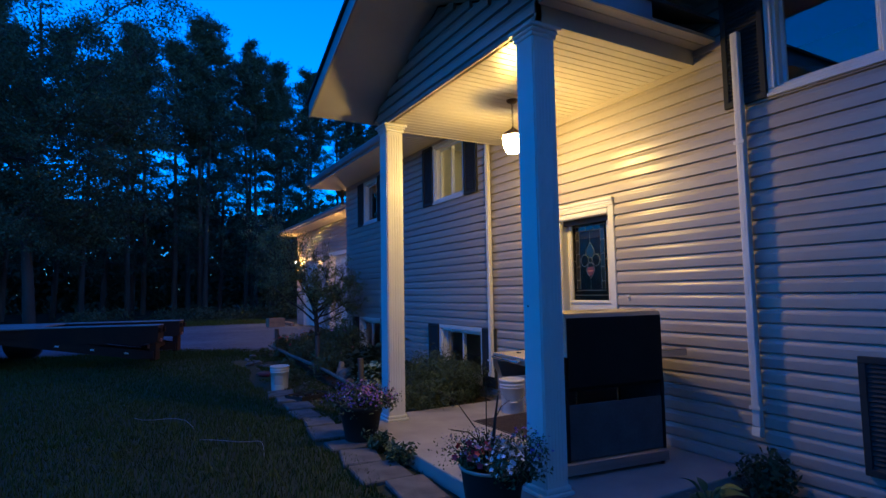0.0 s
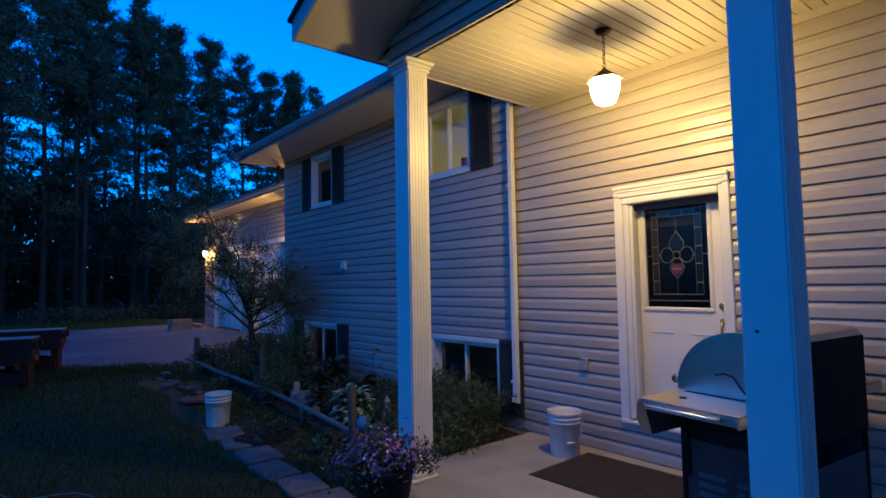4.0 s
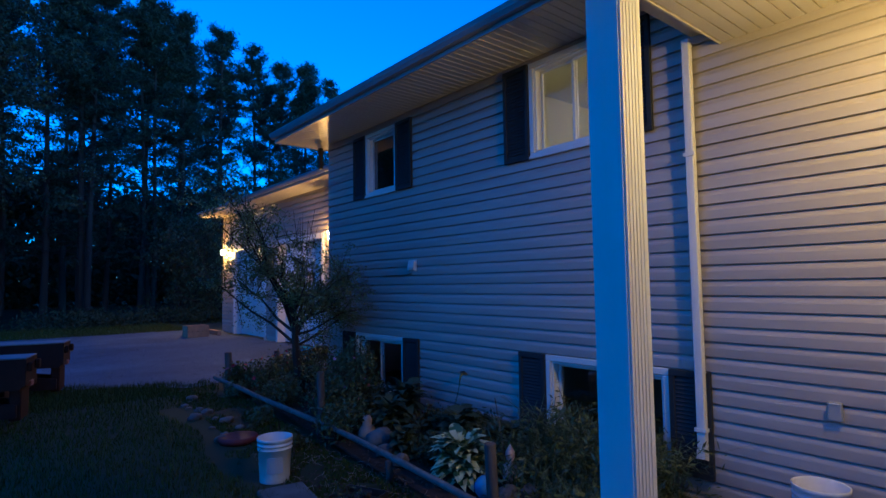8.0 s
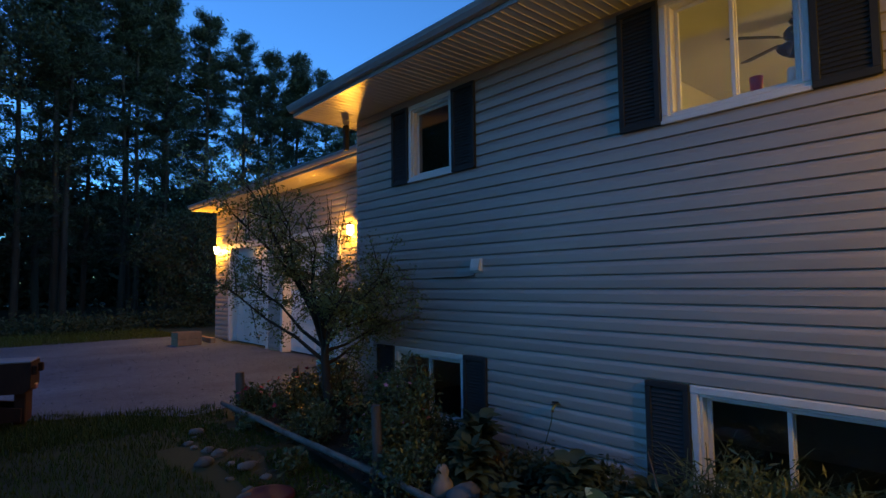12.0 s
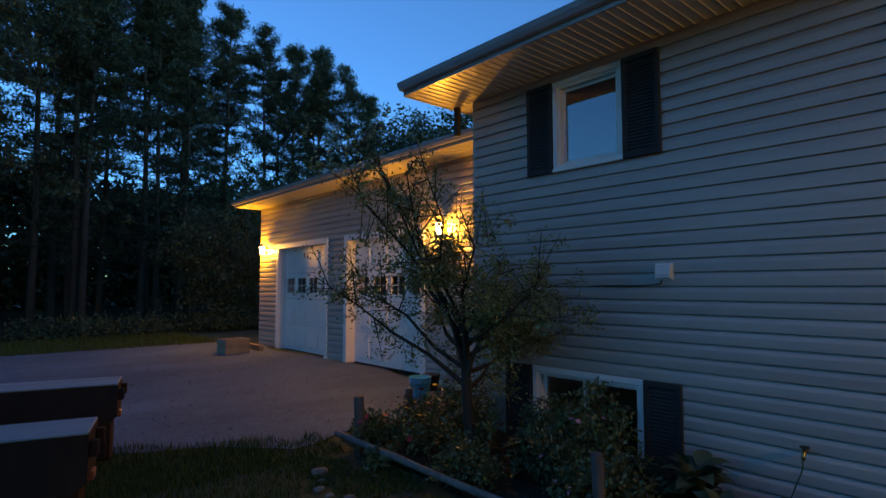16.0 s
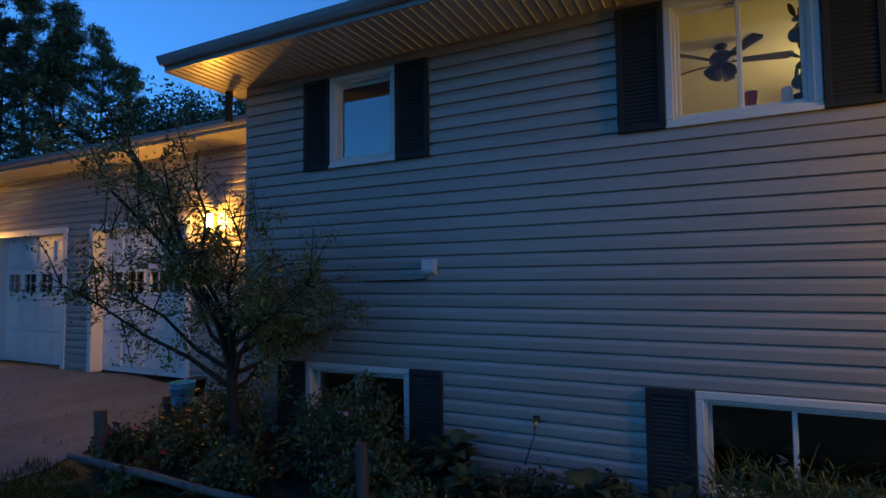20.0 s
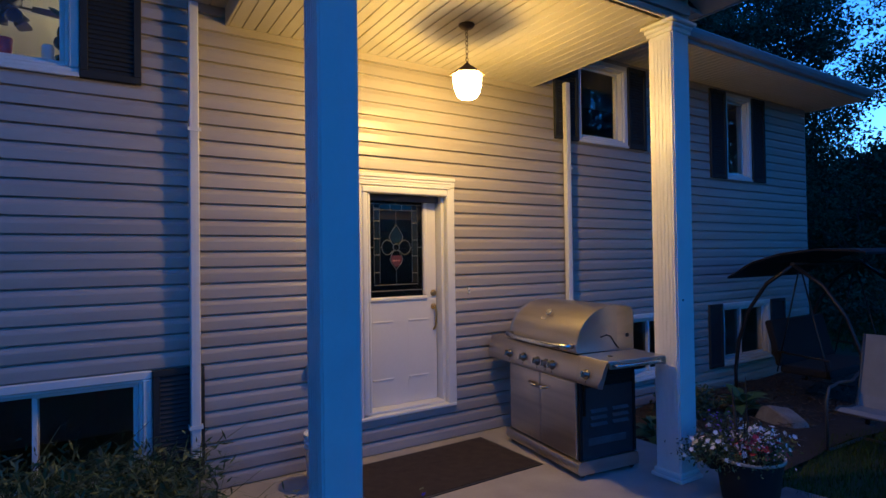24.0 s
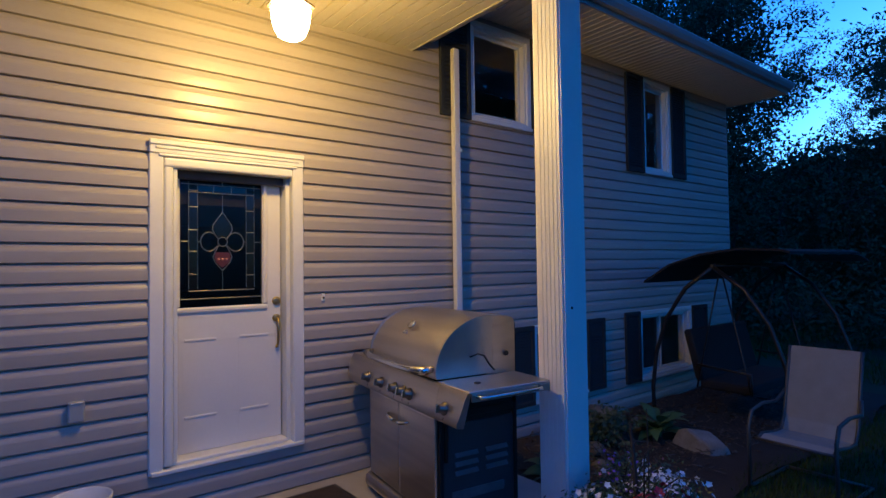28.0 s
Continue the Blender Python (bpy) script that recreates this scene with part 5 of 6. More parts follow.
DARKLEAF = material("dark_garden_leaf", (0.058, 0.085, 0.04), 0.65, color2=(0.03, 0.05, 0.022), scale=3, fine=20, spread=0.25)
SHRUBLEAF = material("shrub_leaf", (0.08, 0.115, 0.042), 0.5, color2=(0.05, 0.072, 0.03), scale=2, fine=8, spread=0.35, island=True)
HOSTA = material("hosta_green", (0.08, 0.15, 0.05), 0.4, color2=(0.05, 0.1, 0.04), scale=4, fine=25)
CREAM = material("hosta_cream_edge", (0.55, 0.58, 0.32), 0.45, color2=(0.42, 0.46, 0.25), scale=4, fine=25)
PINK = material("pink_petals", (0.42, 0.13, 0.24), 0.6, color2=(0.45, 0.22, 0.34), scale=10, spread=0.2, island=True)
PURPLE = material("violet_petals", (0.13, 0.07, 0.4), 0.6, color2=(0.2, 0.1, 0.45), scale=10, spread=0.2, island=True)
WHITEP = material("white_petals", (0.7, 0.7, 0.72), 0.6, color2=(0.6, 0.62, 0.66), scale=10, spread=0.1, island=True)
STRAWPALE = material("pale_tub_rim", (0.5, 0.44, 0.36), 0.7, color2=(0.36, 0.31, 0.25), scale=8, fine=60, bump=0.1)
LILAC = material("lilac_petals", (0.42, 0.36, 0.5), 0.6, color2=(0.5, 0.42, 0.5), scale=10, spread=0.2, island=True)
REDP = material("red_petals", (0.45, 0.02, 0.05), 0.6, color2=(0.3, 0.015, 0.04), scale=10, spread=0.2, island=True)
POT = material("brown_tub", (0.016, 0.012, 0.011), 0.8, color2=(0.011, 0.008, 0.008), scale=5, bump=0.1)


def flower_tub(place, label, r, h, flowers, seed):
    t = thing("flower_tub", place, label, "planter", "flower tubs")
    part("tub", lathe([(r * 0.72, 0), (r * 0.74, 0.01), (r * 0.98, h * 0.86), (r * 1.04, h * 0.87), (r * 1.06, h * 0.99), (r * 1.02, h), (r * 0.95, h * 0.98), (r * 0.9, h * 0.88), (0.001, h * 0.87)], 28), POT, t)
    plant = bush("flowering_plants", (place[0], place[1], place[2] + h * 0.87), label.split(" in ")[0] + " growing in a tub", SHRUBLEAF, r * 1.6, 0.22, 60, 0.024, seed, flowers, "tub flowers", "flowers")
    return plant


flower_tub((1.62, 5.62, land(1.6, 5.6) + 0.02), "violet and pink trailing flowers in a brown tub", 0.24, 0.4, ((PURPLE, 260, 0.015), (PINK, 300, 0.014), (WHITEP, 20, 0.015)), 4)
TUBZ = land(1.5, 3.0) + 0.02
TUBH = 0.6 - TUBZ
tub = thing("flower_tub", (1.6, 2.94, TUBZ), "dark tub with a pale rim, full of mixed flowers", "planter", "flower tubs")
part("tub", lathe([(0.165, 0), (0.17, 0.01), (0.225, TUBH - 0.03), (0.225, TUBH - 0.015), (0.21, TUBH - 0.015), (0.2, TUBH - 0.05), (0.001, TUBH - 0.045)], 28), POT, tub)
part("rim", lathe([(0.222, TUBH - 0.022), (0.238, TUBH - 0.02), (0.24, TUBH - 0.006), (0.232, TUBH), (0.22, TUBH - 0.004), (0.222, TUBH - 0.022)], 32), STRAWPALE, tub, "pale worn rim")
for n, (x, y, z, rad, hgt, k, leaf, fl, words) in enumerate((
        (1.48, 3.0, 0.57, 0.1, 0.13, 26, 0.02, ((REDP, 46, 0.03), (PINK, 10, 0.022)), "bright red begonia blooms"),
        (1.64, 2.72, 0.55, 0.21, 0.15, 60, 0.016, ((WHITEP, 120, 0.019),), "dense white petunias spilling over the rim"),
        (1.76, 3.12, 0.54, 0.22, 0.14, 64, 0.016, ((WHITEP, 62, 0.021),), "white petunias spilling towards the step"),
        (1.5, 3.06, 0.56, 0.24, 0.22, 44, 0.012, ((LILAC, 130, 0.009),), "airy lilac filler flowers"),
        (1.86, 2.86, 0.5, 0.17, 0.3, 30, 0.014, ((PURPLE, 60, 0.012),), "violet sprigs against the porch post"))):
    bush("flowering_plants", (x, y, z), words + " in a tub", SHRUBLEAF, rad, hgt, k, leaf, 9 + n, fl, "tub flowers", "flowers")
dry = bmesh.new()
tube(dry, [(0.03, 0.02, 0), (0.035, 0.02, 0.18), (0.05, 0.01, 0.34), (0.075, 0.0, 0.52)], [0.016, 0.015, 0.011, 0.005], 6, False)
tube(dry, [(-0.03, 0.0, 0), (-0.035, 0.0, 0.3), (-0.03, 0.0, 0.62)], [0.005, 0.004, 0.003], 5, False)
tube(dry, [(-0.03, 0.02, 0.02), (-0.1, 0.0, 0.2), (-0.2, -0.02, 0.29), (-0.34, -0.02, 0.32)], [0.006, 0.005, 0.004, 0.002], 5, False)
tube(dry, [(-0.2, -0.02, 0.29), (-0.26, 0.02, 0.3), (-0.3, 0.1, 0.3)], [0.003, 0.003, 0.0015], 4, False)
tube(dry, [(-0.02, 0.03, 0.02), (-0.07, 0.1, 0.28), (-0.15, 0.22, 0.45), (-0.26, 0.32, 0.54)], [0.006, 0.005, 0.004, 0.002], 5, False)
tube(dry, [(0.05, 0.03, 0.02), (0.02, 0.02, 0.14), (-0.04, 0.02, 0.25)], [0.007, 0.006, 0.004], 5, False)
tube(dry, [(0.05, 0.01, 0.34), (0.11, 0.02, 0.42), (0.2, 0.03, 0.46)], [0.004, 0.003, 0.0015], 4, False)
dry_stems = solid("dry_stems", dry, BARK, "bare dry stems standing in the flower tub", "twigs")
dry_stems.location = (1.62, 2.98, 0.55)

leaf_clump("hosta", (2.72, 7.95, land(2.7, 7.9) + 0.05), "hosta with green leaves edged in cream", HOSTA, 170, 0.2, 0.105, 0.38, 3, CREAM)
for n, (x, y, k) in enumerate(((3.35, 8.7, 1.0), (3.0, 9.5, 1.0), (3.5, 9.9, 1.1), (2.8, 10.3, 0.9), (3.4, 10.9, 1.0), (2.75, 8.9, 0.7), (3.55, 8.15, 0.8), (3.1, 11.3, 0.9))):
    leaf_clump("broad_leaf_plant", Matrix.Translation((x, y, land(x, y) + 0.05)) @ Matrix.Scale(k, 4), "dark broad-leaved garden plant in the bed", DARKLEAF, 84, 0.17, 0.115, 0.42, 20 + n, None, "broad-leaved plants")
for n, (x, y, r, h, fl) in enumerate(((3.0, 10.72, 0.5, 0.72, ((PINK, 12, 0.026),)), (3.45, 11.25, 0.4, 0.72, ((PINK, 8, 0.026),)), (3.2, 10.55, 0.3, 1.02, ((PINK, 9, 0.026),)), (2.75, 10.3, 0.36, 0.55, ((PINK, 6, 0.022),)), (2.55, 11.5, 0.35, 0.36, None), (3.45, 12.5, 0.5, 0.6, None), (2.7, 12.4, 0.4, 0.45, ((REDP, 8, 0.035),)), (2.55, 9.8, 0.35, 0.4, None), (3.2, 12.85, 0.35, 0.4, ((REDP, 16, 0.04),)), (2.42, 12.75, 0.25, 0.35, ((REDP, 10, 0.04), (PINK, 6, 0.03))))):
    bush("garden_shrub", (x, y, land(x, y) + 0.04), "leafy garden shrub" + (" with a few blooms" if fl else " of dark green") + " in the bed", SHRUBLEAF, r, h, 95, 0.026, 40 + n, fl, "bed shrubs")
for n, (x, y, r, h) in enumerate(((3.55, 9.25, 0.36, 0.3), (3.3, 8.35, 0.3, 0.26), (3.62, 8.6, 0.26, 0.34), (3.6, 7.95, 0.28, 0.3), (2.95, 8.6, 0.28, 0.22), (3.3, 10.3, 0.34, 0.42))):
    bush("ground_cover", (x, y, land(x, y) + 0.04), "low dark leafy ground cover along the house wall", DARKLEAF, r, h, 60, 0.034, 130 + n, None, "ground cover")
for n, (x, y) in enumerate(((3.5, 6.7), (3.25, 7.0), (3.7, 7.0), (3.55, 7.5), (3.0, 6.65), (3.2, 7.45), (2.8, 6.5))):
    v, f = blades((0, 0, 0), 150, 0.36, (0.78, 0.7, 0.8, 1.0, 0.5, 0.5, 0.4)[n], 0.011, 1.15, 60 + n)
    w = thing("tall_grass", (x, y, land(x, y) + 0.04), "rank green grass and fern growing beside the porch", "plant", "rank grass")
    part("blades", raw_mesh("blades", v, f, SHRUBLEAF), SHRUBLEAF, w)
    t = np.random.default_rng(80 + n)
    v, f = leaf_cloud([(t.normal(0, 0.2), t.normal(0, 0.2), t.uniform(0.06, (0.5, 0.45, 0.5, 0.6, 0.3, 0.3, 0.25)[n])) for _ in range(95)], 0.085, 22, 0.016, 0.8, 2.4)
    part("fronds", raw_mesh("fronds", v.tolist(), f.tolist(), SHRUBLEAF), SHRUBLEAF, w)
for n, (x, y) in enumerate(((2.3, 6.5), (1.85, 6.35), (2.55, 7.1), (1.64, 5.15), (1.66, 4.6), (2.2, 12.3), (2.0, 7.3), (1.95, 9.9), (2.05, 10.9))):
    bush("weed", (x, y, land(x, y)), "small green weed at the bed's edge", SHRUBLEAF, 0.16, 0.2, 22, 0.03, 90 + n, None, "weeds")

# the small tree in the bed
APPLE = material("apple_leaf", (0.16, 0.2, 0.065), 0.5, color2=(0.09, 0.12, 0.04), scale=2, fine=8, spread=0.35, island=True)
r = np.random.default_rng(17)
limbs, tips = [], []
limbs.append(([(0, 0, -0.15), (0.03, 0.0, 0.35), (0.0, 0.02, 0.7), (-0.03, 0.0, 1.05), (-0.01, 0.01, 1.4)], [0.08, 0.06, 0.053, 0.044, 0.02]))
for k in range(19):
    a = k * 2.4 + r.uniform(-0.3, 0.3)
    steep = (0.22, 0.7, 1.3, 0.4, 2.2)[k % 5] * r.uniform(0.85, 1.2)
    L = r.uniform(1.2, 1.6) * (1 if steep < 1 else 1.15) * (1 + 0.3 * math.cos(a - 2.42))
    d = Vector((math.cos(a) - 0.16, math.sin(a) + 0.14, steep)).normalized()
    p0 = Vector((-0.01, 0.01, 0.74 + 0.032 * k))
    path = [p0]
    for u in (0.25, 0.5, 0.75, 1.0):
        path.append(p0 + d * L * u + Vector((r.normal(0, 0.05), r.normal(0, 0.05), 0.16 * u * u + r.normal(0, 0.03))))
    limbs.append((path, [0.027, 0.02, 0.014, 0.009, 0.004]))
    for j in range(15):
        u = r.uniform(0.34, 1.0)
        i = min(3, int(u * 4))
        base = path[i].lerp(path[i + 1], u * 4 - i)
        e = base + Vector((r.normal(0, 0.26), r.normal(0, 0.26), r.normal(0.06, 0.2))) + d * 0.05
        limbs.append(([base, (base + e) / 2 + Vector((0, 0, 0.03)), e], [0.008, 0.005, 0.0025]))
        for q in np.linspace(0.35, 1.05, 4):
            tips.append(tuple(base.lerp(e, float(q))))
for k in range(22):
    a, d = r.uniform(0, 6.283), 0.75 * math.sqrt(r.random())
    p0 = Vector((d * math.cos(a) - 0.3, d * math.sin(a) + 0.26, 2.2))
    e = p0 + Vector((r.normal(0, 0.1), r.normal(0, 0.1), r.uniform(0.3, 0.75)))
    limbs.append(([p0, (p0 + e) / 2, e], [0.006, 0.004, 0.002]))
    tips += [tuple(p0.lerp(e, q)) for q in (0.1, 0.4)]
small = thing("crab_apple_tree", (2.94, 11.89, land(2.9, 11.9)), "small vase-shaped leafy tree in the flower bed", "tree")
part("trunk", wood_mesh("trunk", limbs, 9), BARK, small)
v, f = leaf_cloud(tips[::2], 0.055, 38, 0.022, 0.9, 0.9, 0.45)
part("crown", raw_mesh("crown", v.tolist(), f.tolist(), APPLE), APPLE, small)
bush("root_sucker", (3.02, 11.9, land(2.9, 12) + 0.1), "leafy suckers round the foot of the small tree", SHRUBLEAF, 0.28, 0.55, 34, 0.035, 19)

# ---- the bed's edging, posts, stones ----
WOODGREY = material("weathered_wood", (0.12, 0.1, 0.085), 0.9, color2=(0.05, 0.04, 0.034), scale=3, fine=40, bump=0.6, stretch=(4, 4, 0.6))
LICHEN = material("lichened_log", (0.22, 0.205, 0.185), 0.9, color2=(0.09, 0.078, 0.065), scale=9, fine=45, bump=0.7, stretch=(2, 1, 2))
STONE = material("field_stone", (0.17, 0.155, 0.14), 0.9, color2=(0.09, 0.085, 0.08), scale=6, fine=50, bump=0.6, spread=0.25)


def log(pts, rad, label):
    bm = bmesh.new()
    P = []
    for (a, b) in zip(pts, pts[1:]):
        P += [tuple(Vector(a).lerp(Vector(b), k / 6)) for k in range(6)]
    P.append(pts[-1])
    tube(bm, [(x + 0.012 * noise.noise(Vector((y * 3, 1, 0))), y, z + 0.012 * noise.noise(Vector((y * 3, 5, 0)))) for x, y, z in P], [rad * (1 + 0.18 * noise.noise(Vector((i * 0.9, 7, 2)))) for i in range(len(P))], 10)
    return solid("edging_log", bm, LICHEN, label, "log", "edging logs")


log([(2.12, 13.0, 0.64), (2.28, 11.2, 0.52), (2.36, 10.05, 0.47)], 0.032, "grey weathered log rail along the flower bed")
log([(2.38, 10.0, 0.47), (2.36, 8.6, 0.42), (2.27, 6.9, 0.37), (2.24, 6.45, 0.33)], 0.03, "grey weathered log rail along the flower bed")
for x, y, top, rad in ((2.24, 12.76, 1.03, 0.055), (2.42, 10.08, 1.02, 0.045), (2.12, 6.95, 0.92, 0.044), (3.15, 13.1, 0.95, 0.045), (2.31, 8.5, 0.4, 0.035)):
    bm = bmesh.new()
    z = land(x, y)
    tube(bm, [(x, y, z - 0.1), (x + 0.01, y, (z + top) / 2), (x, y + 0.01, top - 0.01), (x, y + 0.01, top)], [rad, rad * 0.97, rad * 0.95, rad * 0.8], 10)
    solid("bed_post", bm, WOODGREY, "short weathered wooden post at the flower bed", "post", "bed posts")


def stone(place, size, seed, label, group, mat=STONE, name="stone"):
    bm = bmesh.new()
    bmesh.ops.create_icosphere(bm, subdivisions=2, radius=1)
    for v in bm.verts:
        k = 1 + 0.35 * noise.noise(v.co * 1.3 + Vector((seed * 7.1, 0, 0)))
        v.co = Vector((v.co.x * size[0] * k, v.co.y * size[1] * k, max(-0.5, v.co.z) * size[2] * k))
    for f in bm.faces:
        f.smooth = seed % 2 == 0
    return solid(name, bm, mat, label, "stone", group, place=place)


sr = np.random.default_rng(5)
for n in range(13):
    y = 10.6 + n * 0.16
    x = 1.6 + sr.normal(0, 0.16)
    k = sr.uniform(0.03, 0.075)
    stone((x, y, land(x, y) + k * 0.3), (k * 1.2, k, k * 0.7), n, "small grey fieldstone lying by the lawn", "small stones")
for n, (x, y, k) in enumerate(((2.72, 9.3, 0.16), (2.85, 9.05, 0.12), (2.6, 9.0, 0.1), (2.55, 8.65, 0.09), (2.7, 7.35, 0.12), (2.9, 7.3, 0.1), (3.1, 8.0, 0.1))):
    stone((x, y, land(x, y) + 0.08 + k * 0.3), (k, k * 0.85, k * 0.8), 30 + n, "rounded fieldstone among the bed plants", "bed stones")
bm = bmesh.new()
for p in ((-0.3, -0.1, -0.08), (0.28, -0.14, -0.08), (0.3, 0.12, -0.08), (-0.26, 0.16, -0.08), (-0.24, -0.05, 0.13), (-0.1, -0.08, 0.2), (0.05, 0.1, 0.17), (-0.2, 0.12, 0.12), (0.22, -0.1, 0.05), (0.27, 0.08, 0.04)):
    bm.verts.new(p)
bmesh.ops.convex_hull(bm, input=bm.verts[:])
bmesh.ops.bevel(bm, geom=bm.edges[:], offset=0.014, segments=1, affect="EDGES")
solid("boulder", moved(bm, Matrix.Rotation(radians(168), 4, "Z") @ Matrix.Diagonal((0.92, 1, 0.72, 1))), material("pale_boulder", (0.27, 0.26, 0.25), 0.85, color2=(0.13, 0.1, 0.075), scale=5, fine=60, bump=0.6), "pale angular boulder in the mulch bed", "stone", place=(2.64, 0.39, land(2.4, 0.8) + 0.075))
for n, (x, y, k) in enumerate(((3.75, 0.45, 0.2), (3.2, 1.3, 0.09), (2.9, 1.6, 0.07), (3.4, 0.2, 0.1))):
    stone((x, y, land(x, y) + 0.05 + k * 0.3), (k * 1.3, k, k * 0.8), 60 + n, "rough stone in the mulch bed by the wall", "mulch stones")
ORN = material("painted_resin", (0.5, 0.3, 0.26), 0.6, color2=(0.6, 0.55, 0.5), scale=12, spread=0.1)
o = solid("garden_statue", joined(lathe([(0.06, 0), (0.075, 0.05), (0.065, 0.14), (0.03, 0.18), (0.045, 0.22), (0.04, 0.26), (0.0, 0.33)], 16)), ORN, "small pale resin garden statue in the bed", "statue", place=(3.0, 7.62, land(3, 7.6) + 0.1))
o = solid("garden_statue", joined(lathe([(0.09, 0), (0.1, 0.06), (0.085, 0.13), (0.05, 0.17), (0.06, 0.21), (0.04, 0.26), (0.0, 0.27)], 16)), material("grey_cast_stone", (0.3, 0.27, 0.24), 0.8, color2=(0.35, 0.26, 0.2), scale=10), "small rounded cast-stone statue in the bed", "statue", place=(2.72, 9.55, land(2.7, 9.5) + 0.08))
o = solid("glass_float", lathe([(0.001, 0), (0.05, 0.01), (0.085, 0.06), (0.09, 0.1), (0.07, 0.15), (0.03, 0.18), (0.001, 0.185)], 20), material("blue_glaze", (0.1, 0.3, 0.5), 0.25), "pale blue glazed garden ball in the bed", "ornament", place=(2.62, 7.55, land(2.6, 7.5) + 0.07))

solid("plant_stake", tube(bmesh.new(), [(3.02, 7.66, land(3, 7.7) + 0.02), (3.06, 7.78, 0.62), (3.1, 7.9, 0.95)], [0.007, 0.006, 0.005], 6), WOODGREY, "thin leaning wooden plant stake in the bed", "stake")

# trays and pavers
tray = thing("seedling_tray", pose(1.72, 8.2, land(1.7, 8.2) + 0.02, 0, 0, 25), "black plastic nursery tray lying by the pavers", "tray")
part("floor", box(-0.28, 0.28, -0.2, 0.2, 0, 0.01), BLACKM, tray)
for a, b, c, d in ((-0.28, 0.28, -0.2, -0.19), (-0.28, 0.28, 0.19, 0.2), (-0.28, -0.27, -0.19, 0.19), (0.27, 0.28, -0.19, 0.19)):
    part("rim", box(a, b, c, d, 0, 0.07), BLACKM, tray)
for k in range(4):
    part("cell_pot", moved(lathe([(0.035, 0.01), (0.048, 0.075), (0.044, 0.075), (0.001, 0.06)], 10), Matrix.Translation((-0.18 + 0.12 * k, 0.05 * (-1) ** k, 0))), POT, tray)
bush("tray_seedlings", (1.72, 8.2, land(1.7, 8.2) + 0.05), "dark seedlings sprawling over the nursery tray", DARKLEAF, 0.2, 0.1, 12, 0.02, 98, None, "", "plant")
solid("plastic_lid", lathe([(0.2, 0), (0.22, 0.03), (0.21, 0.06), (0.17, 0.06), (0.001, 0.05)], 24), material("dull_red_plastic", (0.13, 0.014, 0.018), 0.6), "dull red plastic dish on the ground", "dish", place=(1.62, 10.5, land(1.62, 10.5)))

path = thing("paver_path", (0, 0, 0), "path of uneven concrete pavers along the slab and bed", "path", kind="structure")
pr = np.random.default_rng(9)
y = 2.2
while y < 8.5:
    w = pr.uniform(0.4, 0.6)
    for x, half in ((1.44 + pr.normal(0, 0.05), pr.uniform(0.16, 0.24)),):
        p = part("paver", box(-half, half, -w / 2 + 0.02, w / 2 - 0.02, -0.05, 0.0, 0.012), PAVER, path)
        p.matrix_basis = Matrix.Translation((x, y + w / 2, land(x, y) + 0.035 + pr.uniform(0, 0.015))) @ Matrix.Rotation(pr.normal(0, 0.13), 4, "Z") @ Matrix.Rotation(pr.normal(0, 0.025), 4, "X")
    y += w + max(0, pr.normal(0.02, 0.06))
hose = bmesh.new()
curl = [(0.55 - 0.05 * k + 0.16 * math.sin(0.55 * k), 5.6 + 0.12 * k + 0.12 * math.sin(0.9 * k)) for k in range(22)]
tube(hose, [(x, y, land(x, y) + 0.015 + 0.05 * math.sin(4.3 * y + x)) for x, y in curl], 0.0045, 6)
solid("garden_hose", hose, material("grey_hose", (0.2, 0.21, 0.22), 0.5), "thin pale hose lying loose in the grass", "hose")

# ---- patio chair and swing ----
SLING = material("beige_sling_fabric", (0.27, 0.262, 0.245), 0.8, color2=(0.22, 0.21, 0.195), scale=8, fine=150, bump=0.2)
FRAMEM = material("bronze_tube_frame", (0.09, 0.085, 0.08), 0.45, 0.4)
SWINGM = material("dark_swing_tube", (0.03, 0.025, 0.022), 0.4, 0.3)
c = thing("patio_chair", pose(1.60, 0.63, land(1.6, 0.6) + 0.01, 0, 0, -2), "beige sling patio chair with bent tube frame on the grass", "chair")
sp = [(0.30, 0.40), (0.22, 0.43), (0.0, 0.40), (-0.14, 0.40), (-0.2, 0.5), (-0.28, 0.8), (-0.36, 1.1)]
part("sling", prism([(a, b) for a, b in sp] + [(a - 0.012, b - 0.012) for a, b in sp[::-1]], "x", -0.26, 0.26), SLING, c)
for s in (-1, 1):
    part("side_rail", tube(bmesh.new(), [(s * 0.27, a, b) for a, b in sp], 0.014, 8), FRAMEM, c)
    part("arm", tube(bmesh.new(), [(s * 0.31, 0.36, 0.03), (s * 0.31, 0.36, 0.5), (s * 0.31, 0.3, 0.62), (s * 0.31, 0.1, 0.65), (s * 0.31, -0.16, 0.63), (s * 0.28, -0.26, 0.72)], 0.015, 8), FRAMEM, c)
    part("runner", tube(bmesh.new(), [(s * 0.31, 0.36, 0.03), (s * 0.31, 0.3, 0.018), (s * 0.31, -0.34, 0.018)], 0.015, 8), FRAMEM, c)
part("cross_bar", tube(bmesh.new(), [(-0.31, -0.34, 0.018), (0.31, -0.34, 0.018)], 0.015, 8), FRAMEM, c), part("cross_bar", tube(bmesh.new(), [(-0.31, 0.3, 0.4), (0.31, 0.3, 0.4)], 0.012, 8), FRAMEM, c)

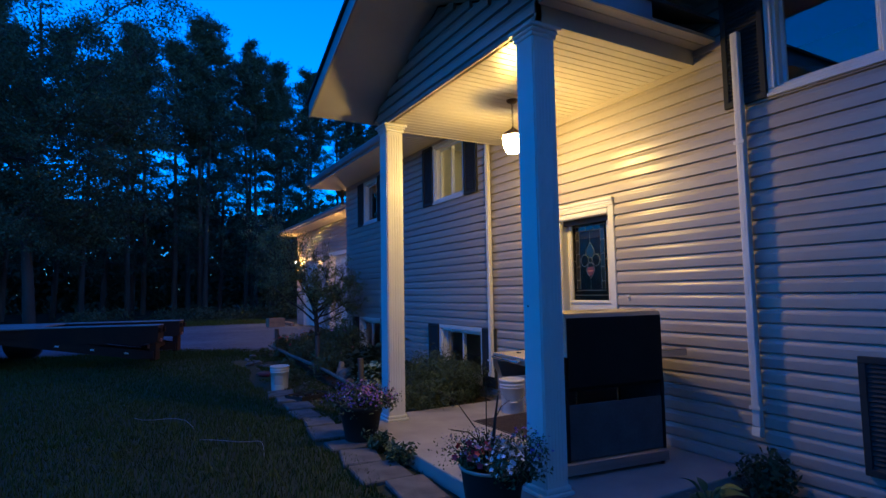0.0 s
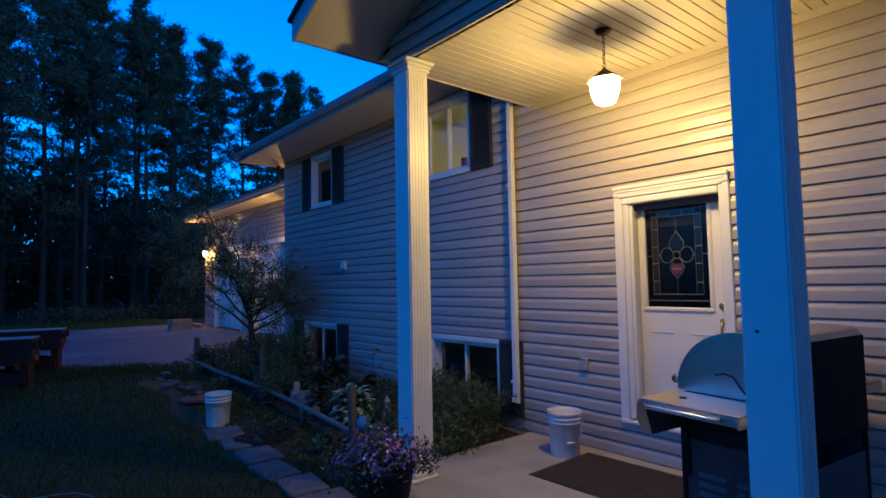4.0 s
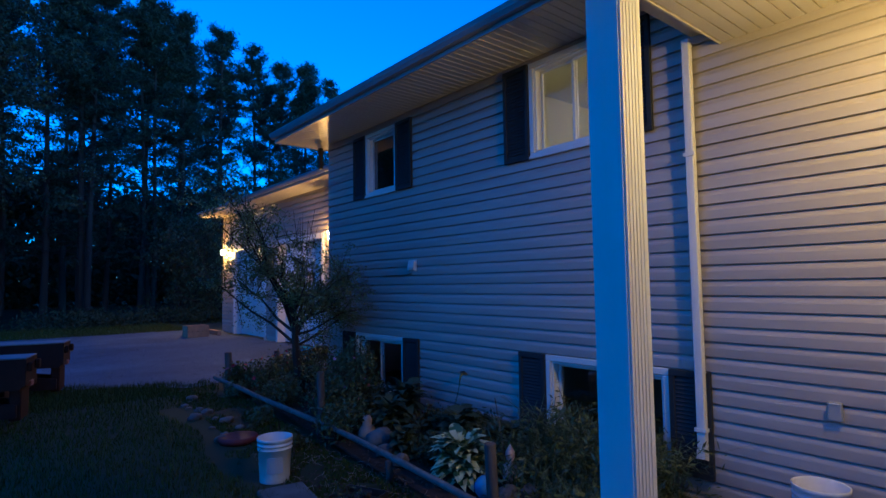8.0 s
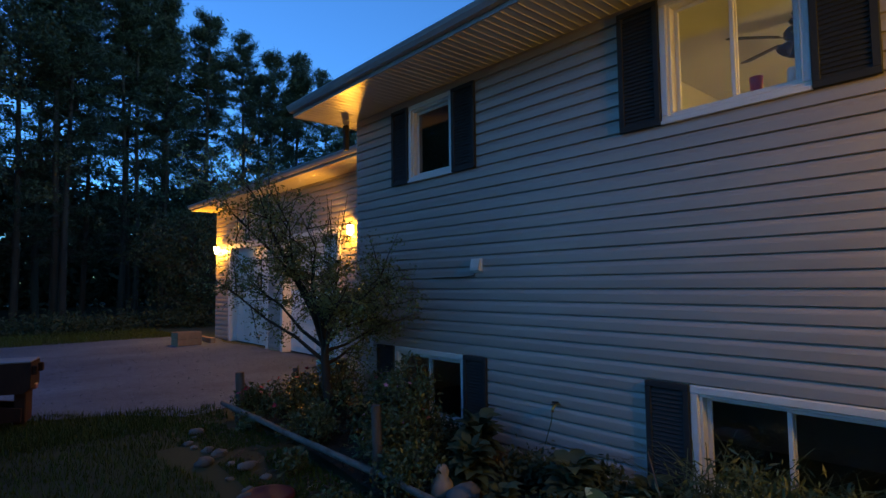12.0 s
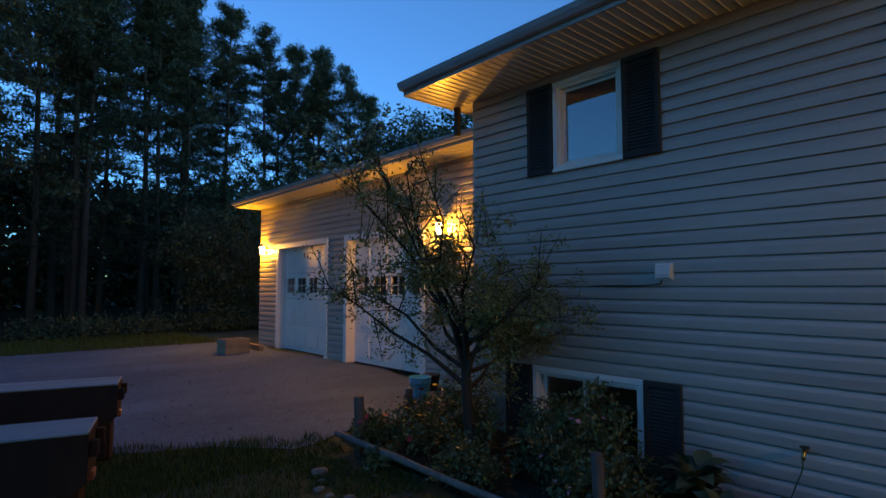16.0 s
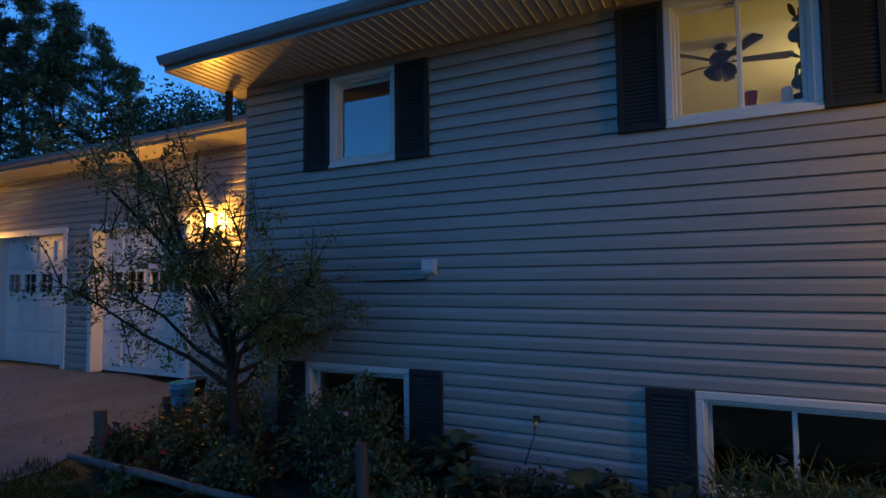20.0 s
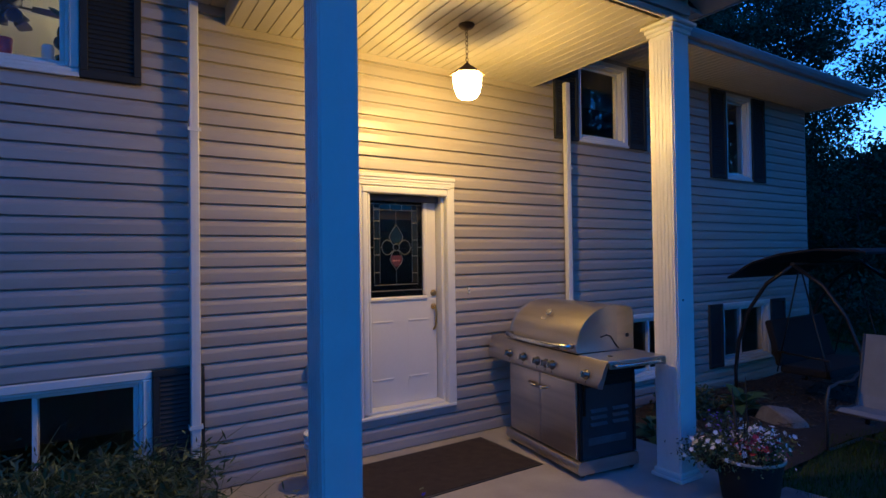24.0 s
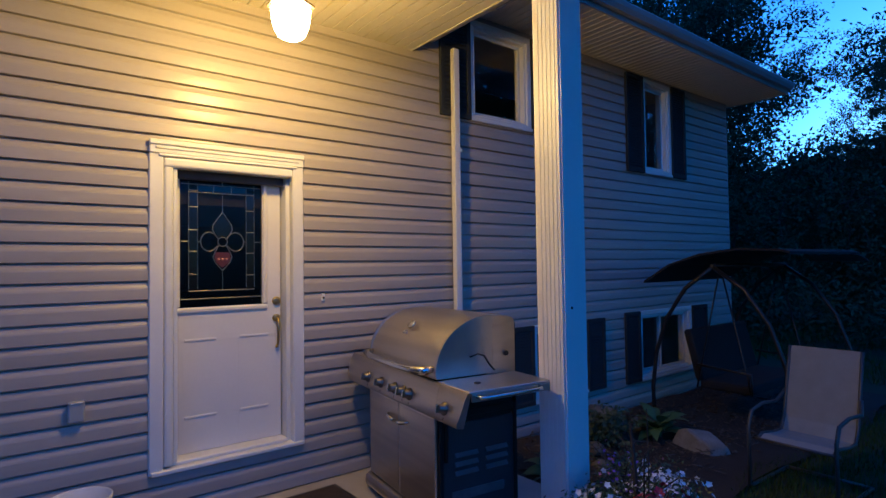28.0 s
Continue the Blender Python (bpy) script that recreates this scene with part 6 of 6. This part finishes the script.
CANOPY = material("dark_canopy_cloth", (0.012, 0.01, 0.01), 0.95, color2=(0.018, 0.015, 0.013), scale=3, fine=80, bump=0.2)
s0 = thing("garden_swing", (2.8, -1.25, land(2.8, -1.2)), "dark canopied garden swing seat standing by the wall", "swing")
for y in (-0.95, 0.95):
    part("leg_frame", joined(tube(bmesh.new(), [(-0.74, y, 0.02), (-0.75, y, 0.4), (-0.7, y, 0.8), (-0.56, y, 1.22), (-0.32, y, 1.58), (0.0, y, 1.82)], 0.024, 8), tube(bmesh.new(), [(0.74, y, 0.02), (0.75, y, 0.4), (0.7, y, 0.8), (0.56, y, 1.22), (0.32, y, 1.58), (0.0, y, 1.82)], 0.024, 8)), SWINGM, s0)
    part("ground_runner", tube(bmesh.new(), [(-0.8, y, 0.03), (0.8, y, 0.03)], 0.022, 8), SWINGM, s0)
part("top_bar", tube(bmesh.new(), [(0, -0.98, 1.83), (0, 0.98, 1.83)], 0.024, 8), SWINGM, s0)
arc = [(0.78, 1.66), (0.45, 1.86), (0.1, 1.97), (-0.3, 2.02), (-0.7, 2.0), (-0.8, 1.97)]
part("canopy", prism(arc + [(a, b - 0.025) for a, b in arc[::-1]], "y", -1.05, 1.05), CANOPY, s0, "dark bowed cloth canopy")
part("canopy_flap", moved(box(-0.3, 0.3, -0.35, 0.0, 0, 0.012), Matrix.Translation((-0.5, -1.06, 1.93)) @ Matrix.Rotation(radians(12), 4, "X")), BLUEM, s0, "pale flap at the canopy's end")
part("bench_seat", box(-0.28, 0.3, -0.72, 0.72, 0.42, 0.52, 0.03, 2), CANOPY, s0)
part("bench_back", moved(box(-0.05, 0.05, -0.72, 0.72, 0, 0.6, 0.03, 2), Matrix.Translation((0.3, 0, 0.5)) @ Matrix.Rotation(radians(14), 4, "Y")), CANOPY, s0)
for y in (-0.78, 0.78):
    part("hanger", joined(tube(bmesh.new(), [(0, y, 1.82), (-0.26, y, 0.62), (-0.28, y, 0.44)], 0.01, 6), tube(bmesh.new(), [(0, y, 1.82), (0.3, y, 0.44)], 0.01, 6)), SWINGM, s0)
    part("arm_rest", tube(bmesh.new(), [(-0.3, y, 0.44), (-0.3, y, 0.66), (0.3, y, 0.7)], 0.014, 8), SWINGM, s0)
leaf_clump("broad_leaf_plant", (3.1, 0.35, land(3.1, 0.4) + 0.04), "pale broad-leaved plant in the mulch bed", HOSTA, 22, 0.26, 0.14, 0.18, 33, None, "broad-leaved plants")
leaf_clump("broad_leaf_plant", (2.95, 2.2, land(3, 2.3) + 0.04), "green broad-leaved plant behind the porch post", HOSTA, 22, 0.17, 0.1, 0.22, 34, None, "broad-leaved plants")
bush("dark_shrub", (3.72, 2.22, land(3.7, 2.2) + 0.03), "low dark shrub at the foot of the downspout", DARKLEAF, 0.22, 0.36, 44, 0.03, 72, None, "wall shrubs")
bush("dark_shrub", (3.35, 1.05, land(3.3, 1.1) + 0.03), "low dark shrub in the mulch bed by the wall", DARKLEAF, 0.4, 0.34, 60, 0.035, 73, None, "wall shrubs")
bush("mulch_weeds", (2.75, 1.55, land(2.7, 1.5) + 0.03), "sparse dry flower stems in the mulch bed", SHRUBLEAF, 0.45, 0.26, 18, 0.018, 71, ((PINK, 8, 0.016),))
tw = bmesh.new()
for k in range(90):
    x, y, a = sr.uniform(2.2, 3.9), sr.uniform(-0.4, 2.2), sr.uniform(0, 6.28)
    L = sr.uniform(0.05, 0.2)
    tube(tw, [(x, y, land(x, y) + 0.075), (x + L * math.cos(a), y + L * math.sin(a), land(x, y) + 0.085 + sr.uniform(0, 0.03))], 0.005, 4)
tagged(new("mulch_twigs", mesh_of("mulch_twigs", tw, WOODGREY)), "dry twigs and bark chips strewn on the mulch", "twigs", kind="stuff")

CHIP = material("bark_chip", (0.11, 0.075, 0.05), 0.95, color2=(0.05, 0.035, 0.025), scale=9, spread=0.6, island=True)
cv, cf = [], []
for k in range(7200):
    x, y = (sr.uniform(2.0, 3.95), sr.uniform(-3.2, 2.3)) if k % 2 else (sr.uniform(1.65, 3.95), sr.uniform(6.4, 13.2))
    a, L, w = sr.uniform(0, 6.28), sr.uniform(0.012, 0.045), sr.uniform(0.006, 0.016)
    z = land(x, y) + (0.012 if x < 2.35 else 0.05 + 0.06 * noise.noise(Vector((x * 2, y * 2, 1))) if k % 2 == 0 else 0.04 + 0.05 * noise.noise(Vector((x * 2, y * 2, 1)))) + 0.008
    p, q = Vector((math.cos(a), math.sin(a), sr.normal(0, 0.35))) * L, Vector((-math.sin(a), math.cos(a), sr.normal(0, 0.35))) * w
    c, i = Vector((x, y, z)), len(cv)
    cv += [tuple(c - p), tuple(c + q), tuple(c + p), tuple(c - q), tuple(c + Vector((0, 0, 0.006)))]
    cf += [(i, i + 1, i + 4), (i + 1, i + 2, i + 4), (i + 2, i + 3, i + 4), (i + 3, i, i + 4)]
tagged(new("mulch_chips", raw_mesh("mulch_chips", cv, cf, CHIP)), "brown bark chips covering the beds", "mulch", kind="stuff")

STRAW = material("dry_straw", (0.3, 0.27, 0.2), 0.9, color2=(0.16, 0.14, 0.1), scale=9, spread=0.4, island=True)
st = bmesh.new()
for k in range(240):
    x, y, a, L, up = sr.uniform(1.55, 2.35), sr.uniform(5.9, 10.6), sr.uniform(0, 6.28), sr.uniform(0.04, 0.13), sr.uniform(0.0, 0.05)
    z = land(x, y) + 0.02
    tube(st, [(x, y, z), (x + 0.5 * L * math.cos(a), y + 0.5 * L * math.sin(a), z + up), (x + L * math.cos(a + 0.7), y + L * math.sin(a + 0.7), z + 0.01)], 0.002, 4, False)
tagged(new("dry_straw", mesh_of("dry_straw", st, STRAW)), "pale dry stalks strewn between pavers and bed", "straw", kind="stuff")

# ---- flatbed trailer on the drive ----
RUST = material("dark_rusty_steel", (0.018, 0.013, 0.012), 0.85, 0.0, color2=(0.05, 0.022, 0.014), scale=3, fine=40, bump=0.3, spec=0.15)
PLANK = material("weathered_deck_plank", (0.24, 0.24, 0.25), 0.7, color2=(0.15, 0.15, 0.155), scale=2, fine=40, bump=0.3, spread=0.15, stretch=(0.4, 3, 1))
ang = math.atan2(0.266, -0.964)
tr = thing("flatbed_trailer", Matrix.Translation((0.06, 13.02, land(0, 13.2))) @ Matrix.Rotation(ang, 4, "Z"), "dark steel flatbed trailer with plank deck and folded ramps", "trailer")
TD = 1.27 - land(0, 13.2)
for s in (-1, 1):
    y0, y1 = sorted((s * 0.72, s * 1.165))
    rp = part("ramp", prism([(0.0, TD - 0.02), (2.3, TD - 0.02), (2.3, TD - 0.2), (1.5, TD - 0.33), (0.06, TD - 0.36), (0.0, TD - 0.3)], "y", y0, y1), RUST, tr, "dark steel dovetail side")
    for e in (y0, y1 - 0.05):
        part("ramp_strut", prism([(0.08, TD - 0.66), (0.34, TD - 0.66), (3.0, TD - 0.24), (3.0, TD - 0.12), (2.5, TD - 0.16), (0.08, TD - 0.52)], "y", e, e + 0.05), RUST, rp)
    for x in (0.55, 1.15, 1.75):
        z = TD - 0.6 + 0.148 * (x - 0.08)
        part("reflector", moved(box(-0.035, 0.035, -0.003, 0.003, -0.014, 0.014), Matrix.Translation((x, s * 1.17, z)) @ Matrix.Rotation(-0.147, 4, "Y")), PLASTIC, rp, "small pale reflector strip")
    part("ramp_foot", box(0.05, 0.16, y0 + 0.06, y1 - 0.06, TD - 0.7, TD - 0.36, 0.01), RUST, rp)
    for e in (y0 + 0.03, y1 - 0.09):
        part("hinge_lug", box(-0.05, 0.0, e, e + 0.06, TD - 0.16, TD - 0.06, 0.008), RUST, rp)
    part("ramp_plank", box(0.0, 2.35, y0 - 0.004, y1 + 0.004, TD - 0.018, TD, 0.006), PLANK, rp)
    part("tail_lamp", box(-0.02, 0.03, s * 0.95 - 0.06, s * 0.95 + 0.06, TD - 0.34, TD - 0.28, 0.008), material("dull_lamp_lens", (0.3, 0.1, 0.06), 0.3), rp)
    part("side_beam", joined(box(2.3, 8.2, s * 1.14 - 0.025, s * 1.14 + 0.025, TD - 0.22, TD - 0.03), box(2.3, 8.2, s * 1.14 - 0.06, s * 1.14 + 0.06, TD - 0.045, TD - 0.03)), RUST, tr)
    for x in (2.75, 3.55, 4.35, 5.4, 6.5):
        part("marker_strip", box(x, x + 0.22, s * 1.142 + s * 0.026 - 0.003, s * 1.142 + s * 0.026 + 0.003, TD - 0.15, TD - 0.11), PLASTIC, tr)
    for x in (3.2, 4.1):
        w = part("wheel", moved(lathe([(0.2, -0.11), (0.36, -0.11), (0.39, -0.07), (0.39, 0.07), (0.36, 0.11), (0.2, 0.11)], 26), Matrix.Translation((x, s * 0.93, 0.39)) @ Matrix.Rotation(radians(90), 4, "X")), BLACKM, tr)
        part("rim", moved(lathe([(0.2, -0.06), (0.2, 0.06), (0.08, 0.07), (0.07, 0.1)], 20), Matrix.Translation((x, s * 0.95, 0.39)) @ Matrix.Rotation(radians(-90 * s), 4, "X")), RUST, w)
for k in range(10):
    part("deck_plank", box(2.36, 8.2, -1.1 + 0.22 * k, -1.1 + 0.22 * k + 0.21, TD - 0.03, TD, 0.006), PLANK, tr)
for k in range(7):
    part("cross_member", box(2.5 + 0.9 * k, 2.56 + 0.9 * k, -1.1, 1.1, TD - 0.17, TD - 0.035), RUST, tr)
part("rear_bumper", box(0.3, 0.42, -0.72, 0.72, TD - 0.55, TD - 0.42, 0.01), RUST, tr)
part("drawbar", joined(box(8.2, 9.8, -0.08, 0.08, TD - 0.3, TD - 0.12), box(9.4, 9.5, -0.05, 0.05, -TD * 0 - 0.0, TD - 0.3)), RUST, tr)
rack = thing("pallet_stack", Matrix.Translation((-4.6, 14.3, 1.27)) @ Matrix.Rotation(ang, 4, "Z"), "stack of old pale boards lying on the trailer", "boards")
for k in range(3):
    for j in range(4):
        part("board", box(-1.2 + 0.1 * k, 1.3 - 0.05 * k, -0.5 + 0.26 * j, -0.3 + 0.26 * j, 0.002 + 0.12 * k, 0.03 + 0.12 * k, 0.004), PLANK, rack)
    for x in (-0.9, 0.0, 0.9):
        part("bearer", box(x - 0.04, x + 0.04, -0.5, 0.5, 0.03 + 0.12 * k, 0.12 + 0.12 * k), PLANK, rack)

# planter box and timber edging by the garage
BOXWOOD = material("tan_cedar_board", (0.42, 0.27, 0.165), 0.85, color2=(0.24, 0.165, 0.11), scale=4, fine=60, bump=0.3, spread=0.1)
pb = thing("wooden_planter", pose(3.93, 20.7, land(3.93, 20.7) + 0.012, 0, 0, 4) @ Matrix.Diagonal((0.72, 0.9, 1, 1)), "low tan wooden planter box on the gravel", "planter")
for k in range(2):
    for a, b, c2, d in ((-0.4, 0.4, -0.25, -0.22), (-0.4, 0.4, 0.22, 0.25), (-0.4, -0.37, -0.22, 0.22), (0.37, 0.4, -0.22, 0.22)):
        part("board", box(a, b, c2, d, 0.165 * k, 0.165 * k + 0.16, 0.004), BOXWOOD, pb)
part("soil", box(-0.37, 0.37, -0.22, 0.22, 0.0, 0.28), SOIL, pb)
solid("timber_edging", box(-0.06, 0.06, -0.7, 0.7, 0, 0.14, 0.01), BOXWOOD, "low timber edging beside the planter", "timber", place=(4.55, 21.3, land(4.5, 21.3)))
solid("timber_edging", box(-0.5, 0.5, -0.05, 0.05, 0, 0.12, 0.01), WOODGREY, "dark timber edging at the end of the bed", "timber", place=(3.45, 13.25, land(3.5, 13.2)))
solid("nursery_pot", lathe([(0.1, 0), (0.135, 0.22), (0.14, 0.22), (0.14, 0.25), (0.12, 0.25), (0.001, 0.2)], 18), BLACKM, "dark plastic nursery pot by the garage wall", "pot", place=(4.75, 14.6, land(4.7, 14.6) + 0.012))

# ---- the lit bedroom ----
FANM = material("dark_fan_metal", (0.035, 0.026, 0.02), 0.5, 0.0)
fan = thing("ceiling_fan", (6.0, 7.7, 4.758), "dark bladed ceiling fan with lamp shades, at rest", "fan")
part("canopy", lathe([(0.06, 0.0), (0.075, -0.015), (0.06, -0.04), (0.02, -0.055)], 18), FANM, fan)
part("rod", tube(bmesh.new(), [(0, 0, -0.05), (0, 0, -0.08)], 0.018, 8), FANM, fan)
part("motor", lathe([(0.03, -0.075), (0.09, -0.09), (0.125, -0.13), (0.125, -0.18), (0.08, -0.22), (0.045, -0.25)], 22), FANM, fan)
for k in range(5):
    turn = Matrix.Translation((0, 0, -0.19)) @ Matrix.Rotation(radians(-80 + 72 * k), 4, "Z") @ Matrix.Rotation(radians(-13), 4, "X")
    bl = part("blade", moved(prism([(0.2, -0.045), (0.66, -0.068), (0.7, -0.05), (0.7, 0.05), (0.66, 0.068), (0.2, 0.045)], "z", -0.004, 0.004), turn), FANM, fan)
    part("blade_arm", moved(box(0.1, 0.24, -0.018, 0.018, -0.012, -0.005, 0.002), turn), FANM, bl)
for k in range(4):
    a = radians(30 + 90 * k)
    part("shade", moved(lathe([(0.022, 0), (0.045, -0.04), (0.068, -0.1), (0.075, -0.13), (0.07, -0.13), (0.03, -0.02)], 16), Matrix.Translation((0.06 * math.cos(a), 0.06 * math.sin(a), -0.235)) @ Matrix.Rotation(a, 4, "Z") @ Matrix.Rotation(radians(-38), 4, "Y")), FANM, fan)
SLINGLAMP = material("pale_lampshade", (0.7, 0.62, 0.5), 0.8)
fl = thing("floor_lamp", (6.6, 6.15, 2.6), "lit floor lamp with a pale shade in the bedroom", "lamp")
part("base", lathe([(0.14, 0), (0.14, 0.015), (0.03, 0.03)], 20), FANM, fl), part("pole", tube(bmesh.new(), [(0, 0, 0.03), (0, 0, 1.45)], 0.012, 8), FANM, fl)
part("shade", lathe([(0.2, 1.38), (0.14, 1.66), (0.138, 1.66), (0.198, 1.38)], 24), SLINGLAMP, fl).visible_shadow = False
ledge = solid("window_ledge", box(4.182, 4.42, 6.95, 8.25, 3.46, 3.49, 0.006), WHITE, "white inner window ledge", "ledge", kind="structure")
solid("red_cup", lathe([(0.042, 0), (0.05, 0.17), (0.046, 0.17), (0.001, 0.01)], 18), material("red_plastic", (0.6, 0.03, 0.04), 0.4), "red plastic cup on the window ledge", "cup", place=(4.25, 7.52, 3.49))
solid("glass_jar", lathe([(0.04, 0), (0.04, 0.15), (0.03, 0.17), (0.025, 0.17), (0.001, 0.02)], 18), PLASTIC, "pale jar on the window ledge", "jar", place=(4.25, 7.27, 3.49))
hang = thing("potted_succulent", (4.26, 7.17, 3.49), "dark round-leaved succulent on the window ledge", "plant")
part("pot", lathe([(0.045, 0), (0.06, 0.1), (0.055, 0.1), (0.001, 0.085)], 16), POT, hang)
part("stalk", tube(bmesh.new(), [(0, 0, 0.08), (0.01, -0.01, 0.35), (0, 0, 0.8)], [0.014, 0.011, 0.006], 6), BARK, hang)
for k in range(9):
    disc = lathe([(0.001, -0.012), (0.04, -0.008), (0.06, 0.0), (0.04, 0.008), (0.001, 0.012)], 12)
    part("leaf", moved(disc, Matrix.Translation((0.02 * math.sin(k), 0.035 * math.sin(k * 2.6) + 0.01, 0.2 + 0.075 * k)) @ Matrix.Rotation(k * 1.3, 4, "Z") @ Matrix.Rotation(radians(62 + 20 * math.sin(k * 1.7)), 4, "Y")), DARKLEAF, hang)

# ---- grass, past counting ----
gr = np.random.default_rng(23)


def turf(name, label, n, x0, x1, y0, y1, h, keep):
    x, y = gr.uniform(x0, x1, n), gr.uniform(y0, y1, n)
    pts = [(a, b) for a, b in zip(x, y) if keep(a, b)]
    k = len(pts)
    base = np.array([(a, b, land(a, b) - 0.005) for a, b in pts])
    a, L, w = gr.uniform(0, 6.283, k), h * gr.uniform(0.5, 1.25, k), gr.uniform(0.003, 0.007, k)
    side = np.stack([-np.sin(a), np.cos(a), 0 * a], 1) * w[:, None]
    lean = np.stack([np.cos(a), np.sin(a), 0 * a], 1) * (L * gr.uniform(0.1, 0.8, k))[:, None]
    tip = base + lean + np.stack([0 * a, 0 * a, L], 1)
    v = np.stack([base - side, base + side, tip], 1).reshape(-1, 3)
    tagged(new(name, raw_mesh(name, v.tolist(), np.arange(3 * k).reshape(-1, 3).tolist(), GRASS)), label, "grass", kind="stuff")


turf("lawn_grass", "short dark mown grass", 120000, -4.5, 1.6, 1.0, 13.8, 0.07, lambda x, y: x < 1.25 + 0.1 * math.sin(y * 3) or y > 12.2)
turf("lawn_grass", "short dark grass behind the porch", 25000, 0.0, 2.4, -4.5, 2.4, 0.08, lambda x, y: x < 2.0 + 0.1 * math.sin(y * 3))
turf("rough_grass", "rough unmown grass south of the house", 34000, -3.0, 9.0, -13.0, -4.3, 0.17, lambda x, y: noise.noise(Vector((x * 0.6, y * 0.6, 5))) > -0.25)
turf("weedy_strip", "ragged weeds and grass between the pavers and the bed", 26000, 1.55, 2.4, 5.2, 13.0, 0.055, lambda x, y: noise.noise(Vector((x * 3, y * 2.2, 9))) > -0.12 and x < 2.3)
turf("paver_weeds", "short weeds in the joints of the pavers", 16000, 1.1, 1.8, 2.2, 10.2, 0.04, lambda x, y: noise.noise(Vector((x * 5, y * 4, 2))) > 0.12)
turf("verge_grass", "long grass at the edge of the drive", 30000, -14, 4.5, 23.2, 26.5, 0.16, lambda x, y: True)
turf("edge_tufts", "ragged grass tufts where lawn meets gravel", 26000, -5, 2.2, 12.9, 15.0, 0.09, lambda x, y: y < 13.5 + min(1.1, max(0, 1.9 - x) * 0.5) + 0.25 * noise.noise(Vector((x * 2, y * 2, 0))))
chips = bmesh.new()
for k in range(900):
    x, y = gr.uniform(-4, 5), gr.uniform(13.9, 23)
    s = gr.uniform(0.012, 0.035)
    q = Vector((x, y, land(x, y) + 0.015))
    vs = [chips.verts.new(q + Vector(p) * s) for p in ((1, 0.1, -0.2), (-0.4, 0.9, -0.2), (-0.7, -0.8, -0.2), (0.1, 0.0, 0.6))]
    for t in ((0, 1, 3), (1, 2, 3), (2, 0, 3)):
        chips.faces.new([vs[i] for i in t])
tagged(new("loose_gravel", mesh_of("loose_gravel", chips, GRAVEL)), "loose stones scattered on the gravel drive", "gravel", kind="stuff")
